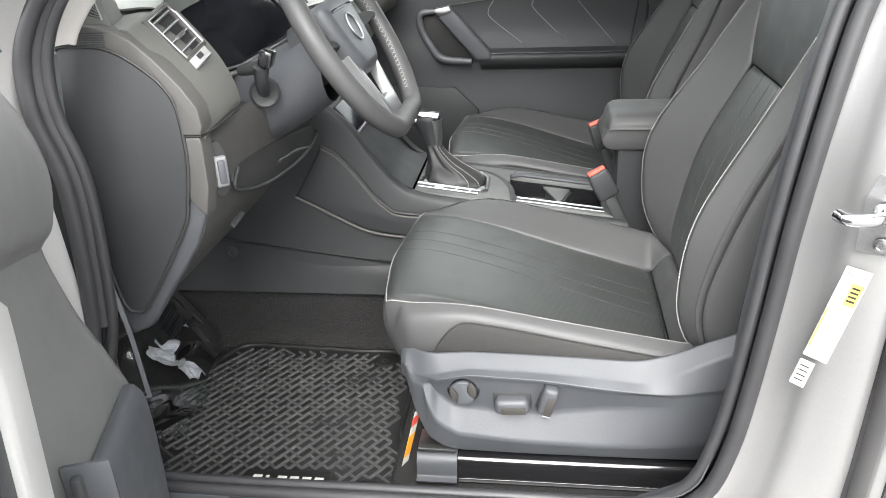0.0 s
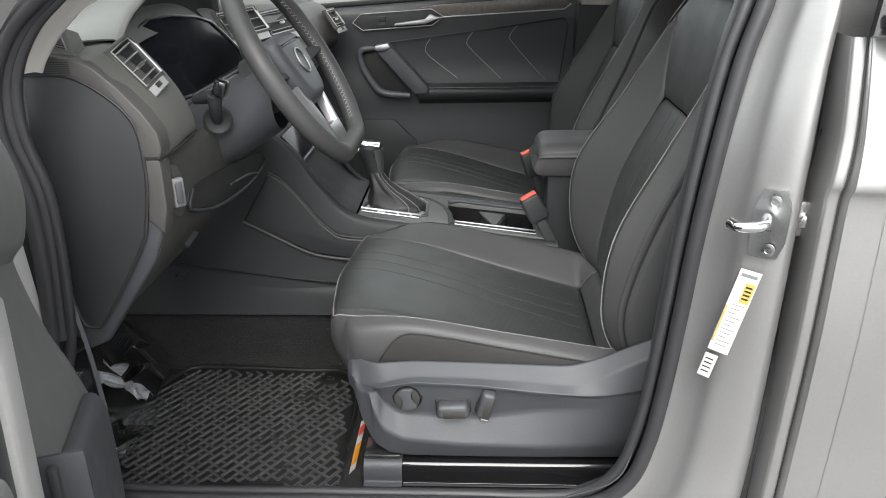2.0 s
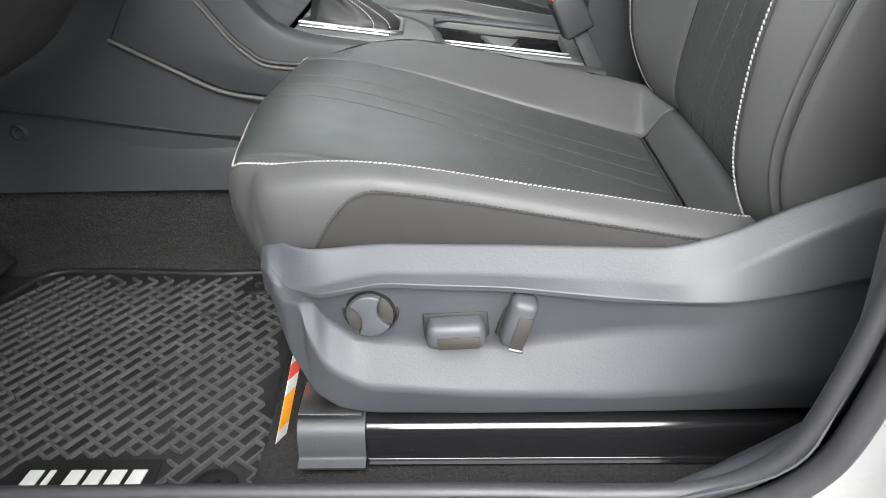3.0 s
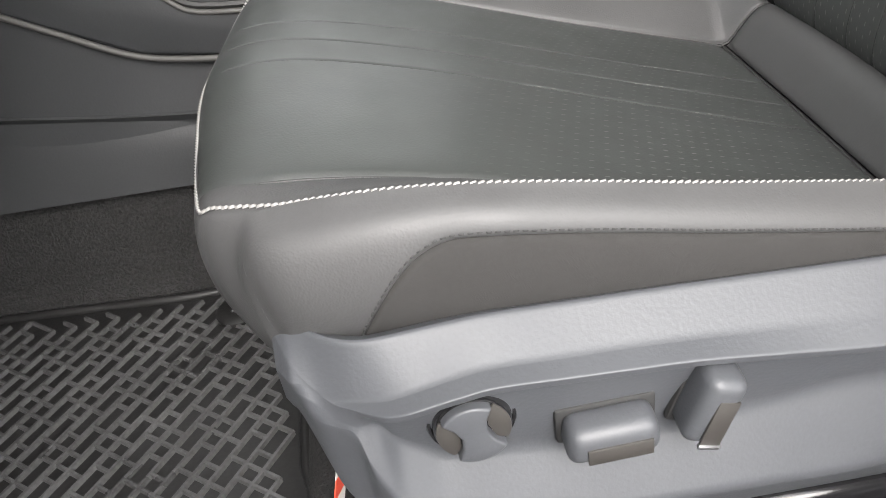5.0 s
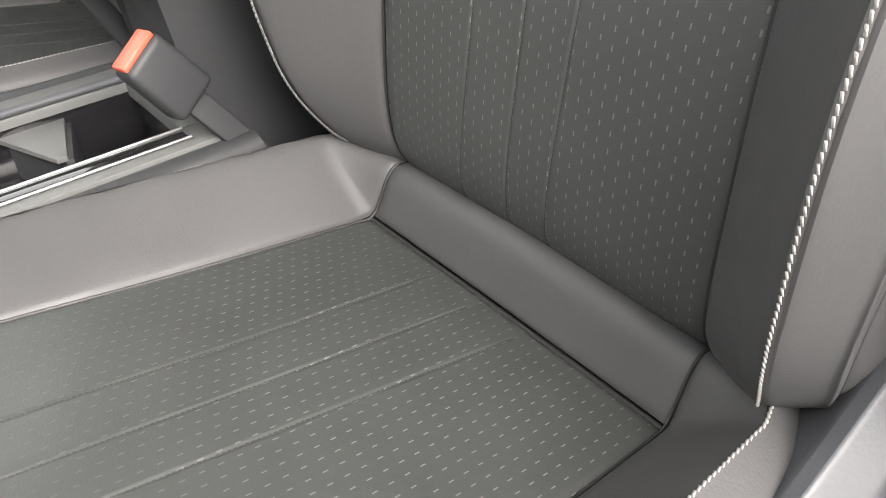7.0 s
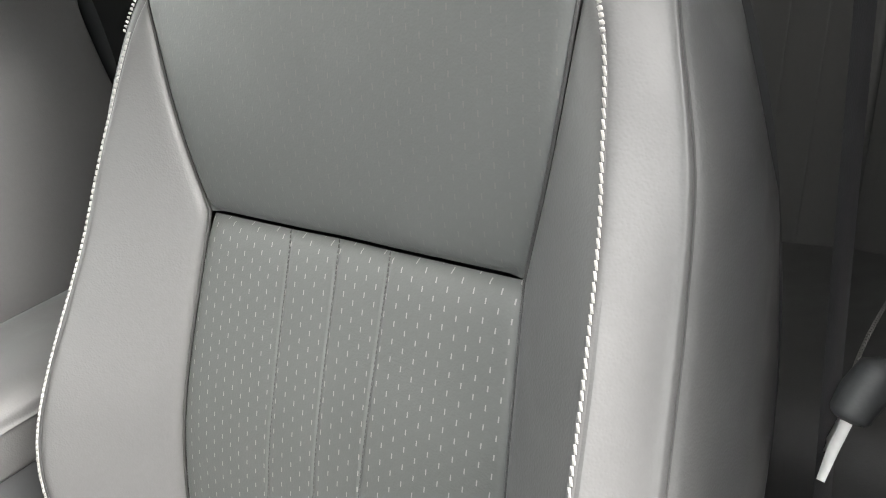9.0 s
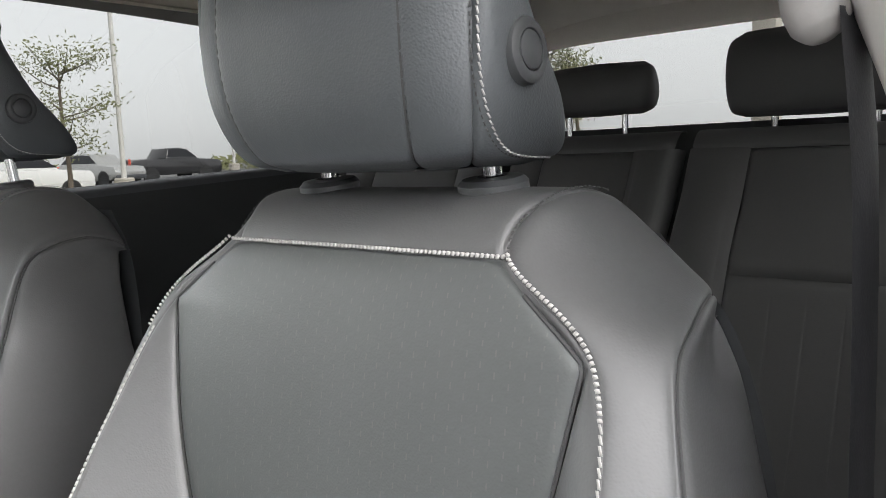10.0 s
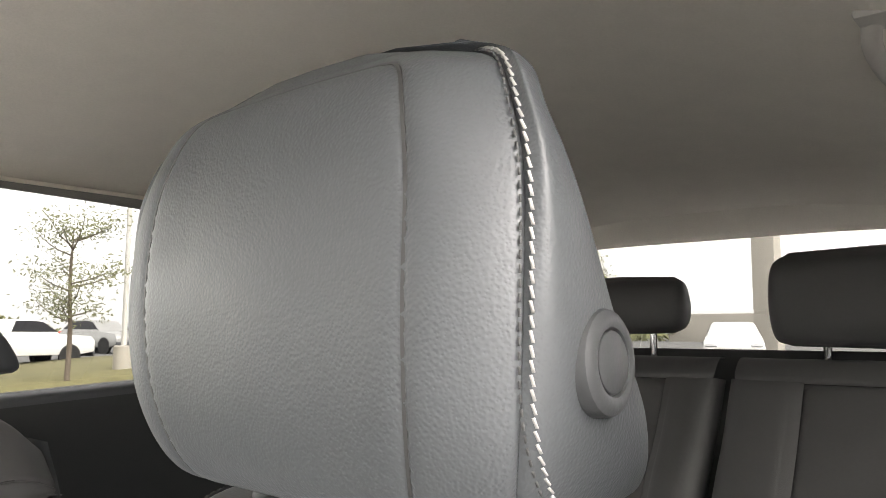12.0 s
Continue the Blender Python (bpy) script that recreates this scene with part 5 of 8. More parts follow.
def bench_back(y0, y1, name):
    d = (y1 - y0)
    rows = []
    for x, z in ((1.30, 0.60), (1.36, 0.75), (1.45, 0.99), (1.515, 1.10), (1.555, 1.175), (1.585, 1.203), (1.62, 1.20)):
        b = 0.010 if z < 1.17 else 0.004
        rows.append([(x + 0.035, y1, z - 0.004), (x + 0.008, y1 - 0.012, z), (x - b * 0.9, y1 - d * 0.10, z), (x - b * 0.5, y1 - d * 0.19, z), (x, y1 - d * 0.24, z), (x, (y0 + y1) / 2, z), (x, y0 + d * 0.24, z), (x - b * 0.5, y0 + d * 0.19, z), (x - b * 0.9, y0 + d * 0.10, z), (x + 0.008, y0 + 0.012, z), (x + 0.035, y0, z - 0.004)])
    panel(name + "_lower", rows, 0, 2, 4, 6, 30, 30, LEATHER, bench, "lrb", 0.006, 0.008, [(4.62, 0, 1.9), (5.0, 0, 1.9), (5.38, 0, 1.9)], out=-1)
    panel(name + "_upper", rows, 2, 4, 4, 6, 24, 24, LEATHER, bench, "lrtb", 0.006, 0.008, out=-1)
    panel(name + "_top", rows, 4, 6, 1, 9, 16, 24, LEATHER, bench, "t", 0.004, 0.006, out=-1)
    for a, b in ((0, 4), (6, 10)):
        panel(name + "_bolster", rows, 0, 4 if 0 < 1 else 4, a, b, 40, 16, LEATHER, bench, "lr", 0.004, 0.006, out=-1)


bench_back(-0.27, 0.185, "left_back")
bench_back(0.19, 0.54, "centre_back")
bench_back(0.545, 1.00, "right_back")
sheet("bench_cushion", [[(0.90, y, 0.50), (0.86, y, 0.58), (0.89, y, 0.66), (1.0, y, 0.675 - b), (1.2, y, 0.64 - b), (1.36, y, 0.615)] for y, b in ((-0.30, -0.01), (-0.24, 0.0), (-0.04, 0.02), (0.15, 0.0), (0.365, 0.0), (0.58, 0.0), (0.77, 0.02), (0.97, 0.0), (1.03, -0.01))], 60, 30, LEATHER, bench, "black leatherette bench cushion")
for yy in (-0.235, 0.965):
    e = curve([(0.885, yy, 0.655), (1.0, yy, 0.680), (1.2, yy, 0.645), (1.33, yy, 0.62)], 80)
    stitches("white_bench_stitching", e, 0.006, (0.005, 0.004, 0.002), THREAD, bench, (0, 0, 1))
sheet("bench_shell", [[(1.40, y, 0.60), (1.52, y, 1.0), (1.60, y, 1.18), (1.64, y, 1.20), (1.66, y, 1.0)] for y in (-0.27, 0.365, 1.0)], 4, 16, PLASTIC, bench, "black bench back shell")
structure(box("luggage_shelf", (0.42, 1.2, 0.02), (1.83, 0.365, 1.13), CARPET, bevel=0.003), "dark luggage cover behind the bench", "shelf")


def rear_headrest(y, w, h, z):
    t = thing("rear_headrest", "black leatherette rear headrest on chrome posts", "headrest", (1.60, y, 1.19), group="rear headrests")
    rows = []
    for dz, k, f, r in ((0.0, 0.80, 1.590, 1.640), (0.012, 0.95, 1.575, 1.660), (0.45 * h, 1.0, 1.570, 1.665), (0.85 * h, 0.97, 1.580, 1.650), (h, 0.82, 1.600, 1.635)):
        c = [(r, 0, z + dz), (r - 0.004, w * k * 0.8, z + dz), ((r + f) / 2, w * k, z + dz), (f + 0.01, w * k * 0.93, z + dz), (f, w * k * 0.5, z + dz), (f, 0, z + dz)]
        rows.append([(a, b + y, cc) for a, b, cc in c + [(a, -b, cc) for a, b, cc in c[-2:0:-1]]] + [(c[0][0], y, c[0][2])])
    n = len(rows[0]) - 1
    panel("pad", rows, 0, 4, 0, n, 30, 60, LEATHER, t, "", out=-1)
    for k in (0, 4):
        r = patch(rows, [k], np.linspace(0, n, 41)[:-1])[0]
        m = r.mean(0) + [0, 0, 0.004 if k else -0.002]
        mesh_of("cap", np.concatenate([r, m[None]]), [(i, (i + 1) % 40, 40) for i in range(40)], LEATHER, t)
    for s in (-1, 1):
        tube("post", [(1.615, y + s * w * 0.5, 1.18), (1.612, y + s * w * 0.5, z + 0.01)], 0.006, CHROME, t)
    return t


rear_headrest(-0.015, 0.145, 0.135, 1.222)
rear_headrest(0.375, 0.115, 0.090, 1.240)
rear_headrest(0.775, 0.145, 0.135, 1.222)
# tailgate with its window
gate = thing("tailgate", "tailgate lining with rear window", "tailgate", (2.1, 0.365, 0.6), kind="structure")
sheet("rear_window", [[(2.02, y, 1.44), (2.14, y, 1.25), (2.24, y, 1.08)] for y in (-0.22, 0.1, 0.365, 0.63, 0.95)], 10, 8, TINTED, gate, "tinted rear window")
sheet("gate_head", [[(1.93, y, 1.508 - 0.085 * abs((y - 0.365) / 0.60) ** 2.6), (2.0, y, 1.435 - 0.05 * abs((y - 0.365) / 0.6) ** 4), (2.05, y, 1.44 - 0.05 * abs((y - 0.365) / 0.6) ** 4)] for y in (-0.235, 0.0, 0.365, 0.73, 0.965)], 24, 8, HEADLINER, gate, "headliner edge over the rear window")
sheet("gate_panel", [[(2.20, y, 1.10), (2.28, y, 0.9), (2.28, y, 0.3)] for y in (-0.4, 0.365, 1.1)], 4, 8, PLASTIC, gate)
for s in (-1, 1):
    yc = 0.365 + s * 0.60
    sheet("gate_pillar", [[(1.96, yc - s * 0.10 * 0, 1.45), (2.05, yc + s * 0.02, 1.25), (2.15, yc + s * 0.05, 1.05)], [(2.03, yc - s * 0.07, 1.44), (2.13, yc - s * 0.03, 1.25), (2.23, yc + s * 0.0, 1.05)]], 6, 10, PLASTIC, gate, thick=0.02)
sheet("near_quarter", [[(1.55, -0.40, 1.12), (1.55, -0.36, 1.25), (1.55, -0.28, 1.40), (1.55, -0.235, 1.47)], [(1.85, -0.36, 1.10), (1.82, -0.31, 1.25), (1.8, -0.25, 1.40), (1.78, -0.2, 1.46)], [(2.1, -0.28, 1.08), (2.06, -0.22, 1.25), (2.03, -0.15, 1.38), (2.0, -0.10, 1.43)]], 10, 10, PALE, gate, "pale rear pillar trim")
sheet("near_quarter_skin", [[(1.7, -0.50, 0.3), (1.7, -0.55, 0.6), (1.7, -0.53, 0.95), (1.7, -0.45, 1.15), (1.7, -0.30, 1.48)], [(2.25, -0.36, 0.3), (2.30, -0.40, 0.6), (2.25, -0.38, 0.95), (2.16, -0.33, 1.15), (2.06, -0.12, 1.46)]], 10, 12, PAINT, gate)
handle = thing("grab_handle", "pale folding grab handle on the headliner", "grab handle", (1.25, -0.09, 1.50))
tube("bar", [(1.16, -0.105, 1.513), (1.19, -0.098, 1.497), (1.27, -0.095, 1.492), (1.35, -0.098, 1.497), (1.38, -0.105, 1.513)], 0.009, PALE, handle, steps=22, flat=0.7)
for x in (1.16, 1.38):
    box("mount", (0.045, 0.03, 0.014), (x, -0.107, 1.513), PALE, handle, bevel=0.006)
# belt: upper guide, webbing
belt = thing("seat_belt", "black seat belt hanging from a pale height guide", "seat belt", (0.64, -0.255, 0.5))
tube("webbing", [(0.672, -0.262, 1.235), (0.674, -0.268, 1.15), (0.672, -0.270, 0.95), (0.66, -0.275, 0.70), (0.655, -0.285, 0.45)], 0.024, material("belt_webbing", (0.018, 0.018, 0.02), 0.7, grain=0.0002, grain_size=0.0006), belt, "black woven webbing", flat=0.06, steps=30, up=(0, 1, 0))
tube("guide", [(0.6532, -0.2423, 1.2722), (0.6536, -0.2423, 1.2695), (0.6543, -0.2424, 1.2642), (0.6552, -0.2434, 1.2575), (0.6561, -0.2448, 1.2495), (0.6564, -0.2456, 1.2455)], (0.002, 0.0068, 0.0100, 0.0112, 0.0108, 0.0060), GUIDE, belt, "pale grey guide cover", steps=26, sides=24)
tube("guide_tongue", [(0.6560, -0.2452, 1.2575), (0.6564, -0.2460, 1.2545), (0.6573, -0.2482, 1.2460), (0.6580, -0.2506, 1.2370), (0.6587, -0.2532, 1.2295), (0.6592, -0.2553, 1.2245), (0.6594, -0.2560, 1.2230)], (0.006, 0.0095, 0.0118, 0.0128, 0.0118, 0.0070, 0.002), GUIDE, belt, "pale rounded belt guide", steps=30, sides=24)
latch = tube("latch_body", [(0.6720, -0.2940, 0.8890), (0.6690, -0.2925, 0.8845), (0.6600, -0.2868, 0.8735), (0.6525, -0.2830, 0.8640), (0.6505, -0.2822, 0.8615)], (0.004, 0.0105, 0.0115, 0.0100, 0.004), PLASTIC, belt, "black plastic latch grip", steps=20, sides=16)
tube("latch_strap", [(0.6520, -0.2835, 0.8640), (0.6400, -0.2795, 0.8500), (0.6290, -0.2772, 0.8375)], (0.0030, 0.0030, 0.0022), GRIPGREY, latch, "grey latch plate", sides=8, flat=0.4)
tube("latch_blade", [(0.6560, -0.2800, 0.8600), (0.6480, -0.2770, 0.8490), (0.6440, -0.2760, 0.8430)], (0.0020, 0.0026, 0.0020), STEEL, latch, "bright steel latch blade", sides=8, flat=0.4)



# ---- dashboard ----
dash = thing("dashboard", "black and grey dashboard with silver-edged vents", "dashboard", (-0.45, 0.365, 0.65))
DASH_Y = (-0.312, -0.26, -0.12, 0.06, 0.20, 0.365, 0.60, 0.85, 1.06)
top = []
for y in DASH_Y:
    hump = 0.046 * math.exp(-((y - 0.0) / 0.19) ** 4)
    top.append([(-0.82, y, 1.030), (-0.62, y, 1.062), (-0.45, y, 1.082 + hump * 0.6), (-0.34, y, 1.088 + hump), (-0.285, y, 1.083 + hump), (-0.262, y, 1.066 + hump * 0.6)])
sheet("top_pad", top, 60, 30, TOPPAD, dash, "grained grey-black dashboard top, paled by windscreen light", thick=0.004, out=-1)
face = []
for y in DASH_Y:
    face.append([(-0.262, y, 1.066), (-0.235, y, 1.045), (-0.205, y, 1.005), (-0.198, y, 0.965), (-0.200, y, 0.945), (-0.188, y, 0.930), (-0.190, y, 0.880), (-0.215, y, 0.80), (-0.285, y, 0.715), (-0.34, y, 0.66), (-0.45, y, 0.60)])
sheet("face", [r[4:] for r, y in zip(face, DASH_Y) if y < 0.21], 30, 50, BAND, dash, "grey-black lower dashboard face", thick=0.004, out=-1)
sheet("vent_face", [[(x, yy, z - k) for x, z in ((-0.310, 1.095), (-0.268, 1.101), (-0.247, 1.090), (-0.204, 1.036), (-0.184, 0.995), (-0.179, 0.968), (-0.184, 0.958))] for yy, k in ((-0.312, 0.014), (-0.285, 0.008), (-0.25, 0.004), (-0.20, 0.0), (-0.185, 0.0))], 8, 30, material("olive_grey_soft_plastic", (0.100, 0.100, 0.092), 0.55, grain=0.00012, grain_size=0.0008, mottle=0.06), dash, "olive-grey face round the outer vent", thick=0.004, out=-1)
sheet("recess_back", [[(-0.345, yy, 1.11), (-0.335, yy, 1.03), (-0.30, yy, 0.955), (-0.21, yy, 0.935)] for yy in (-0.185, 0.0, 0.20)], 8, 12, PLASTIC, dash)
right = []
for y in (0.20, 0.30, 0.45, 0.70, 1.06):
    right.append([(-0.262, y, 1.066), (-0.24, y, 1.04), (-0.235, y, 0.98), (-0.25, y, 0.93), (-0.27, y, 0.88), (-0.30, y, 0.78), (-0.36, y, 0.70), (-0.5, y, 0.62)])
sheet("glovebox_face", right, 24, 40, PLASTIC, dash, "black glovebox side of the dashboard", thick=0.004, out=-1)
# outer end of the dashboard with its cover
END = [(-0.352, 1.066), (-0.31, 1.070), (-0.279, 1.064), (-0.252, 1.049), (-0.223, 1.024), (-0.208, 0.997), (-0.2045, 0.955), (-0.206, 0.915), (-0.215, 0.867), (-0.229, 0.825), (-0.300, 0.712), (-0.322, 0.697), (-0.340, 0.712), (-0.352, 0.80), (-0.362, 0.92), (-0.362, 1.02)]
slab("end_wall", [(-0.40, 1.085), (-0.28, 1.085), (-0.238, 1.062), (-0.205, 1.01), (-0.190, 0.95), (-0.190, 0.86), (-0.215, 0.80), (-0.31, 0.668), (-0.34, 0.655), (-0.38, 0.70), (-0.42, 0.9)], ((0, -0.300, 0), (1, 0, 0), (0, 0, 1)), 0.020, TRIM, dash, bevel=0.006, seg=3)
slab("end_cover", [(x, z) for x, z in curve([(a, b) for a, b in END], 60, True)], ((0, -0.318, 0), (1, 0, 0), (0, 0, 1)), 0.008, PLASTIC, dash, "black oval end cover", bevel=0.002)
slab("end_band", [(-0.40, 1.094), (-0.30, 1.094), (-0.272, 1.088), (-0.250, 1.077), (-0.224, 1.052), (-0.196, 1.019), (-0.179, 0.992), (-0.176, 0.968), (-0.180, 0.957), (-0.2035, 0.957), (-0.2065, 0.999), (-0.222, 1.026), (-0.252, 1.051), (-0.279, 1.066), (-0.31, 1.072), (-0.40, 1.072)], ((0, -0.296, 0), (1, 0, 0), (0, 0, 1)), 0.032, BAND, dash, "brown-grey plastic band round the end cover", bevel=0.0022, seg=3)
slab("lower_band", [(-0.2035, 0.953), (-0.184, 0.953), (-0.182, 0.945), (-0.183, 0.885), (-0.192, 0.845), (-0.212, 0.868), (-0.2045, 0.915)], ((0, -0.296, 0), (1, 0, 0), (0, 0, 1)), 0.029, BAND, dash, "grey plastic strip below the band", bevel=0.0022, seg=3)
tube("band_gap", [(-0.206, -0.3235, 0.955), (-0.182, -0.3235, 0.955), (-0.178, -0.30, 0.955), (-0.178, -0.20, 0.958)], 0.0020, INK, dash, sides=6)
tube("cover_gap", [(x, -0.3252, z) for x, z in curve(END, 60, True)], 0.0028, INK, dash, closed=True, sides=6)
for k in range(7):
    box("end_rib", (0.066, 0.0016, 0.0014), (-0.314, -0.3285, 1.0700 + 0.0027 * k), PLASTIC, dash, bevel=0)
slab("grille_pod", [(-0.036, -0.022), (0.022, -0.024), (0.014, 0.000), (0.004, 0.025), (-0.004, 0.024), (-0.026, 0.002)], ((-0.300, -0.302, 1.101), (1, 0.12, 0), (0, 0.25, 1)), -0.050, TOPPAD, dash, "grey corner pad with a small grille", bevel=0)
slab("side_grille", [(-0.015, 0.0035), (0.006, -0.002), (-0.0005, 0.020)], ((-0.300, -0.3022, 1.101), (1, 0.12, 0), (0, 0.25, 1)), 0.0010, INK, dash, "black side window grille", bevel=0)
for k in range(4):
    a = 0.12 + 0.22 * k
    tube("grille_slat", [Vector((-0.300, -0.3040, 1.101)) + Vector((1, 0.12, 0)) * p + Vector((0, 0.25, 1)) * q for p, q in ((-0.015 + 0.0145 * a, 0.0035 + 0.0165 * a), (0.006 - 0.004 * a - 0.001, -0.002 + 0.012 * a + 0.001))], 0.0009, TOPPAD, dash, sides=6)
tube("grille_edge", [Vector((-0.300, -0.3042, 1.101)) + Vector((1, 0.12, 0)) * p + Vector((0, 0.25, 1)) * q for p, q in ((-0.0005, 0.021), (0.0075, -0.003))], 0.0013, GRIPGREY, dash, "pale grille edge", sides=6)
sheet("inner_pillar_strip", [[(-0.345, -0.345, 1.072), (-0.325, -0.372, 1.07)], [(-0.362, -0.345, 0.96), (-0.332, -0.378, 0.955)], [(-0.355, -0.345, 0.80), (-0.325, -0.378, 0.80)], [(-0.335, -0.345, 0.70), (-0.312, -0.378, 0.69)], [(-0.33, -0.345, 0.60), (-0.305, -0.378, 0.585)]], 30, 6, TRIM, dash, "grey-black plastic strip beside the seal", thick=0.006)
# outer air vent
VA, VB, VN = Vector((0, 1, 0)), Vector((-0.457, 0, 0.889)), Vector((0.889, 0, 0.457))


def vent(at, w, h, skew, nblades, VA=VA, VB=VB, VN=VN):
    o = Vector(at)
    v = thing("air_vent", "black slatted air vent in a satin silver surround", "air vent", at, group="air vents")
    out = [(-w, -h), (w, -h), (w + skew, h * 0.6), (w + skew * 0.5, h), (-w, h)]
    wide = [(a * 1.10, b * 1.07) for a, b in out]
    tube("bezel", [o + VA * a + VB * b - VN * 0.001 for a, b in wide], 0.0058, BAND, v, "grey-black rounded bezel", closed=True, sides=10)
    slab("well", wide, (o - VN * 0.006, VA, VB), 0.004, INK, v, bevel=0)
    tube("surround", [o + VA * a + VB * b + VN * 0.0042 for a, b in out], 0.0015, SATIN, v, "satin silver surround", closed=True, sides=8)
    tube("bright_edge", [o + VA * a * 1.04 + VB * b + VN * 0.0046 for a, b in (out[1], out[2])], 0.0026, SATIN, v, "broad satin edge", sides=8)
    for k in range(nblades):
        b = -h * 0.70 + 1.5 * h * k / max(nblades - 1, 1)
        tube("slat", [o + VB * b - VA * w * 0.97 + VN * 0.0022, o + VB * b + VA * w * 0.97 + VN * 0.0022], 0.0022, TRIM, v, "slim grey slat", sides=10, flat=0.45, up=VN)
        # highlight on the slat, drawn as a thin pale tube
        tube("slat_highlight", [o + VB * b - VA * w * 0.95 + VN * 0.0042, o + VB * b + VA * w * 0.95 + VN * 0.0042], 0.0007, GRIPGREY, v, sides=6)
    slab("tab", [(-0.010, -0.0022), (0.008, -0.0030), (0.010, 0.0026), (-0.009, 0.0026)], (o + VN * 0.003 - VB * h * 0.2, VA, VB), 0.0045, SATIN, v, "satin vane tab", bevel=0.001)
    bar = slab("switch_bar", [(-w, -h - 0.018), (w * 0.9, -h - 0.018), (w, -h - 0.0025), (-w, -h - 0.0025)], (o - VN * 0.004, VA, VB), 0.007, GRIPGREY, v, "satin bar with a small wheel", bevel=0.0015)
    slab("thumb_wheel", [(-0.006, -h - 0.013), (0.006, -h - 0.013), (0.006, -h - 0.006), (-0.006, -h - 0.006)], (o + VN * 0.002, VA, VB), 0.003, PLASTIC, bar, "ribbed black thumb wheel", bevel=0.001)
    tube("bar_lip", [o + VA * a + VB * (-h - 0.0185) + VN * 0.003 for a in (-w, w * 0.9)], 0.0012, SATIN, bar, "bright lower lip", sides=6)
    return v


SN = Vector((0.785, -0.230, 0.572)).normalized()
SA = Vector((0.088, 0.960, 0.265)).normalized()
vent(Vector((-0.2290, -0.2450, 1.0715)) - SN * 0.002, 0.0235, 0.0310, 0.004, 4, SA, SN.cross(SA), SN)
CA = Vector((0.2, 0.98, 0)).normalized()
CN = Vector((0.80, -0.163, 0.58)).normalized()
sheet("centre_panel", [[(-0.300 + 0.2 * (y - 0.18), y, 1.112 - k), (-0.268 + 0.2 * (y - 0.18), y, 1.108 - k), (-0.246 + 0.2 * (y - 0.18), y, 1.070 - k), (-0.222 + 0.2 * (y - 0.18), y, 1.020 - k), (-0.215 + 0.2 * (y - 0.18), y, 0.985 - k), (-0.235 + 0.2 * (y - 0.18), y, 0.95 - k)] for y, k in ((0.155, 0.0), (0.25, 0.004), (0.36, 0.010), (0.47, 0.018), (0.58, 0.03))], 20, 30, TOPPAD, dash, "grey panel round the centre vents", thick=0.004, out=-1)
vent((-0.226, 0.263, 1.073), 0.075, 0.026, 0.0, 3, CA, CN.cross(CA), CN)
vent((-0.193, 0.432, 1.057), 0.075, 0.026, 0.014, 3, CA, CN.cross(CA), CN)
vent((-0.172, 0.985, 1.008), 0.030, 0.026, 0.0, 3, CA, CN.cross(CA), CN)
sheet("passenger_panel", [[(-0.29, y, 1.075 - k), (-0.225 + d, y, 1.050 - k), (-0.195 + d, y, 1.005 - k), (-0.185 + d, y, 0.95 - k), (-0.22 + d, y, 0.925 - k)] for y, d, k in ((0.60, -0.02, 0.0), (0.80, -0.012, 0.002), (0.95, 0.0, 0.006), (1.05, 0.008, 0.01))], 20, 24, BAND, dash, "grey-black dashboard face by the passenger door", thick=0.004, out=-1)
box("chrome_rail", (0.008, 0.36, 0.014), (-0.196, 0.370, 0.996), SATIN, dash, "satin rail under the centre vents", bevel=0.003, turn=(3, 0, -11.3))
# instrument cluster in its hooded recess
CLUSTER = [(-0.145, 0.985), (0.0, 0.980), (0.150, 0.997), (0.180, 1.003), (0.166, 1.034), (0.123, 1.066), (0.081, 1.094), (0.040, 1.106), (-0.031, 1.116), (-0.090, 1.116), (-0.119, 1.106), (-0.141, 1.090)]
cluster = slab("instrument_screen", CLUSTER, ((-0.25, 0, 0), (0.23, 1, 0), (0, 0, 1)), 0.004, SCREEN, dash, "dark glass instrument screen", bevel=0.001)
fr = [Vector((-0.2445 + 0.23 * p, p, q)) for p, q in CLUSTER]
tube("screen_edge", fr, 0.0022, SATIN, dash, "satin silver screen edge", closed=True)
tube("screen_bar", [(-0.276, -0.150, 0.976), (-0.246, -0.02, 0.972), (-0.212, 0.140, 0.988)], 0.0045, SATIN, dash, "satin silver bar under the screen", sides=10)
HOOD = ((-0.238, 1.096), (-0.215, 1.113), (-0.180, 1.132), (-0.10, 1.155), (0.0, 1.171), (0.10, 1.176), (0.165, 1.168), (0.195, 1.148), (0.206, 1.115), (0.208, 1.080))
sheet("screen_hood", [[(-0.250, y, z), (-0.252, y, z + 0.003), (-0.262, y * 1.005, z + 0.006), (-0.30, y, z + 0.004), (-0.37, y * 0.97, z - 0.4 * (z - 1.085)), (-0.47, y * 0.9, 1.080)] for y, z in HOOD], 50, 30, TOPPAD, dash, "grey grained instrument hood, paled by windscreen light", thick=0.003, out=-1)
sheet("hood_lining", [[(-0.2505, y * 0.996, z - 0.001), (-0.262, y * 0.985, z - 0.006), (-0.285 + 0.08 * y, y * 0.95, z - 0.022), (-0.300 + 0.10 * y, y * 0.90, 1.072)] for y, z in HOOD], 50, 16, PLASTIC, dash, "black inside of the instrument hood", thick=0.002)
slab("media_screen", [(0.235, 0.89), (0.495, 0.89), (0.495, 0.975), (0.235, 0.975)], ((-0.232, 0, 0), (0, 1, 0), (-0.05, 0, 1)), 0.006, SCREEN, dash, "dark glass media screen", bevel=0.002)
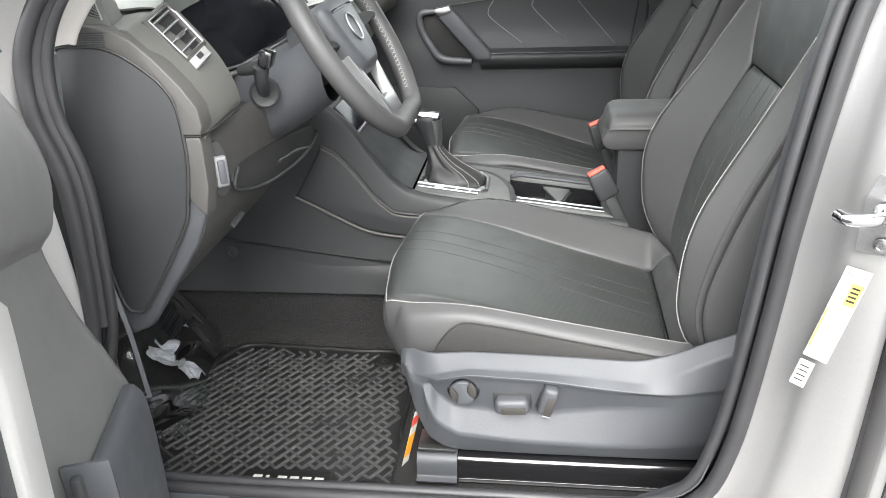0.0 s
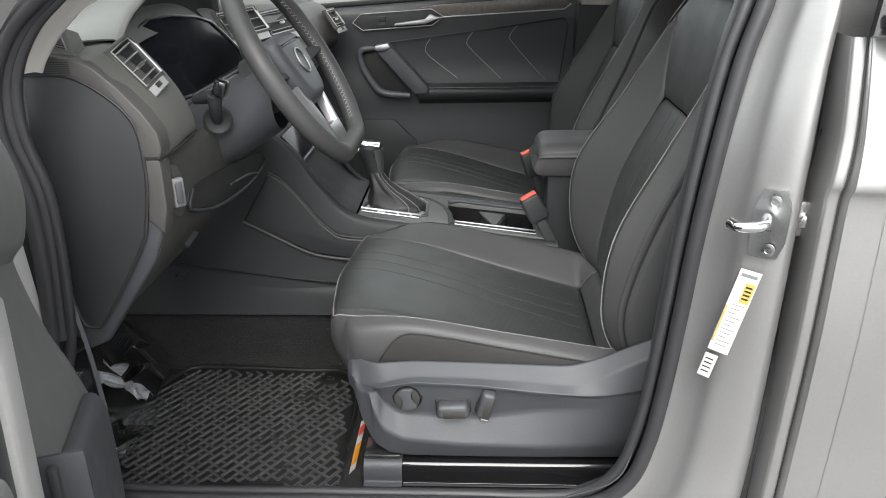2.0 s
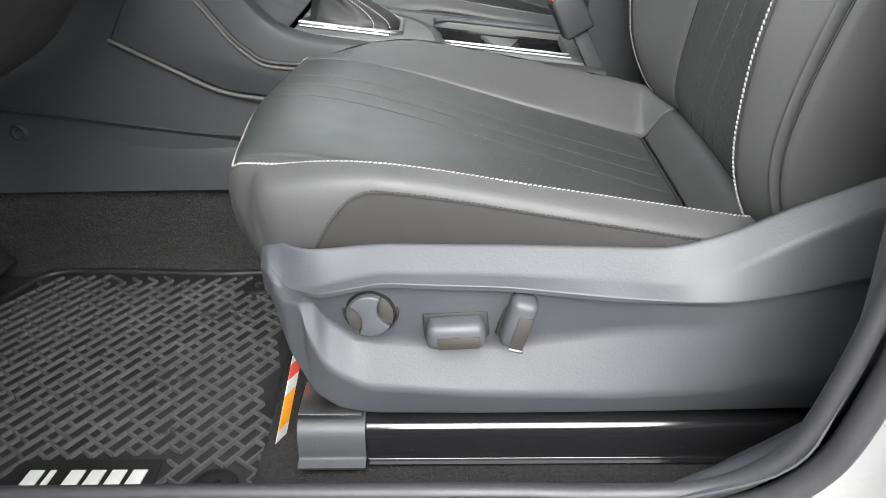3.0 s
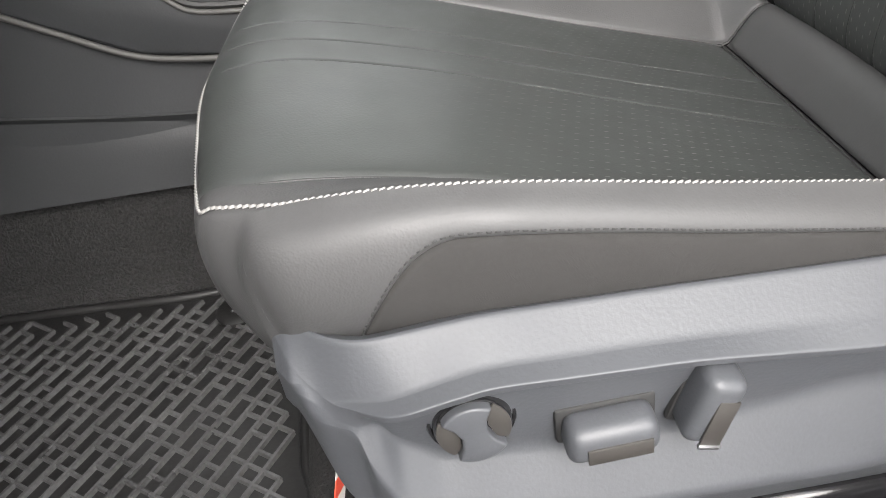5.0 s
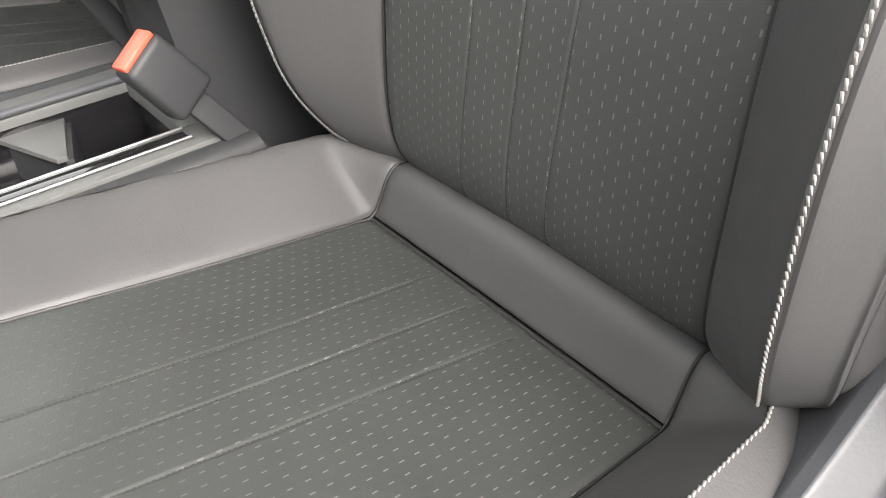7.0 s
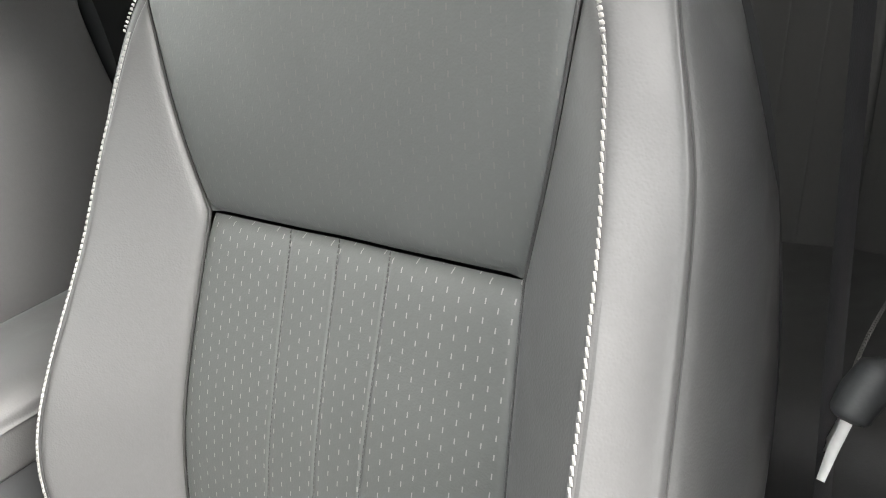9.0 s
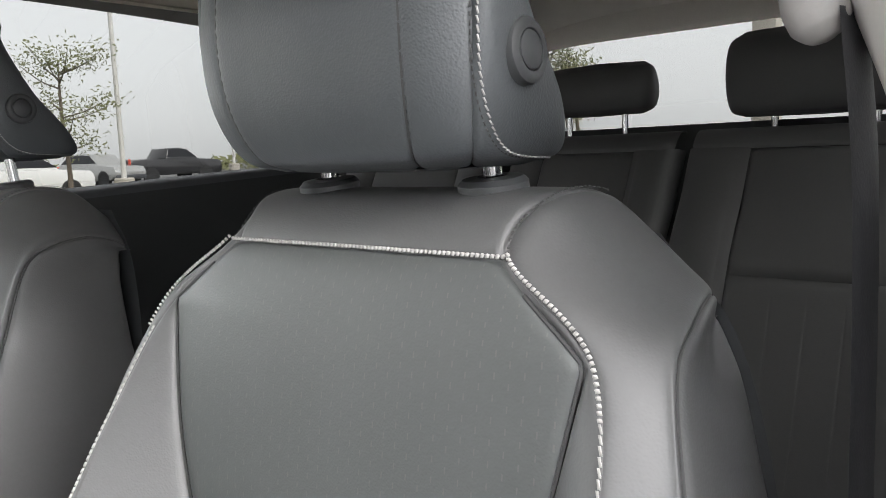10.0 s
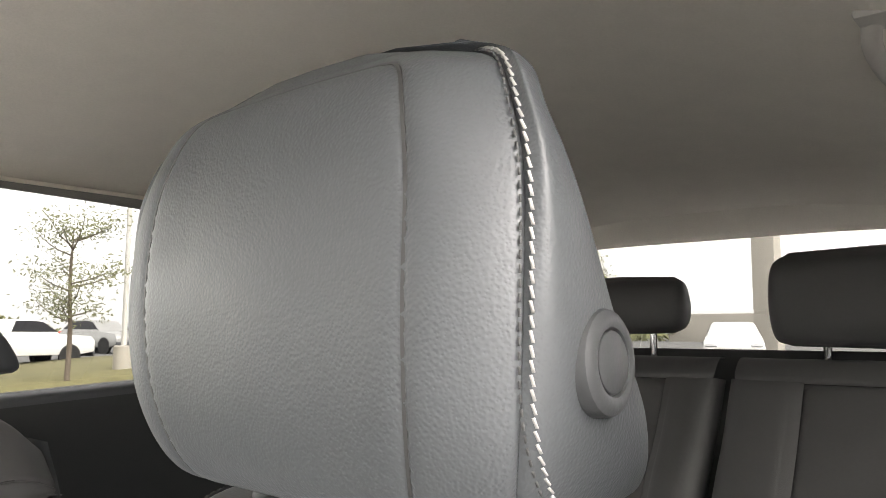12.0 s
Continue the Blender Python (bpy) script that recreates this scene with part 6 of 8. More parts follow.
# light switch in its oval plate
plate = [(0.015 * math.cos(a), 0.040 * math.sin(a)) for a in np.linspace(0, 2 * math.pi, 25)[:-1]]
switch = slab("light_switch_plate", plate, ((-0.188, -0.276, 0.895), (0.74, 0.67, 0), (0, 0, 1)), 0.004, INK, dash, bevel=0.001)
box("light_switch", (0.019, 0.010, 0.044), (-0.181, -0.2835, 0.894), material("satin_grey_switch", (0.15, 0.15, 0.155), 0.34, mottle=0.04), dash, "satin grey light switch", bevel=0.004, turn=(0, 0, 42), seg=3)
box("light_switch_face", (0.011, 0.010, 0.034), (-0.1793, -0.2850, 0.894), TRIM, dash, "dark switch face", bevel=0.003, turn=(0, 0, 42), seg=2)
# column shroud, stalk, bonnet lever
column = thing("steering_column", "black steering column shroud with stalk", "steering column", (-0.15, 0, 0.90))
sheet("shroud", [[(-0.24 + dxx, 0.075 * math.cos(a), 0.915 + 0.070 * math.sin(a) + dzz) for a in np.linspace(0, 2 * math.pi, 17)] for dxx, dzz in ((-0.02, -0.02), (0.06, 0.02), (0.12, 0.055), (0.15, 0.075))], 16, 32, TRIM, column, "grey-black column shroud")
lathe("stalk_collar", [(0.024, 0), (0.024, 0.004), (0.020, 0.007), (0.014, 0.004)], (-0.176, -0.092, 0.955), (0.3, -0.95, 0.1), PLASTIC, column)
tube("stalk", [(-0.176, -0.092, 0.957), (-0.170, -0.115, 0.964), (-0.163, -0.134, 0.985), (-0.158, -0.142, 1.006)], (0.008, 0.009, 0.010, 0.012), PLASTIC, column, "black indicator stalk", steps=14)
box("stalk_end", (0.020, 0.026, 0.026), (-0.147, -0.143, 1.017), GLOSS, column, bevel=0.005, turn=(0, 20, 0))
tube("stalk_arm", [(-0.158, -0.138, 1.004), (-0.176, -0.128, 1.000), (-0.200, -0.115, 0.994)], (0.011, 0.010, 0.008), PLASTIC, column, "black stalk root", sides=10)
SHELF = [(-0.205, 0.876), (-0.10, 0.868), (0.06, 0.847), (0.175, 0.826), (0.190, 0.812), (0.15, 0.800), (0.06, 0.797), (-0.06, 0.808), (-0.155, 0.826), (-0.225, 0.852)]
# the shelf's shade is painted as a flat black slab
slab("shelf_shade", [tuple(p) for p in curve(SHELF, 50, True)], ((-0.196, 0, 0), (0, 1, 0), (0, 0, 1)), 0.006, INK, dash, "black patch for the shade in the shelf under the column", bevel=0.002)
tube("shelf_lip", [(-0.190, p[0], p[1] - 0.003) for p in curve(SHELF[3:] + SHELF[:1], 40)], 0.0035, PLASTIC, dash, "black shelf lip", sides=10)
tube("shelf_lever", [(-0.172, -0.082, 0.842), (-0.168, -0.01, 0.835), (-0.168, 0.05, 0.822), (-0.172, 0.078, 0.814)], (0.002, 0.0034, 0.0034, 0.002), PLASTIC, dash, "black release lever", steps=14)
box("bonnet_lever", (0.010, 0.040, 0.008), (-0.205, -0.205, 0.790), PLASTIC, dash, "black bonnet release lever", bevel=0.003, turn=(10, 20, 0))

# ---- steering wheel ----
wheel = thing("steering_wheel", "black leather steering wheel with silver lower spoke", "steering wheel", (-0.057, 0, 1.033))
WT = radians(30)
WC, WU, WY, WN = Vector((-0.057, 0, 1.033)), Vector((-math.sin(WT), 0, math.cos(WT))), Vector((0, 1, 0)), Vector((math.cos(WT), 0, math.sin(WT)))


def on_wheel(a, r, lift=0.0):
    return WC + WU * (math.cos(a) * r) + WY * (math.sin(a) * r) + WN * lift


rim_pts = []
for a in np.linspace(0, 2 * math.pi, 73)[:-1]:
    r = 0.177
    flat = 0.163 / max(math.cos(a - math.pi), 0.01)
    rim_pts.append(on_wheel(a, min(r, flat) if abs(a - math.pi) < 0.55 else r))
tube("rim", rim_pts, 0.0165, LEATHER, wheel, "black leather wheel rim", closed=True, sides=16)
for sgn in (1, -1):
    arc = [on_wheel(sgn * a, 0.1605, 0.002) for a in np.linspace(0.55, 2.55, 90)]
    for sl in (1.3, -1.3):
        stitches("rim_stitching", arc, 0.0085, (0.0105, 0.0012, 0.0006), THREAD, wheel, -np.array([p - WC for p in arc]), slant=sl)
hub = [(-0.078, 0.030), (-0.058, 0.054), (0.058, 0.054), (0.078, 0.030), (0.064, -0.036), (0.038, -0.068), (-0.038, -0.068), (-0.064, -0.036)]
slab("airbag_cover", [tuple(p) for p in curve(hub, 40, True)], (WC - WN * 0.044, WY, WU), 0.052, TRIM, wheel, "grey-black airbag cover", bevel=0.020, seg=6)
lathe("emblem", [(0.0235, 0), (0.0235, 0.0015), (0.0225, 0.0022), (0.0200, 0.0006), (0.004, 0.0006)], WC + WN * 0.0078, WN, TRIM, wheel, "plain round emblem", sides=32)
tube("emblem_ring", [WC + WN * 0.0098 + WY * (0.0222 * math.cos(a)) + WU * (0.0222 * math.sin(a)) for a in np.linspace(0, 2 * math.pi, 37)[:-1]], 0.0015, SATIN, wheel, "satin emblem ring", closed=True, sides=8)
for y in (-1, 1):
    tube("side_spoke", [on_wheel(y * 1.60, 0.045, -0.028), on_wheel(y * 1.57, 0.10, -0.022), on_wheel(y * 1.55, 0.165, -0.004)], (0.026, 0.020, 0.014), PLASTIC, wheel, flat=0.45, steps=10)
    box("spoke_button", (0.008, 0.050, 0.034), on_wheel(y * 1.58, 0.108, -0.014), PLASTIC, wheel, "gloss black spoke button pad", bevel=0.003, turn=(0, -30, 0))
slab("lower_spoke", [(-0.066, -0.030), (-0.034, -0.152), (0.034, -0.152), (0.066, -0.030), (0.052, -0.030), (0.028, -0.115), (-0.028, -0.115), (-0.052, -0.030)], (WC - WN * 0.022, WY, WU), 0.018, SATIN, wheel, "satin silver lower spoke", bevel=0.004)
lathe("boss", [(0.052, -0.085), (0.052, -0.025), (0.042, -0.018)], WC, WN, PLASTIC, wheel)

# ---- centre console ----
console = thing("centre_console", "black centre console with satin shifter surround and cup holders", "centre console", (0.1, 0.365, 0.45))
EDGE = [(-0.56, 0.80), (-0.25, 0.86), (-0.155, 0.825), (-0.095, 0.745), (-0.050, 0.690), (0.000, 0.662), (0.10, 0.645), (0.25, 0.625), (0.42, 0.603)]
side = []
for x, z in EDGE:
    low = 0.462
    side.append([(x, 0.195, low), (x, 0.213, low + (z - low) * 0.3), (x, 0.226, low + (z - low) * 0.65), (x, 0.236, z - 0.018), (x, 0.242, z - 0.004), (x, 0.252, z + 0.001), (x, 0.262, z - 0.002)])
for nm, flip in (("side_wall", 1), ("far_side_wall", -1)):
    net = side if flip == 1 else [[(x, 0.73 - y, z) for x, y, z in r] for r in side]
    sheet(nm, net, 60, 26, PLASTIC, console, "black console side", thick=0.003)
sheet("lower_cover", [[(x, 0.188, 0.455), (x, 0.199, 0.50), (x, 0.208, 0.49 + h), (x, 0.203, 0.502 + h)] for x, h in ((-0.60, 0.09), (-0.45, 0.075), (-0.30, 0.055), (-0.12, 0.03), (0.10, 0.015), (0.40, 0.01))], 30, 12, PLASTIC, console, "black lower console cover", thick=0.003)
lathe("clip", [(0.013, 0), (0.013, 0.003), (0.009, 0.005), (0.006, 0.002)], (-0.411, 0.208, 0.540), (0, -1, 0), PLASTIC, console, "round plastic clip", sides=20)
PAN = [(-0.195, 0.768), (-0.165, 0.750), (-0.133, 0.715), (-0.094, 0.664), (-0.072, 0.643), (-0.045, 0.627), (0.027, 0.621), (0.05, 0.620), (0.05, 0.577), (-0.023, 0.579), (-0.109, 0.592), (-0.18, 0.626), (-0.257, 0.666)]
slab("knee_pad", PAN, ((0, 0.193, 0), (1, 0, 0), (0, 0.05, 1)), 0.012, PLASTIC, console, "black side pad with painted edge highlights", bevel=0.005, seg=3)
tube("pad_gap", [(x, 0.216 + 0.05 * (z - 0.65), z + 0.005) for x, z in curve(PAN[:8], 40)], 0.0035, INK, console, "dark joint over the side pad", sides=6)
# light caught by the pad's bevels, drawn as paler tubes
tube("pad_highlight", [(x, 0.2125 + 0.05 * (z - 0.65), z - 0.0005) for x, z in curve(PAN[:8], 40)], 0.0028, BAND, console, "pale highlight along the pad's upper bevel", sides=8)
tube("pad_lower_highlight", [(x, 0.2115 + 0.05 * (z - 0.65), z) for x, z in curve(PAN[8:], 30)], 0.0034, BAND, console, "pale highlight along the pad's lower edge", sides=8)
tube("side_joint", [(-0.56, 0.2145, 0.585), (-0.40, 0.2130, 0.563), (-0.25, 0.2125, 0.541), (-0.10, 0.2110, 0.520), (0.10, 0.210, 0.508)], 0.002, INK, console, "dark joint of the lower cover", steps=30, sides=6)
# centre stack rising to the dashboard
sheet("stack_panel", [[(-0.24, y, 0.90), (-0.19, y, 0.84), (-0.115, y, 0.745), (-0.065, y, 0.690), (-0.02, y, 0.668)] for y in (0.25, 0.365, 0.48)], 6, 24, PLASTIC, console, "black centre stack", thick=0.004)
climate = slab("climate_panel", [(-0.095, 0.0), (0.095, 0.0), (0.105, 0.065), (-0.105, 0.065)], ((-0.135, 0.365, 0.785), (0, 1, 0), (-0.62, 0, 0.78)), 0.010, SCREEN, console, "dark gloss climate panel", bevel=0.003)
box("climate_chrome", (0.006, 0.19, 0.006), (-0.128, 0.365, 0.785), SATIN, climate, bevel=0.002)
# sloping top deck with a real recess for the cups
def deck_z(x):
    return 0.662 - 0.13 * (x + 0.014)


DECK = ((0, 0, deck_z(0)), (1, 0, -0.13), (0, 1, 0))


def on_deck(x, y, lift=0.0):
    return (x + 0.13 * lift, y, deck_z(x) + lift)


for nm, outline in (("deck_front", [(-0.020, 0.262), (0.192, 0.262), (0.196, 0.300), (0.174, 0.352), (0.174, 0.425), (0.190, 0.468), (-0.020, 0.468)]), ("deck_near", [(0.192, 0.262), (0.395, 0.262), (0.395, 0.300), (0.196, 0.300)]),
                    ("deck_far", [(0.174, 0.425), (0.395, 0.425), (0.395, 0.468), (0.190, 0.468)]), ("deck_rear", [(0.373, 0.300), (0.395, 0.300), (0.395, 0.425), (0.373, 0.425)])):
    slab(nm, outline, ((0, 0, deck_z(0) - 0.014), (1, 0, -0.13), (0, 1, 0)), 0.014, DECKGREY, console, "satin grey console deck, paled by windscreen light" if nm == "deck_front" else "", bevel=0.002)
box("cup_floor", (0.21, 0.13, 0.006), (0.277, 0.362, 0.562), GLOSS, console, bevel=0.001, turn=(0, 7.4, 0))
for sx, sy, cx, cy in ((0.21, 0.004, 0.277, 0.298), (0.21, 0.004, 0.277, 0.427), (0.004, 0.13, 0.172, 0.362), (0.004, 0.13, 0.375, 0.362)):
    box("cup_wall", (sx, sy, 0.062), (cx, cy, deck_z(cx) - 0.040), GLOSS, console, bevel=0.001, turn=(0, 7.4, 0))
# one pale wedge in two colours: black for its shaded sides, grey lit top
slab("cup_divider", [(0.250, 0.424), (0.279, 0.350), (0.286, 0.350), (0.308, 0.424)], ((0, 0, deck_z(0) - 0.064), (1, 0, -0.13), (0, 1, 0)), 0.044, PLASTIC, console, "wedge between the cups, its shaded sides painted black", bevel=0.001)
slab("divider_top", [(0.249, 0.425), (0.278, 0.349), (0.287, 0.349), (0.309, 0.425)], ((0, 0, deck_z(0) - 0.020), (1, 0, -0.13), (0, 1, 0)), 0.005, DECKGREY, console, "lit satin grey top of the wedge", bevel=0.001)
tube("far_rail", [on_deck(0.176, 0.418, 0.002), on_deck(0.20, 0.430, 0.003), on_deck(0.38, 0.430, 0.003)], 0.0045, TRIM, console, "grey rail along the cup recess", sides=8)
tube("deck_groove", [on_deck(0.030, 0.440, 0.001), on_deck(0.120, 0.432, 0.001), on_deck(0.160, 0.395, 0.001), on_deck(0.180, 0.345, 0.001), on_deck(0.188, 0.276, 0.001)], (0.002, 0.004, 0.005, 0.006, 0.006), PLASTIC, console, "dark curved groove in the deck", steps=24, sides=8, flat=0.35)
slab("gloss_strip", [(0.205, 0.277), (0.372, 0.277), (0.372, 0.292), (0.199, 0.292)], DECK, 0.002, GLOSS, console, "gloss black strip beside the cups", bevel=0.0005)
for yy in (0.2745, 0.2945):
    tube("deck_line", [on_deck(0.195, yy, 0.002), on_deck(0.374, yy, 0.002)], 0.0014, SATIN, console, "thin satin line", sides=8)
# shifter
shifter = thing("gear_selector", "silver and black gear selector with a pleated boot", "gear selector", (0.05, 0.355, 0.655))
FRAME = [(-0.014, 0.304), (0.118, 0.300), (0.130, 0.310), (0.128, 0.385), (0.112, 0.412), (0.020, 0.414), (0.002, 0.395)]
tube("surround", [on_deck(x, y, 0.003) for x, y in FRAME], 0.0034, SATIN, shifter, "satin silver surround", closed=True)
slab("gate_strip", [(-0.010, 0.287), (0.112, 0.285), (0.116, 0.300), (-0.012, 0.303)], DECK, 0.003, TRIM, shifter, "grey strip with position marks", bevel=0.0006)
tube("gate_line", [on_deck(-0.012, 0.286, 0.003), on_deck(0.114, 0.284, 0.003)], 0.0013, SATIN, shifter, "thin satin line", sides=6)
slab("position_mark", [(0.022, 0.288), (0.040, 0.288), (0.041, 0.299), (0.023, 0.299)], ((0, 0, deck_z(0) + 0.0032), (1, 0, -0.13), (0, 1, 0)), 0.0010, WHITE, shifter, "pale position mark", bevel=0)
for x in (0.066, 0.094):
    slab("position_mark", [(x, 0.290), (x + 0.005, 0.290), (x + 0.005, 0.297), (x, 0.297)], ((0, 0, deck_z(0) + 0.0032), (1, 0, -0.13), (0, 1, 0)), 0.0010, WHITE, shifter, bevel=0)
slab("gate_plate", [(-0.008, 0.306), (0.126, 0.304), (0.124, 0.408), (0.004, 0.406)], DECK, 0.002, GLOSS, shifter, bevel=0.0005)
rings = []
for lift, rx, ry, cx, cy, w, sq in ((0.002, 0.066, 0.049, 0.058, 0.358, 0.0, 0.35), (0.012, 0.062, 0.046, 0.058, 0.359, 0.05, 0.30), (0.024, 0.050, 0.038, 0.050, 0.361, 0.09, 0.2), (0.036, 0.033, 0.030, 0.034, 0.364, 0.12, 0.1), (0.054, 0.022, 0.022, 0.020, 0.367, 0.10, 0.0), (0.072, 0.017, 0.018, 0.011, 0.369, 0.04, 0.0)):
    ring = []
    for a in np.linspace(0, 2 * math.pi, 65):
        k = 1 + w * math.cos(6 * a + 0.6) + sq * (1 / max(abs(math.cos(a)), abs(math.sin(a))) - 1)
        ring.append((cx + rx * math.cos(a) * k, cy + ry * math.sin(a) * k, deck_z(cx) + lift - 0.13 * rx * math.cos(a) * (1 if lift < 0.03 else 0)))
    rings.append(ring)
sheet("boot", rings, 30, 128, RUBBER, shifter, "pleated black leather boot")
for j in (2, 57, 6, 53):
    line = np.array([rg[j] for rg in rings])
    line[:, 2] += 0.001
    stitches("boot_stitching", curve(line, 50), 0.0046, (0.0036, 0.0014, 0.0009), THREAD, shifter, (0.6, -0.3 if j > 30 else 0.3, 0.7))
knob_rings = []
for z, rx, ry, cx in ((0.724, 0.015, 0.016, 0.012), (0.738, 0.019, 0.018, 0.010), (0.755, 0.023, 0.020, 0.006), (0.772, 0.027, 0.023, 0.002), (0.786, 0.029, 0.025, 0.000), (0.793, 0.027, 0.022, 0.0)):
    knob_rings.append([(cx + rx * math.cos(a), 0.370 + ry * math.sin(a), z) for a in np.linspace(0, 2 * math.pi, 25)])
sheet("knob", knob_rings, 20, 40, PLASTIC, shifter, "black gear knob")
sheet("knob_side", [[(cx + rx * 1.04 * math.cos(a), 0.370 + ry * 1.04 * math.sin(a), z) for a in np.linspace(5.2, 6.5, 6)] for z, rx, ry, cx in ((0.726, 0.016, 0.017, 0.012), (0.745, 0.0215, 0.019, 0.009), (0.765, 0.026, 0.022, 0.004), (0.786, 0.030, 0.025, 0.0))], 12, 12, SATIN, shifter, "satin silver knob flank", thick=0.001)
box("knob_top", (0.054, 0.046, 0.008), (0.002, 0.370, 0.796), CHROME, shifter, "chrome knob cap", bevel=0.004, turn=(0, 5, 0), seg=3)
box("knob_button", (0.012, 0.030, 0.010), (-0.024, 0.366, 0.786), CHROME, shifter, "chrome release button", bevel=0.003)
# armrest between the seats
armrest = thing("centre_armrest_box", "black leatherette centre armrest box with white stitching", "armrest box", (0.50, 0.365, 0.66))
ar = []
for x, k in ((0.366, 0.55), (0.374, 0.85), (0.395, 1.0), (0.48, 1.0), (0.60, 1.0), (0.66, 0.95)):
    h = 0.038 * k
    w = 0.078 * (0.86 + 0.14 * k)
    zc = 0.772
    loop = [(0, h), (w * 0.7, h * 0.97), (w * 0.96, h * 0.62), (w, h * 0.25), (w * 0.97, -h * 0.6), (w * 0.8, -h), (0, -h)]
    loop = loop + [(-a, b) for a, b in loop[-2:0:-1]]
    ar.append([(x + (0.012 if b > 0 else 0), 0.372 + a, zc + b) for a, b in loop] + [(x + 0.012, 0.372, zc + loop[0][1])])
n_ar = len(ar[0]) - 1
panel("pad_top", ar, 0, 5, 0, 3, 34, 22, LEATHER, armrest, "r", 0.003, 0.005)
panel("pad_top_near", ar, 0, 5, n_ar - 3, n_ar, 34, 22, LEATHER, armrest, "l", 0.003, 0.005)
panel("pad_side", ar, 0, 5, 3, n_ar - 3, 34, 40, LEATHER, armrest, "lr", 0.003, 0.005)
r = patch(ar, [0], np.linspace(0, n_ar, 41)[:-1])[0]
mesh_of("pad_front", np.concatenate([r, (r.mean(0) - [0.006, 0, 0])[None]]), [(i, (i + 1) % 40, 40) for i in range(40)], LEATHER, armrest)
e = patch(ar, np.linspace(0, 5, 60), [n_ar - 3])[:, 0]
stitches("white_armrest_stitching", e, 0.005, (0.004, 0.003, 0.0012), THREAD, armrest, (0, -0.7, 0.7))
sheet("post", [[(x, 0.372 + s * w, z) for s in (-1, -0.5, 0.5, 1)] for x, z, w in ((0.40, 0.745, 0.055), (0.405, 0.70, 0.055), (0.40, 0.62, 0.06), (0.39, 0.50, 0.065))], 10, 8, PLASTIC, armrest, "black console post")
for s in (-1, 1):
    sheet("post_side", [[(x, 0.372 + s * 0.062, z) for x in (0.40, 0.55, 0.80)] for z in (0.745, 0.62, 0.45)], 4, 6, PLASTIC, armrest)


# belt buckles beside the seats
def buckle(x, y, z, lean, label):
    b = thing("belt_buckle", label, "belt buckle", (x, y, z - 0.12), group="belt buckles")
    ax = Vector((-math.sin(lean), 0, math.cos(lean)))
    m = Matrix.Translation((x, y, z)) @ Matrix.Rotation(-lean, 4, "Y") @ Matrix.Rotation(radians(12), 4, "Z")
    bm = box_bm((0.044, 0.028, 0.060), (0, 0, -0.030), 0.006, seg=3, taper=(0.94, 0.94))
    bm.transform(m)
    part("housing", bm, PLASTIC, b, "black plastic buckle housing")
    bm = box_bm((0.036, 0.018, 0.006), (0.0, 0, 0.0012), 0.002)
    bm.transform(m)
    part("release_button", bm, RED, b, "red release button")
    bm = box_bm((0.022, 0.009, 0.16), (0, 0, -0.14), 0.003)
    bm.transform(m)
    part("stalk", bm, PLASTIC, b, "black buckle stalk")
    return b


buckle(0.354, 0.258, 0.706, radians(27), "black belt buckle with red button beside the driver's seat")
buckle(0.365, 0.475, 0.745, radians(20), "black belt buckle with red button beside the passenger seat")


# ---- footwell: mat, pedals, rail ----
MAT = [(0.010, -0.300), (0.004, -0.10), (-0.002, 0.05), (-0.045, 0.150), (-0.15, 0.158), (-0.30, 0.168), (-0.395, 0.166), (-0.430, 0.120), (-0.455, 0.06), (-0.50, 0.02), (-0.545, 0.00), (-0.580, -0.05), (-0.585, -0.14), (-0.50, -0.165), (-0.43, -0.20), (-0.415, -0.25), (-0.42, -0.300)]
mat_thing = thing("floor_mat", "black rubber all-weather mat with a raised lattice and dust", "floor mat", (-0.25, -0.07, 0.326))
outline = [tuple(p) for p in curve(MAT, 90, True)]
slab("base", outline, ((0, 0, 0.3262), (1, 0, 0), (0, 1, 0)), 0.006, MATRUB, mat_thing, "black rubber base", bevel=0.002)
tube("rim", [(x * 0.985 - 0.003, y * 0.985, 0.333) for x, y in outline], 0.0058, MATRUB, mat_thing, "raised black rim", closed=True, sides=8)


def inside(p, poly):
    c = False
    j = len(poly) - 1
    for i in range(len(poly)):
        if (poly[i][1] > p[1]) != (poly[j][1] > p[1]) and p[0] < (poly[j][0] - poly[i][0]) * (p[1] - poly[i][1]) / (poly[j][1] - poly[i][1]) + poly[i][0]:
            c = not c
        j = i
    return c


def rib(verts, faces, a, b, w, z, h):
    d = Vector((b[0] - a[0], b[1] - a[1], 0)).normalized()
    s = Vector((-d.y, d.x, 0))
    o = len(verts)
    for p in (a, b):
        for q, hh in ((-1, 0), (-0.55, h), (0.55, h), (1, 0)):
            verts.append((p[0] + s.x * w / 2 * q, p[1] + s.y * w / 2 * q, z + hh))
    faces += [(o, o + 4, o + 5, o + 1), (o + 1, o + 5, o + 6, o + 2), (o + 2, o + 6, o + 7, o + 3), (o, o + 1, o + 2, o + 3), (o + 4, o + 7, o + 6, o + 5)]


shrunk = [((x + 0.27) * 0.955 - 0.27, (y + 0.06) * 0.94 - 0.06) for x, y in outline]
PLATE = [(-0.260, -0.300), (-0.095, -0.300), (-0.100, -0.228), (-0.250, -0.228)]
verts, faces = [], []
U, V = Vector((0.545, 0.838)), Vector((-0.80, 0.60))
pitch_a, pitch_b = 0.0185, 0.030
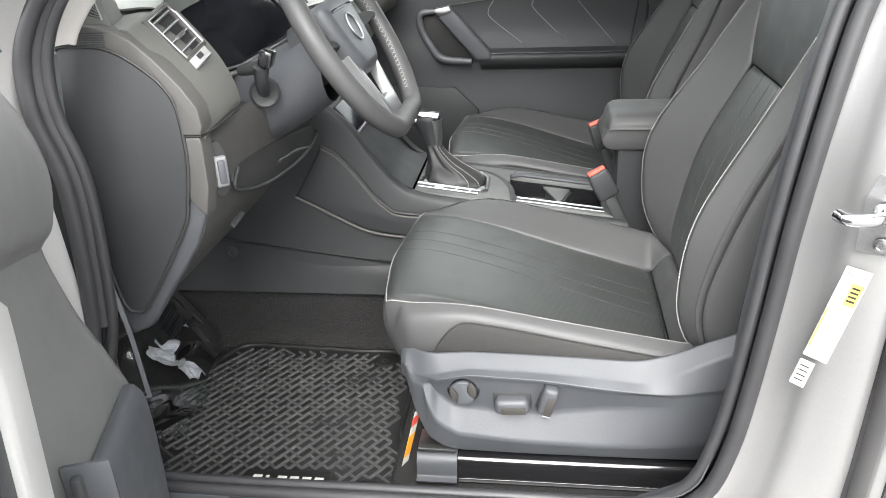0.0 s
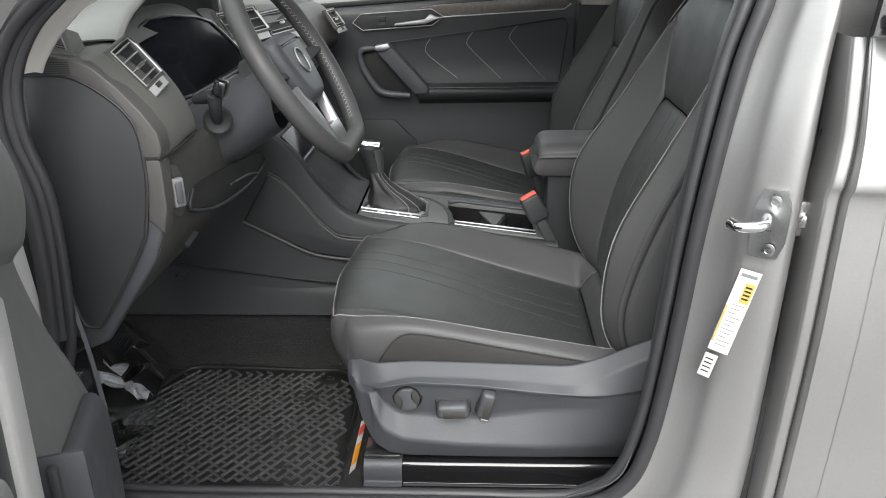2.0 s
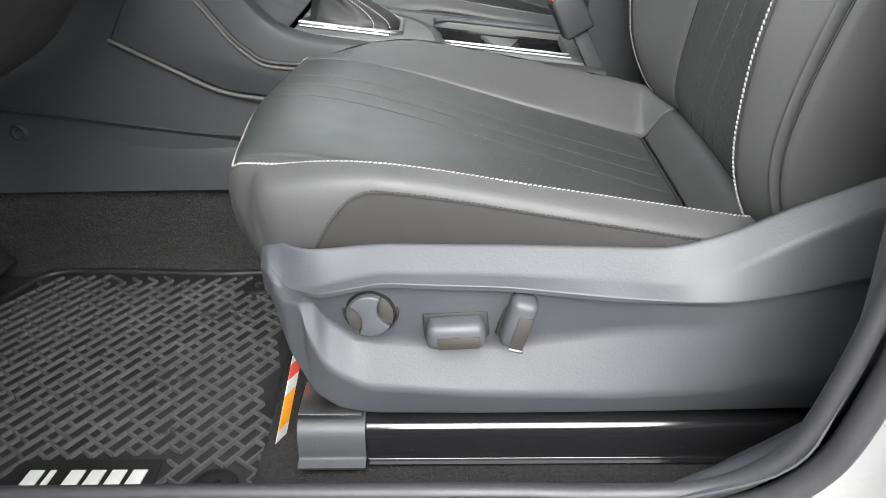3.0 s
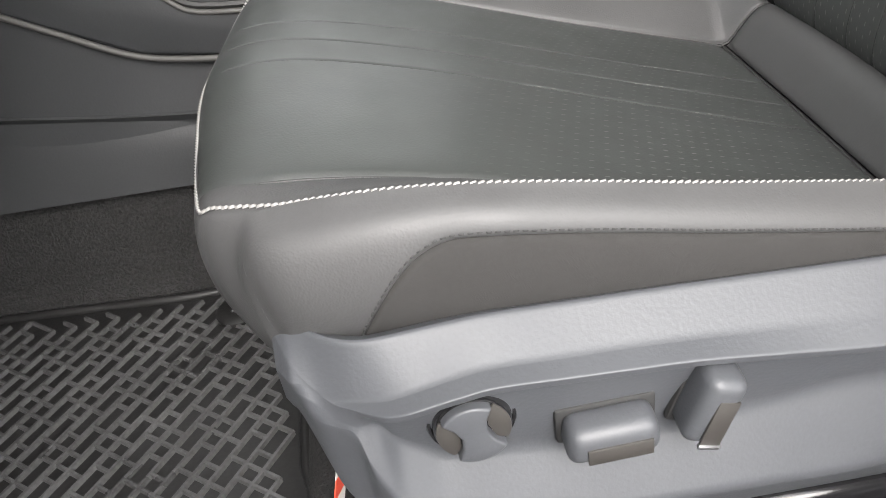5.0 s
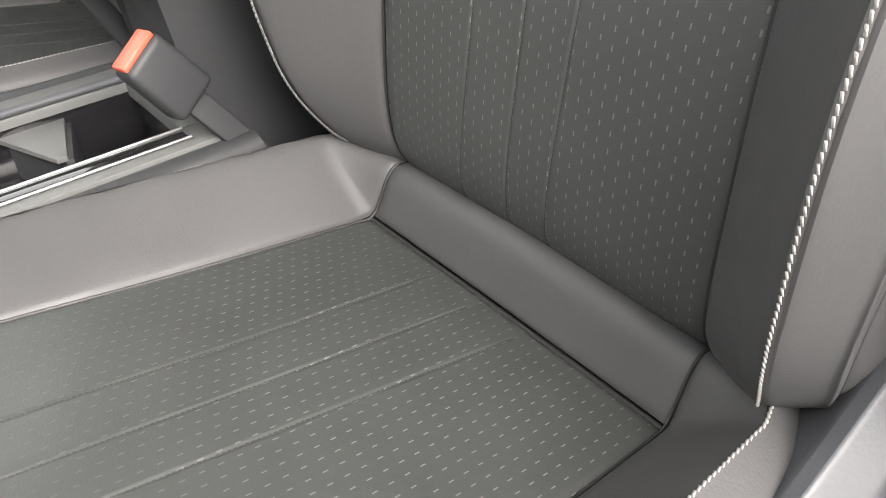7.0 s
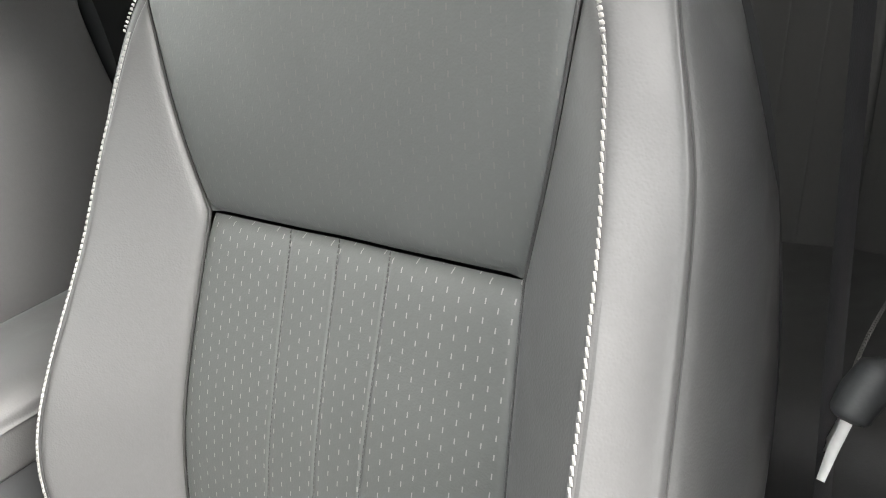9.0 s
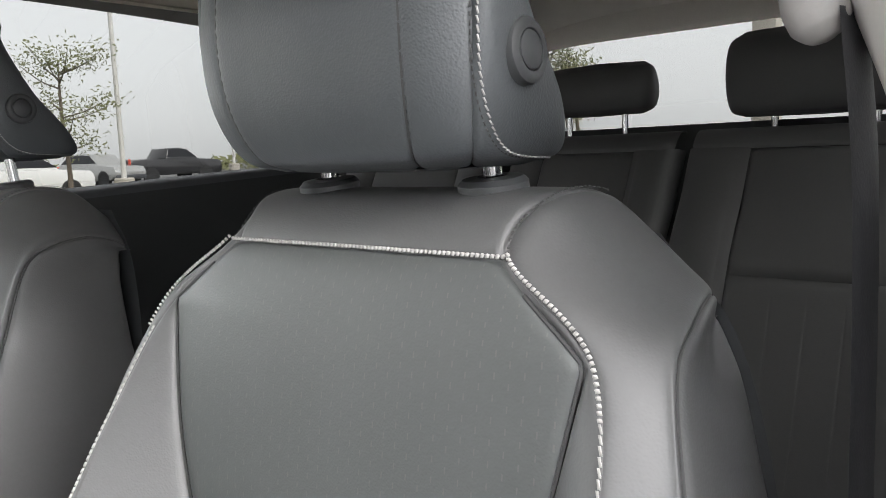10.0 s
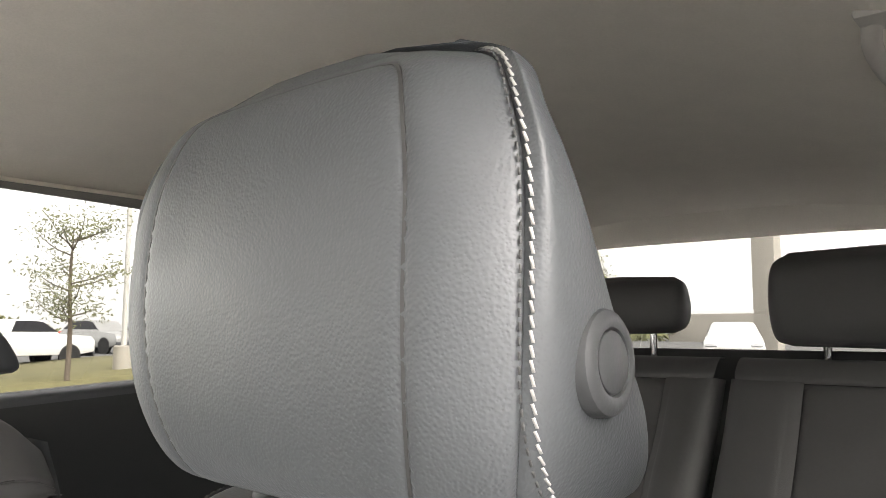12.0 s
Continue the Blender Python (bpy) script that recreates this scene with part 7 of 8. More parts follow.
for i in range(-40, 41):
    for j in range(-30, 31):
        o = Vector((-0.27, -0.06)) + V * (i * pitch_a) + U * (j * pitch_b + (0.5 * pitch_b if i % 2 else 0))
        quad = (o, o + U * pitch_b, o + V * pitch_a)
        def ok(p):
            return inside(p, shrunk) and not inside(p, PLATE) and (p - Vector((-0.035, -0.268))).length > 0.026
        if ok(quad[0]) and ok(quad[1]):
            rib(verts, faces, quad[0], quad[1], 0.0052, 0.3322, 0.0042)
        if ok(quad[0]) and ok(quad[2]):
            rib(verts, faces, quad[0], quad[2], 0.0048, 0.3322, 0.0040)
        if (i + 2 * j) % 3 == 0:
            mid = quad[0] + U * pitch_b * 0.5
            end = mid + V * pitch_a
            if ok(mid) and ok(end):
                rib(verts, faces, mid, end, 0.0045, 0.3322, 0.0036)
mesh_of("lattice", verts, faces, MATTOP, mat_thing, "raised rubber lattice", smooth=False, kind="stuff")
slab("name_field", PLATE, ((0, 0, 0.3322), (1, 0, 0), (0, 1, 0)), 0.0024, MATRUB, mat_thing, bevel=0.001)
for k in range(6):
    x = -0.235 + 0.0215 * k
    slab("name_bar", [(x, -0.268), (x + (0.007 if k == 1 else 0.016), -0.268), (x + (0.009 if k == 1 else 0.018), -0.244), (x + 0.003, -0.244)], ((0, 0, 0.3346), (1, 0, 0), (0, 1, 0)), 0.0014, WHITE, mat_thing, "pale raised bar", bevel=0.0005)
for at in ((-0.035, -0.268), (-0.075, 0.115)):
    lathe("fixing_button", [(0.024, 0), (0.024, 0.004), (0.021, 0.006), (0.008, 0.006), (0.007, 0.003)], (at[0], at[1], 0.3325), (0, 0, 1), MATRUB, mat_thing, "round rubber fixing")
slab("heel_pad", [(-0.52, -0.13), (-0.44, -0.165), (-0.43, -0.19), (-0.53, -0.175)], ((0, 0, 0.3322), (1, 0, 0), (0, 1, 0)), 0.004, MATRUB, mat_thing, bevel=0.001)
# foot rest and pedals, still wrapped in film
rest = thing("foot_rest", "black ribbed foot rest beside the pedals", "foot rest", (-0.54, -0.25, 0.33))
sheet("plate", [[(-0.44, y, 0.335), (-0.52, y, 0.365), (-0.60, y, 0.44)] for y in (-0.31, -0.25, -0.20)], 8, 12, RUBBER, rest, thick=0.01)
FILM = bpy.data.materials.new("clear_plastic_film")
FILM.use_nodes = True
fb = FILM.node_tree.nodes["Principled BSDF"]
fb.inputs["Roughness"].default_value, fb.inputs["Transmission Weight"].default_value, fb.inputs["IOR"].default_value = 0.08, 1.0, 1.25
fb.inputs["Base Color"].default_value = (0.9, 0.92, 0.95, 1)
pedals = thing("pedals", "black rubber pedals under clear protective film", "pedals", (-0.52, 0.0, 0.40))
slab("brake_pad", [(-0.055, -0.030), (0.055, -0.030), (0.050, 0.032), (-0.050, 0.032)], ((-0.49, 0.02, 0.475), (0.1, 0.98, 0), (-0.55, 0.0, 0.83)), 0.012, RUBBER, pedals, "ribbed rubber brake pad", bevel=0.004)
for k in range(5):
    box("pad_rib", (0.006, 0.09, 0.006), (-0.478 - 0.006 * (k - 2), 0.02, 0.482 + 0.010 * (k - 2)), RUBBER, pedals, bevel=0.002, turn=(0, 33, 6))
tube("brake_arm", [(-0.50, 0.02, 0.475), (-0.56, 0.02, 0.55), (-0.62, 0.02, 0.70)], 0.010, STEEL, pedals, steps=10)
slab("accelerator", [(-0.022, -0.09), (0.022, -0.09), (0.022, 0.08), (-0.022, 0.08)], ((-0.50, 0.125, 0.43), (0, 1, 0), (-0.6, 0, 0.8)), 0.012, RUBBER, pedals, "long black accelerator pad", bevel=0.004)
rng = random.Random(4)
film = thing("pedal_film", "crumpled clear protective film over the pedal and carpet", "plastic film", (-0.52, -0.02, 0.34))
net = [[(-0.60 + 0.050 * i + rng.uniform(-0.006, 0.006), -0.16 + 0.045 * j + rng.uniform(-0.006, 0.006), 0.347 + 0.020 * max(0, j - 2) + 0.055 * max(0, 2.0 - i) * 0.5 + rng.uniform(-0.008, 0.010)) for j in range(6)] for i in range(5)]
sheet("film_sheet", net, 40, 40, FILM, film)
net = [[(-0.445 - 0.022 * i + rng.uniform(-0.004, 0.004), -0.055 + 0.030 * j + rng.uniform(-0.004, 0.004), 0.470 + 0.022 * i + rng.uniform(-0.004, 0.006) - 0.012 * abs(j - 2)) for j in range(6)] for i in range(5)]
sheet("film_wrap", net, 30, 30, FILM, film)
# crumpled strip whose white colour is the film's glare
strip = [[(-0.585 + 0.014 * i + rng.uniform(-0.004, 0.004), 0.112 - 0.0105 * i + 0.011 * (j - 1.5) + rng.uniform(-0.004, 0.004), 0.352 + rng.uniform(0.0, 0.012) + 0.004 * (j % 2)) for j in range(5)] for i in range(11)]
sheet("film_glare", strip, 44, 16, FILMWHITE, film, "crumpled white fold painted as glare on the film", thick=0.0008)
# seat rail
rail = thing("seat_rail", "black steel seat rail with a plastic end cap on the carpet", "seat rail", (0.3, -0.25, 0.372))
sheet("channel", [[(x, -0.222, 0.374), (x, -0.228, 0.395), (x, -0.238, 0.411), (x, -0.252, 0.414), (x, -0.265, 0.409), (x, -0.269, 0.395), (x, -0.271, 0.376), (x, -0.280, 0.374)] for x in (0.10, 0.3, 0.62)], 6, 36, GLOSS, rail, "gloss black steel channel", thick=0.002)
for x in (0.165, 0.235, 0.42):
    lathe("rivet_hole", [(0.003, 0), (0.003, 0.0012), (0.0015, 0.0008)], (x, -0.2705, 0.384), (0, -1, 0), INK, rail, sides=10)
sheet("end_cap", [[(x, -0.218, 0.374), (x, -0.224, 0.396), (x, -0.236, 0.414), (x, -0.254, 0.418), (x, -0.271, 0.412), (x, -0.276, 0.396), (x, -0.278, 0.383), (x, -0.290, 0.379)] for x in (0.058, 0.09, 0.122)], 6, 36, TRIM, rail, "grey-black plastic end cap", thick=0.003)
box("bracket", (0.06, 0.05, 0.006), (0.090, -0.246, 0.427), STEEL, rail, bevel=0.001)
warn = thing("warning_tag", "white, red and orange warning tag hanging under the seat", "tag", (0.042, -0.20, 0.37))
for k, (mm, a, b) in enumerate(((WHITE, 0.0, 0.10), (RED, 0.10, 0.28), (WHITE, 0.28, 0.45), (ORANGE, 0.45, 0.85), (WHITE, 0.85, 1.0))):
    p, q = Vector((0.052, -0.205, 0.455)), Vector((0.030, -0.235, 0.368))
    s, t = p.lerp(q, a), p.lerp(q, b)
    bm = bmesh.new()
    w = Vector((0.004, 0.008, 0))
    loop = [bm.verts.new(v) for v in (s - w, s + w, t + w, t - w)]
    f = bm.faces.new(loop)
    ext = bmesh.ops.extrude_face_region(bm, geom=[f])
    for v in ext["geom"]:
        if isinstance(v, bmesh.types.BMVert):
            v.co += Vector((-0.0006, 0.0003, 0.0))
    part("tag_field", bm, mm, warn, smooth=False)

# ---- open driver's door ----
ddoor = thing("door_driver", "open black driver's door lining with grip and window switches", "car door", (-0.2, -0.75, 0.30), kind="structure")
DX, DO = Vector((0.342, -0.940, 0)), Vector((-0.296, -0.462, 0))
DN = Vector((0.940, 0.342, 0))


def on_door(s, z, lift=0.0):
    return DO + DX * s + DN * lift + Vector((0, 0, z))


FLAP = (0.310, 0.744, 0.048)
CARD_S = (-0.06, -0.005, 0.03, 0.12, 0.25, 0.40, 0.60, 0.95)
def edge_back(s, z):
    """The door's front edge leans back towards the window."""
    return s + 0.112 * float(np.interp(z, [0.62, 0.90, 1.0, 1.09], [0.0, 1.0, 0.95, 1.2])) * (0.95 - s) / 0.95


sheet("upper_card", [[on_door(edge_back(s, z), z + 0.228 * max(s, 0) * k, l if s > -0.01 else l - 0.03) for z, l, k in ((0.900, -0.012, 1), (0.917, 0.000, 1), (0.935, 0.012, 1), (0.985, 0.020, 0.9), (1.040, 0.014, 0.7), (1.085, -0.004, 0.3), (1.098, -0.030, 0.2))] for s in CARD_S], 50, 40, CARDGREY, ddoor, "grey soft upper door lining", thick=0.003)
sheet("lower_card", [[on_door(edge_back(s, z), z + 0.228 * max(s, 0) * k, l if s > -0.01 else l - 0.03) for z, l, k in ((0.34, 0.010, 0), (0.50, 0.022, 0), (0.62, 0.024, 0.2), (0.72, 0.016, 0.6), (0.80, 0.002, 0.9), (0.88, -0.004, 1), (0.914, -0.006, 1))] for s in CARD_S], 50, 40, CARDGREY, ddoor, "grey moulded lower door lining", thick=0.003)
sheet("skin", [[on_door(s, z, l) for z, l in ((0.25, -0.10), (0.5, -0.14), (0.8, -0.15), (1.0, -0.13), (1.10, -0.09))] for s in (0.02, 0.3, 0.7, 1.0)], 8, 16, PAINT, ddoor, "silver outer door skin")
sheet("inner_steel", [[on_door(edge_back(-0.02, z), z, l) for l in (-0.045, -0.08, -0.13)] for z in (0.3, 0.6, 0.9, 1.08)], 8, 8, PAINT, ddoor, "silver door end")
dg = sheet("door_glass", [[on_door(s, z, l) for z, l in ((1.09, -0.055), (1.25, -0.11), (1.45, -0.19))] for s in (0.12, 0.5, 0.9)], 4, 6, GLASS, ddoor, "clear door glass")
dg.visible_shadow = False
sheet("window_frame", [[on_door(0.03, 1.09, -0.03), on_door(0.07, 1.16, -0.05), on_door(0.13, 1.26, -0.09), on_door(0.30, 1.42, -0.15)], [on_door(0.15, 1.09, -0.03), on_door(0.18, 1.16, -0.05), on_door(0.24, 1.26, -0.09), on_door(0.38, 1.40, -0.15)]], 4, 16, PLASTIC, ddoor, "black mirror triangle and window frame", thick=0.02)
GRIP = [(0.560, 1.054), (0.522, 1.053), (0.481, 1.044), (0.40, 0.998), (0.381, 0.978), (0.383, 0.955), (0.408, 0.805), (0.455, 0.805), (0.432, 0.945), (0.434, 0.962), (0.452, 0.980), (0.505, 1.012), (0.560, 1.026)]
slab("grip", GRIP, (on_door(0, 0, 0.020), DX, (0, 0, 1)), -0.036, GRIPGREY, ddoor, "grey satin moulded pull grip", bevel=0.007, seg=3)
slab("grip_band", [(0.520, 1.0545), (0.505, 1.0520), (0.492, 1.008), (0.512, 1.014)], (on_door(0, 0, 0.022), DX, (0, 0, 1)), -0.0355, SATIN, ddoor, "satin grip band", bevel=0.004)
slab("grip_lining", [(0.560, 1.022), (0.505, 1.008), (0.450, 0.975), (0.430, 0.958), (0.428, 0.945), (0.450, 0.805), (0.475, 0.805), (0.455, 0.945), (0.470, 0.972), (0.56, 1.012)], (on_door(0, 0, -0.004), DX, (0, 0, 1)), -0.052, PLASTIC, ddoor, "black inside of the grip", bevel=0.004)
ARM = ((-0.010, 0.897), (0.020, 0.899), (0.050, 0.897), (0.061, 0.888), (0.060, 0.850), (0.040, 0.790), (0.0, 0.760))
sheet("armrest", [[on_door(s, z + 0.06 * (s - 0.5), l) for l, z in ARM] for s in (0.500, 0.51, 0.58, 0.68, 0.80)], 20, 30, CARDGREY, ddoor, "grey armrest with switches", thick=0.003)
slab("armrest_end", [(l, z) for l, z in ARM], (on_door(0.506, 0, 0), DN, (0, 0, 1)), -0.006, PLASTIC, ddoor, bevel=0.002)
slab("switch_panel", [(0.514, -0.002), (0.74, -0.002), (0.74, 0.046), (0.518, 0.046)], (on_door(0, 0.899 - 0.03, 0), DX + Vector((0, 0, 0.06)), DN), 0.004, PLASTIC, ddoor, "black switch panel", bevel=0.002)
knob_at = on_door(0.536, 0.906, 0.026)
mk = lathe("mirror_knob", [(0.0145, 0), (0.0145, 0.010), (0.0130, 0.0125), (0.0120, 0.0128), (0.004, 0.0125)], knob_at, (0, 0, 1), PLASTIC, ddoor, "round mirror control knob", sides=28)
tube("knob_ring", [knob_at + Vector((0.0130 * math.cos(w), 0.0130 * math.sin(w), 0.0125)) for w in np.linspace(0, 2 * math.pi, 25)[:-1]], 0.0013, SATIN, mk, closed=True, sides=6)
for k in range(2):
    for j in range(2):
        bm = box_bm((0.026, 0.019, 0.008), (0, 0, 0), 0.002)
        bm.transform(Matrix.Translation(on_door(0.580 + 0.030 * j, 0.911, 0.011 + 0.023 * k)) @ Euler((0, 0, radians(-70))).to_matrix().to_4x4())
        part("window_switch", bm, GLOSS, ddoor)
rec = slab("lever_recess", [(0.284, 1.069), (0.290, 1.045), (0.304, 1.031), (0.330, 1.026), (0.50, 1.058), (0.50, 1.116), (0.335, 1.092), (0.300, 1.082)], (on_door(0, 0, 0.0165), DX, (0, 0, 1)), -0.005, PLASTIC, ddoor, bevel=0.003)
tube("recess_edge", [on_door(a, b, 0.0205) for a, b in ((0.282, 1.069), (0.288, 1.044), (0.303, 1.029), (0.330, 1.024), (0.50, 1.056), (0.50, 1.118), (0.335, 1.094), (0.298, 1.084))], 0.003, TRIM, rec, closed=True, sides=8)
for k in range(20):
    w = 1.0305 + 0.00265 * k
    ends = float(np.interp(w, [1.028, 1.062, 1.083], [0.324, 0.295, 0.321])), float(np.interp(w, [1.028, 1.083], [0.404, 0.369]))
    tube("recess_rib", [on_door(a, w + 0.15 * (a - 0.3), 0.0225) for a in ends], 0.0011, TRIM, rec, sides=6)
slab("lock_strip", [(0.379, 1.092), (0.403, 1.096), (0.409, 1.055), (0.392, 1.051)], (on_door(0, 0, 0.0235), DX, (0, 0, 1)), -0.004, PLASTIC, rec, "black lock button strip", bevel=0.001)
for a, z in ((0.393, 1.082), (0.398, 1.065)):
    bm = box_bm((0.007, 0.003, 0.013), (0, 0, 0), 0.001)
    bm.transform(Matrix.Translation(on_door(a, z, 0.0280)) @ Euler((0, 0, radians(-70))).to_matrix().to_4x4())
    part("lock_button", bm, GLOSS, rec)
slab("door_lever", [(0.414, 1.052), (0.50, 1.066), (0.50, 1.106), (0.408, 1.092)], (on_door(0, 0, 0.023), DX, (0, 0, 1)), -0.008, SATIN, rec, "satin door lever", bevel=0.003)
tube("card_line", [on_door(a, b, l) for a, b, l in ((0.105, 0.942, 0.008), (0.14, 0.953, 0.013), (0.20, 0.972, 0.015), (0.353, 1.009, 0.016), (0.46, 1.030, 0.014), (0.60, 1.06, 0.012))], 0.0022, INK, ddoor, "dark joint between the linings", steps=30, sides=6)
sheet("pocket", [[on_door(s, z + 0.15 * max(s, 0), l) for z, l in ((0.36, 0.030), (0.50, 0.042), (0.64, 0.044), (0.675, 0.036), (0.678, 0.024))] for s in (0.04, 0.07, 0.2, 0.5, 0.8)], 24, 20, TRIM, ddoor, "grey-black door pocket", thick=0.004)
bm = box_bm((0.006, 0.044, 0.076), (0, 0, 0), 0.004)
bm.transform(Matrix.Translation(on_door(*FLAP)) @ Euler((0, 0, radians(-70))).to_matrix().to_4x4())
flap = part("flap_switch_plate", bm, TRIM, ddoor, "plate with a release switch")
bm = box_bm((0.016, 0.010, 0.044), (0, 0, 0), 0.003)
bm.transform(Matrix.Translation(on_door(FLAP[0] + 0.004, FLAP[1] + 0.006, FLAP[2] - 0.008)) @ Euler((0, 0, radians(-70))).to_matrix().to_4x4())
part("flap_switch", bm, PLASTIC, flap)


# ---- outside ----
ASPHALT = material("pale_concrete_paving", (0.15, 0.15, 0.147), 0.9, grain=0.004, grain_size=0.01, mottle=0.18, mottle_size=1.5)
GRASS = material("dry_winter_grass", (0.19, 0.175, 0.085), 0.95, grain=0.02, grain_size=0.03, mottle=0.3, mottle_size=0.8)
CONCRETE = material("pale_concrete", (0.45, 0.42, 0.37), 0.9, grain=0.002, grain_size=0.01, mottle=0.12, mottle_size=0.4)
# leaf green lightened: the glare of the bright outdoors is in the colour
LEAF = material("glare_paled_olive_leaves", (0.15, 0.155, 0.065), 0.7, mottle=0.35, mottle_size=0.3)
BARK = material("grey_bark", (0.16, 0.13, 0.10), 0.9, grain=0.004, grain_size=0.02, mottle=0.3)
POLE = material("pale_painted_pole", (0.62, 0.61, 0.58), 0.6, mottle=0.06)
TYRE = material("tyre_rubber", (0.02, 0.02, 0.02), 0.8)


def ground_z(x, y):
    d = math.hypot(x - 0.5, (y - 0.4))
    t = min(max((d - 4) / 9, 0), 1)
    return (-1.25 + 0.085 * min(max(x, -5), 16)) * t * t * (3 - 2 * t)


gx = [-2000, -400, -120, -60, -40, -30, -22, -16, -12, -9, -6, -3, 0, 3, 6, 9, 12, 16, 22, 30, 40, 60, 120, 400, 2000]
verts = [(x, y, ground_z(x, y)) for x in gx for y in gx]
n = len(gx)
structure(mesh_of("ground", verts, [(i * n + j, (i + 1) * n + j, (i + 1) * n + j + 1, i * n + j + 1) for i in range(n - 1) for j in range(n - 1)], ASPHALT), "pale concrete paving of the car park", "ground")
lawn = []
for ang in np.linspace(-0.15, 1.72, 48):
    lawn.append([(0.5 + r * math.sin(ang), 0.4 + r * math.cos(ang), ground_z(0.5 + r * math.sin(ang), 0.4 + r * math.cos(ang)) + h) for r, h in ((24.0, 0.0), (24.1, 0.14), (27, 0.17), (30, 0.17), (33.9, 0.14), (34.0, 0.0))])
structure(mesh_of("lawn", np.array(lawn).reshape(-1, 3), [(i * 6 + j, (i + 1) * 6 + j, (i + 1) * 6 + j + 1, i * 6 + j + 1) for i in range(47) for j in range(5)], GRASS), "dry yellow-green grass strip", "grass")


def wheel_at(parent, x, y, z, r, side):
    w = lathe("wheel", [(r, -0.11), (r * 1.0, 0.08), (r * 0.93, 0.11), (r * 0.70, 0.11), (r * 0.68, 0.085)], (x, y, z), (0, side, 0), TYRE, parent, "black tyre", sides=24)
    lathe("rim", [(r * 0.67, 0.09), (r * 0.60, 0.075), (r * 0.2, 0.085), (r * 0.08, 0.105)], (x, y, z), (0, side, 0), SATIN, w, sides=12)


def parked(name, label, category, x, y, turn, paint, kind="suv"):
    """A parked vehicle built from a side outline: x along its length, then turned about z."""
    base = Vector((x, y, ground_z(x, y)))
    car = thing(name, label, category, (0, 0, 0), group="parked vehicles")
    if kind == "suv":
        L, W, body = 4.6, 1.85, [(-2.3, 0.45), (-2.32, 0.75), (-2.15, 0.98), (-1.1, 1.08), (-0.55, 1.12), (1.9, 1.12), (2.2, 1.05), (2.3, 0.75), (2.25, 0.42), (1.75, 0.30), (-1.75, 0.30)]
        cabin = [(-0.95, 1.08), (-0.25, 1.60), (0.4, 1.68), (1.6, 1.64), (2.12, 1.10)]
    elif kind == "truck":
        L, W, body = 5.7, 1.98, [(-2.85, 0.55), (-2.87, 1.0), (-2.7, 1.18), (-1.5, 1.26), (-1.2, 1.28), (0.7, 1.28), (0.72, 1.30), (2.8, 1.30), (2.85, 0.7), (2.7, 0.55), (1.9, 0.45), (-2.1, 0.45)]
        cabin = [(-1.35, 1.26), (-0.75, 1.80), (-0.2, 1.86), (0.45, 1.84), (0.72, 1.28)]
    else:
        L, W, body = 4.6, 1.8, [(-2.3, 0.40), (-2.3, 0.66), (-2.0, 0.82), (-1.0, 0.95), (-0.6, 0.98), (1.5, 1.00), (2.2, 0.95), (2.3, 0.7), (2.2, 0.36), (1.7, 0.25), (-1.7, 0.25)]
        cabin = [(-0.95, 0.95), (-0.2, 1.38), (0.5, 1.43), (1.1, 1.36), (1.75, 0.98)]

    def prism(nm, pts, w0, w1, mat, parent=car, lab="", bev=0.06):
        bm = bmesh.new()
        zlo, zhi = min(q for _, q in pts), max(q for _, q in pts)
        a = [bm.verts.new((p, -(w0 + (w1 - w0) * (q - zlo) / (zhi - zlo)), q)) for p, q in pts]
        b = [bm.verts.new((p, (w0 + (w1 - w0) * (q - zlo) / (zhi - zlo)), q)) for p, q in pts]
        bm.faces.new(a[::-1])
        bm.faces.new(b)
        for i in range(len(pts)):
            j = (i + 1) % len(pts)
            bm.faces.new((a[i], a[j], b[j], b[i]))
        bmesh.ops.recalc_face_normals(bm, faces=bm.faces[:])
        if bev:
            bmesh.ops.bevel(bm, geom=bm.edges[:], offset=bev, segments=2, profile=0.5, affect="EDGES")
        return part(nm, bm, mat, parent, lab)
    prism("body", body, W / 2, W / 2 * 0.95, paint)
    prism("cabin", cabin, W / 2 * 0.93, W / 2 * 0.70, paint)
    c = np.array(cabin)
    mid = c.mean(0)
    win = [tuple(mid + (q - mid) * (0.90, 0.72)) for q in c]
    for s in (-1, 1):
        lo, hi = W / 2 * 0.93, W / 2 * 0.70
        zl, zh = c[:, 1].min(), c[:, 1].max()
        verts = [(p, s * (lo + (hi - lo) * (q - zl) / (zh - zl) + 0.008), q) for p, q in win]
        mesh_of("side_window", verts, [tuple(range(len(verts)))], SCREEN, car, "dark window", smooth=False)
        k = 0.35 if kind != "truck" else 0.38
        for wx in (-L * 0.305, L * 0.295):
            wheel_at(car, wx, s * (W / 2 - 0.10), k, k, s)
            lathe("wheel_arch", [(k * 1.22, 0), (k * 1.22, 0.012), (k * 1.02, 0.012)], (wx, s * (W / 2 - 0.005), k + 0.02), (0, s, 0), RUBBER, car, sides=24)
        box("headlamp", (0.10, 0.34, 0.12), (-L / 2 + 0.06, s * (W / 2 - 0.25), body[1][1] + 0.02), CHROME, car, "clear headlamp", bevel=0.03)
        box("tail_lamp", (0.06, 0.16, 0.30), (L / 2 - 0.03, s * (W / 2 - 0.14), body[6][1] - 0.12), RED, car, "red tail lamp", bevel=0.02)
    box("bumper", (0.12, W * 0.96, 0.22), (-L / 2 + 0.02, 0, 0.48), TRIM, car, bevel=0.05)
    box("rear_bumper", (0.12, W * 0.96, 0.22), (L / 2 - 0.02, 0, 0.50), TRIM, car, bevel=0.05)
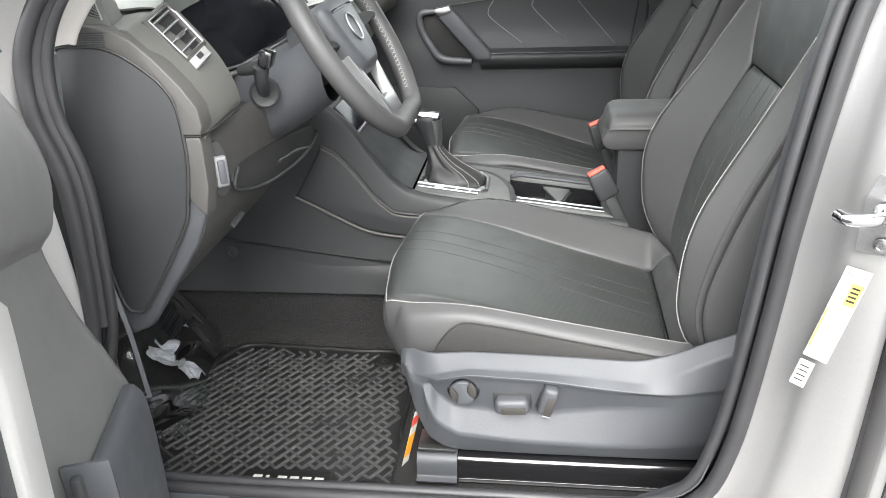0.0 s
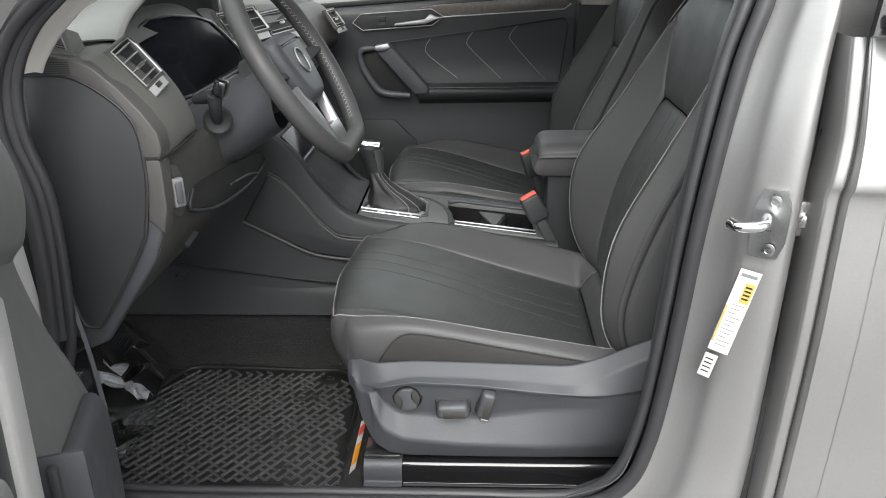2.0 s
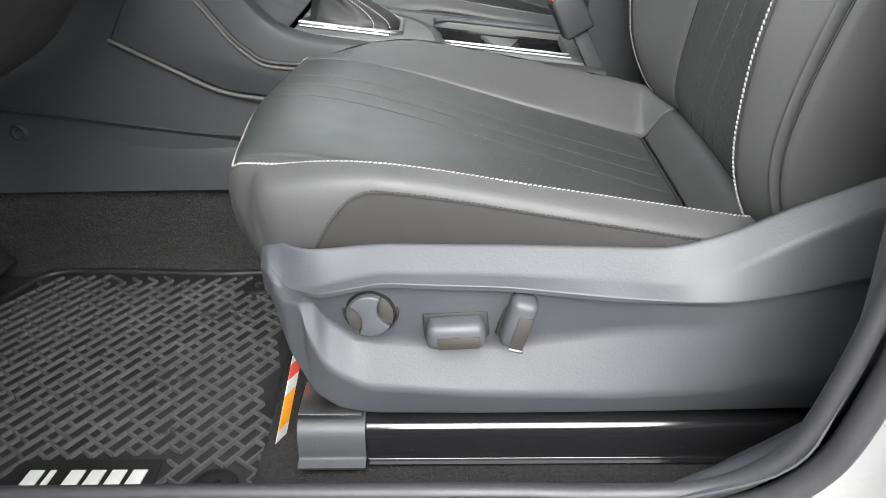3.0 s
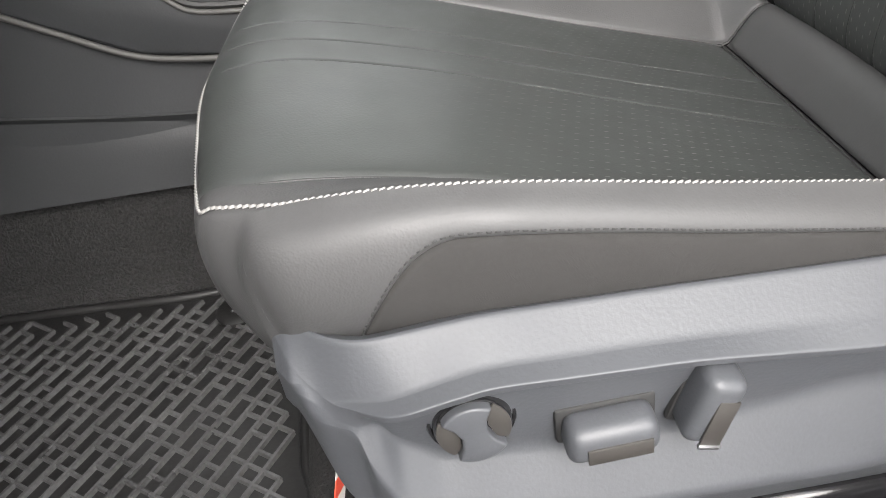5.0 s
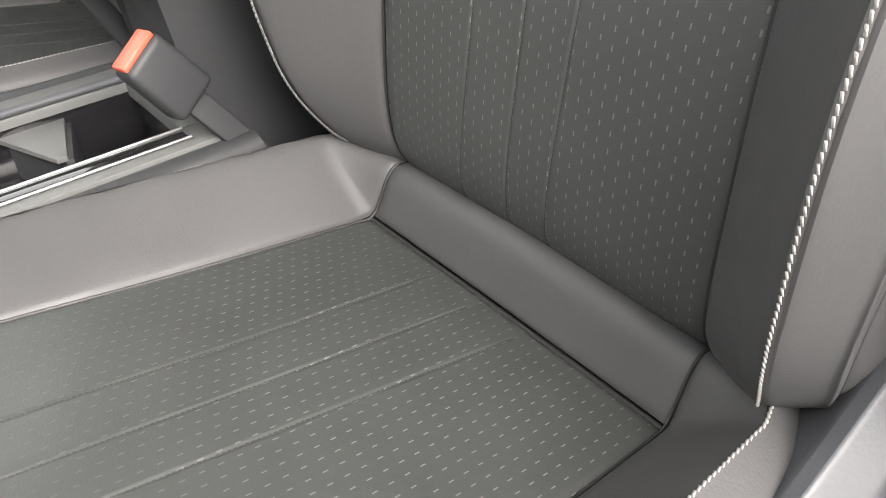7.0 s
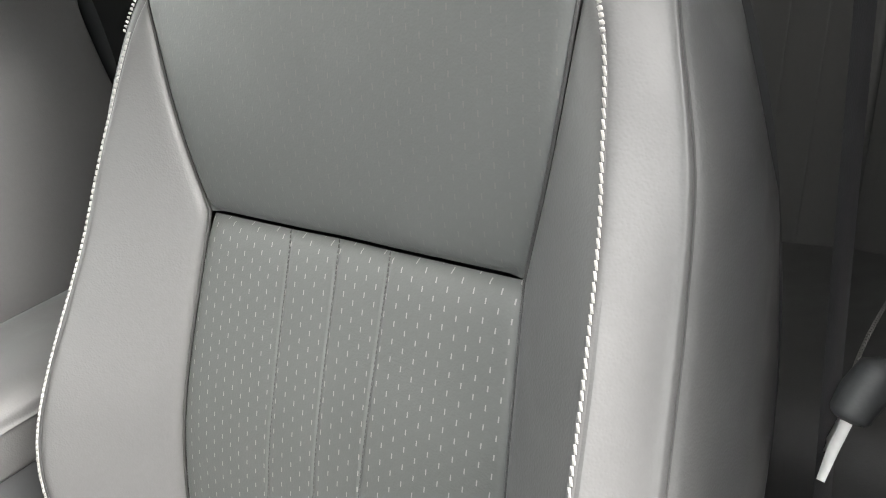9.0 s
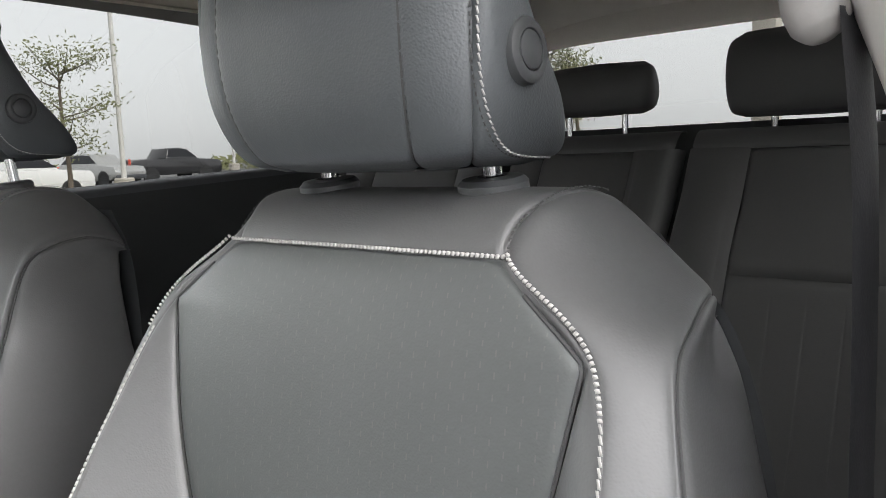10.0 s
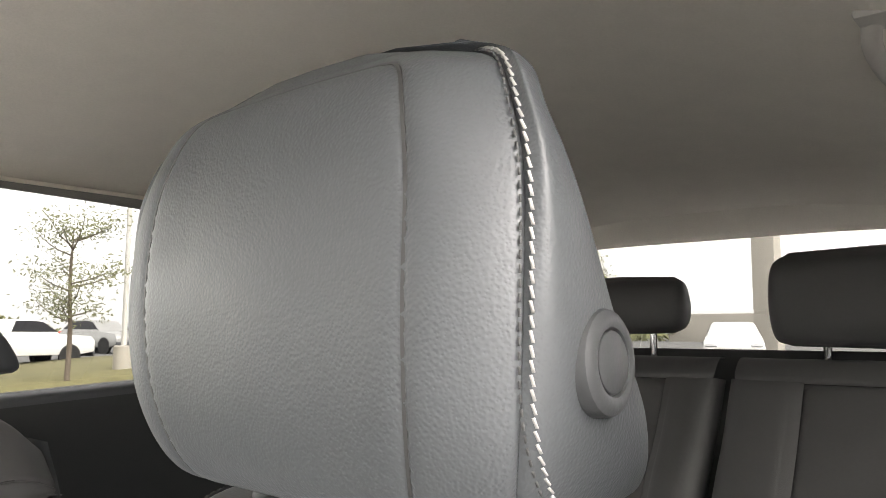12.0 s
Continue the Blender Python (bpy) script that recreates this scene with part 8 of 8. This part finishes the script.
    car.matrix_world = Matrix.Translation(base) @ Matrix.Rotation(radians(turn), 4, "Z")
    return car


WHITE_PAINT = material("white_car_paint", (0.75, 0.75, 0.74), 0.25, mottle=0.03, coat=0.5)
BLUE_PAINT = material("dark_blue_car_paint", (0.05, 0.07, 0.12), 0.25, metal=0.3, mottle=0.03, coat=0.5)
DARK_PAINT = material("black_car_paint", (0.02, 0.02, 0.022), 0.2, mottle=0.03, coat=0.5)
GREY_PAINT = material("light_grey_car_paint", (0.42, 0.42, 0.41), 0.3, metal=0.5, mottle=0.03, coat=0.5)
RED_PAINT = material("dark_red_car_paint", (0.28, 0.03, 0.03), 0.25, metal=0.3, mottle=0.03, coat=0.5)
parked("parked_suv", "white car parked beyond the grass", "car", 1.6, 38.9, 4, WHITE_PAINT)
parked("parked_suv", "dark blue car parked beyond the grass", "car", -5.5, 40.3, 78, BLUE_PAINT)
parked("parked_car", "grey car parked beyond the grass", "car", -9.8, 40.9, 80, GREY_PAINT, "car")
parked("parked_car", "white car parked beyond the grass", "car", -16.5, 40.9, 80, WHITE_PAINT, "car")
parked("pickup_truck", "white pickup truck parked beyond the grass", "truck", 12.6, 31.8, 190, WHITE_PAINT, "truck")
parked("parked_suv", "light grey car parked beyond the grass", "car", 19.2, 38.2, 100, GREY_PAINT)
parked("parked_suv", "black car parked beyond the grass", "car", 33.5, 36.6, 95, DARK_PAINT)
parked("pickup_truck", "black pickup truck parked beyond the grass", "truck", 22.9, 38.2, 185, DARK_PAINT, "truck")
parked("parked_car", "dark red car parked beyond the grass", "car", 17.0, 48.5, 95, RED_PAINT, "car")
parked("parked_car", "white car parked behind", "car", 26.0, 9.0, 20, WHITE_PAINT, "car")
parked("parked_suv", "light grey car parked behind", "car", 30.0, 4.0, 15, GREY_PAINT)


def tree(x, y, h, crown, seed, label):
    r = random.Random(seed)
    z0 = ground_z(x, y)
    t = thing("tree", label, "tree", (x, y, z0), group="young trees")
    tube("trunk", [(x, y, z0), (x + 0.03, y, z0 + h * 0.3), (x - 0.03, y + 0.03, z0 + h * 0.62), (x, y, z0 + h * 0.92)], (0.09, 0.07, 0.05, 0.015), BARK, t, "slim grey trunk", steps=12, sides=8)
    tips = []
    for k in range(16):
        a, zz = r.uniform(0, 6.28), z0 + h * r.uniform(0.35, 0.85)
        l = crown * r.uniform(0.45, 1.0) * (1.1 - abs((zz - z0) / h - 0.55))
        e = (x + l * math.cos(a), y + l * math.sin(a), zz + l * r.uniform(0.25, 0.7))
        tube("limb", [(x, y, zz), ((x + e[0]) / 2, (y + e[1]) / 2, zz + (e[2] - zz) * 0.35), e], (0.028, 0.018, 0.006), BARK, t, steps=6, sides=5)
        tips += [Vector((x, y, zz)).lerp(Vector(e), f) for f in (0.5, 0.75, 1.0)]
    verts, faces = [], []
    for k in range(2600):
        c = r.choice(tips) + Vector((r.gauss(0, 0.22), r.gauss(0, 0.22), r.gauss(0, 0.20)))
        s = r.uniform(0.035, 0.075)
        a = Vector((r.uniform(-1, 1), r.uniform(-1, 1), r.uniform(-1, 1))).normalized()
        b = a.orthogonal().normalized()
        o = len(verts)
        verts += [c - a * s, c + b * s * 0.5, c + a * s, c - b * s * 0.5]
        faces.append((o, o + 1, o + 2, o + 3))
    mesh_of("crown", verts, faces, LEAF, t, "sparse olive leaves, paled by glare", smooth=False)


tree(10.6, 22.6, 5.0, 1.7, 3, "slim young tree with sparse olive leaves on the grass")
tree(17.5, 10.5, 4.4, 1.3, 5, "slim young tree with sparse olive leaves behind the car")
tree(24.0, 13.5, 4.6, 1.4, 8, "slim young tree with thin leaves behind the car")


def light_pole(x, y, h):
    z0 = ground_z(x, y)
    p = thing("light_pole", "pale car park light pole on a concrete base", "light pole", (x, y, z0), group="light poles")
    lathe("base", [(0.32, 0), (0.32, 0.85), (0.28, 0.90)], (x, y, z0), (0, 0, 1), CONCRETE, p, "round concrete base", sides=20)
    tube("shaft", [(x, y, z0 + 0.9), (x, y, z0 + h)], (0.085, 0.06), POLE, p, sides=12)
    box("lamp_head", (0.7, 0.32, 0.10), (x + 0.5, y, z0 + h), POLE, p, bevel=0.02)


light_pole(13.0, 24.0, 9)
light_pole(-1.2, 25.4, 9)
light_pole(-10, 25.4, 9)
light_pole(27.0, 38.0, 8)
light_pole(23.0, 2.6, 8)
post = thing("parking_sign", "white car park sign with dark lettering on the grass", "sign", (3.9, 21.4, ground_z(3.9, 21.4)))
zs = ground_z(3.9, 21.4)
box("panel", (1.45, 0.12, 1.25), (3.95, 21.4, zs + 0.80), WHITE, post, bevel=0.01)
for nm, txt, zz, size in (("word_first", "Customer", 1.12, 0.20), ("word_second", "Parking", 1.12, 0.20)):
    fc = bpy.data.curves.new(nm, "FONT")
    fc.body, fc.size, fc.extrude = txt, size, 0.004
    fc.materials.append(INK)
    fo = new(nm, fc)
    fo.matrix_world = Matrix.Translation((3.29 if nm == "word_first" else 4.02, 21.335, zs + zz)) @ Euler((radians(90), 0, 0)).to_matrix().to_4x4() @ Matrix.Diagonal((0.72, 0.72, 1, 1))
    me = bpy.data.meshes.new_from_object(fo)
    mo = new(nm, me)
    mo.matrix_world = fo.matrix_world.copy()
    mo.parent = post
    mo.matrix_parent_inverse = Matrix.Translation(post.location).inverted()
    bpy.data.objects.remove(fo)
# low far buildings and tree line
hall = thing("dealer_building", "pale flat-roofed building far behind the car", "building", (60, 30, -1.0))
box("wall", (26, 18, 4.0), (92, 26, 1.0), CONCRETE, hall, bevel=0.05)
box("tower", (1.3, 1.3, 13), (47, 14.5, 5.5), CONCRETE, hall, "pale entrance pylon", bevel=0.05)
rw2 = random.Random(11)
verts, faces = [], []
for k in range(9000):
    a = rw2.uniform(-0.6, 2.2)
    d = rw2.uniform(85, 110)
    hgt = 3.0 + 1.5 * math.sin(a * 9) + 0.8 * math.sin(a * 23)
    c = Vector((d * math.sin(a), d * math.cos(a), -1.0 + hgt * rw2.random() ** 0.7))
    s = rw2.uniform(0.35, 0.8)
    u = Vector((rw2.uniform(-1, 1), rw2.uniform(-1, 1), rw2.uniform(-1, 1))).normalized()
    w = u.orthogonal().normalized()
    o = len(verts)
    verts += [c - u * s, c + w * s * 0.6, c + u * s, c - w * s * 0.6]
    faces.append((o, o + 1, o + 2, o + 3))
tagged(mesh_of("far_woods", verts, faces, LEAF, None, smooth=False), "hazy far line of low trees", "trees", kind="stuff")
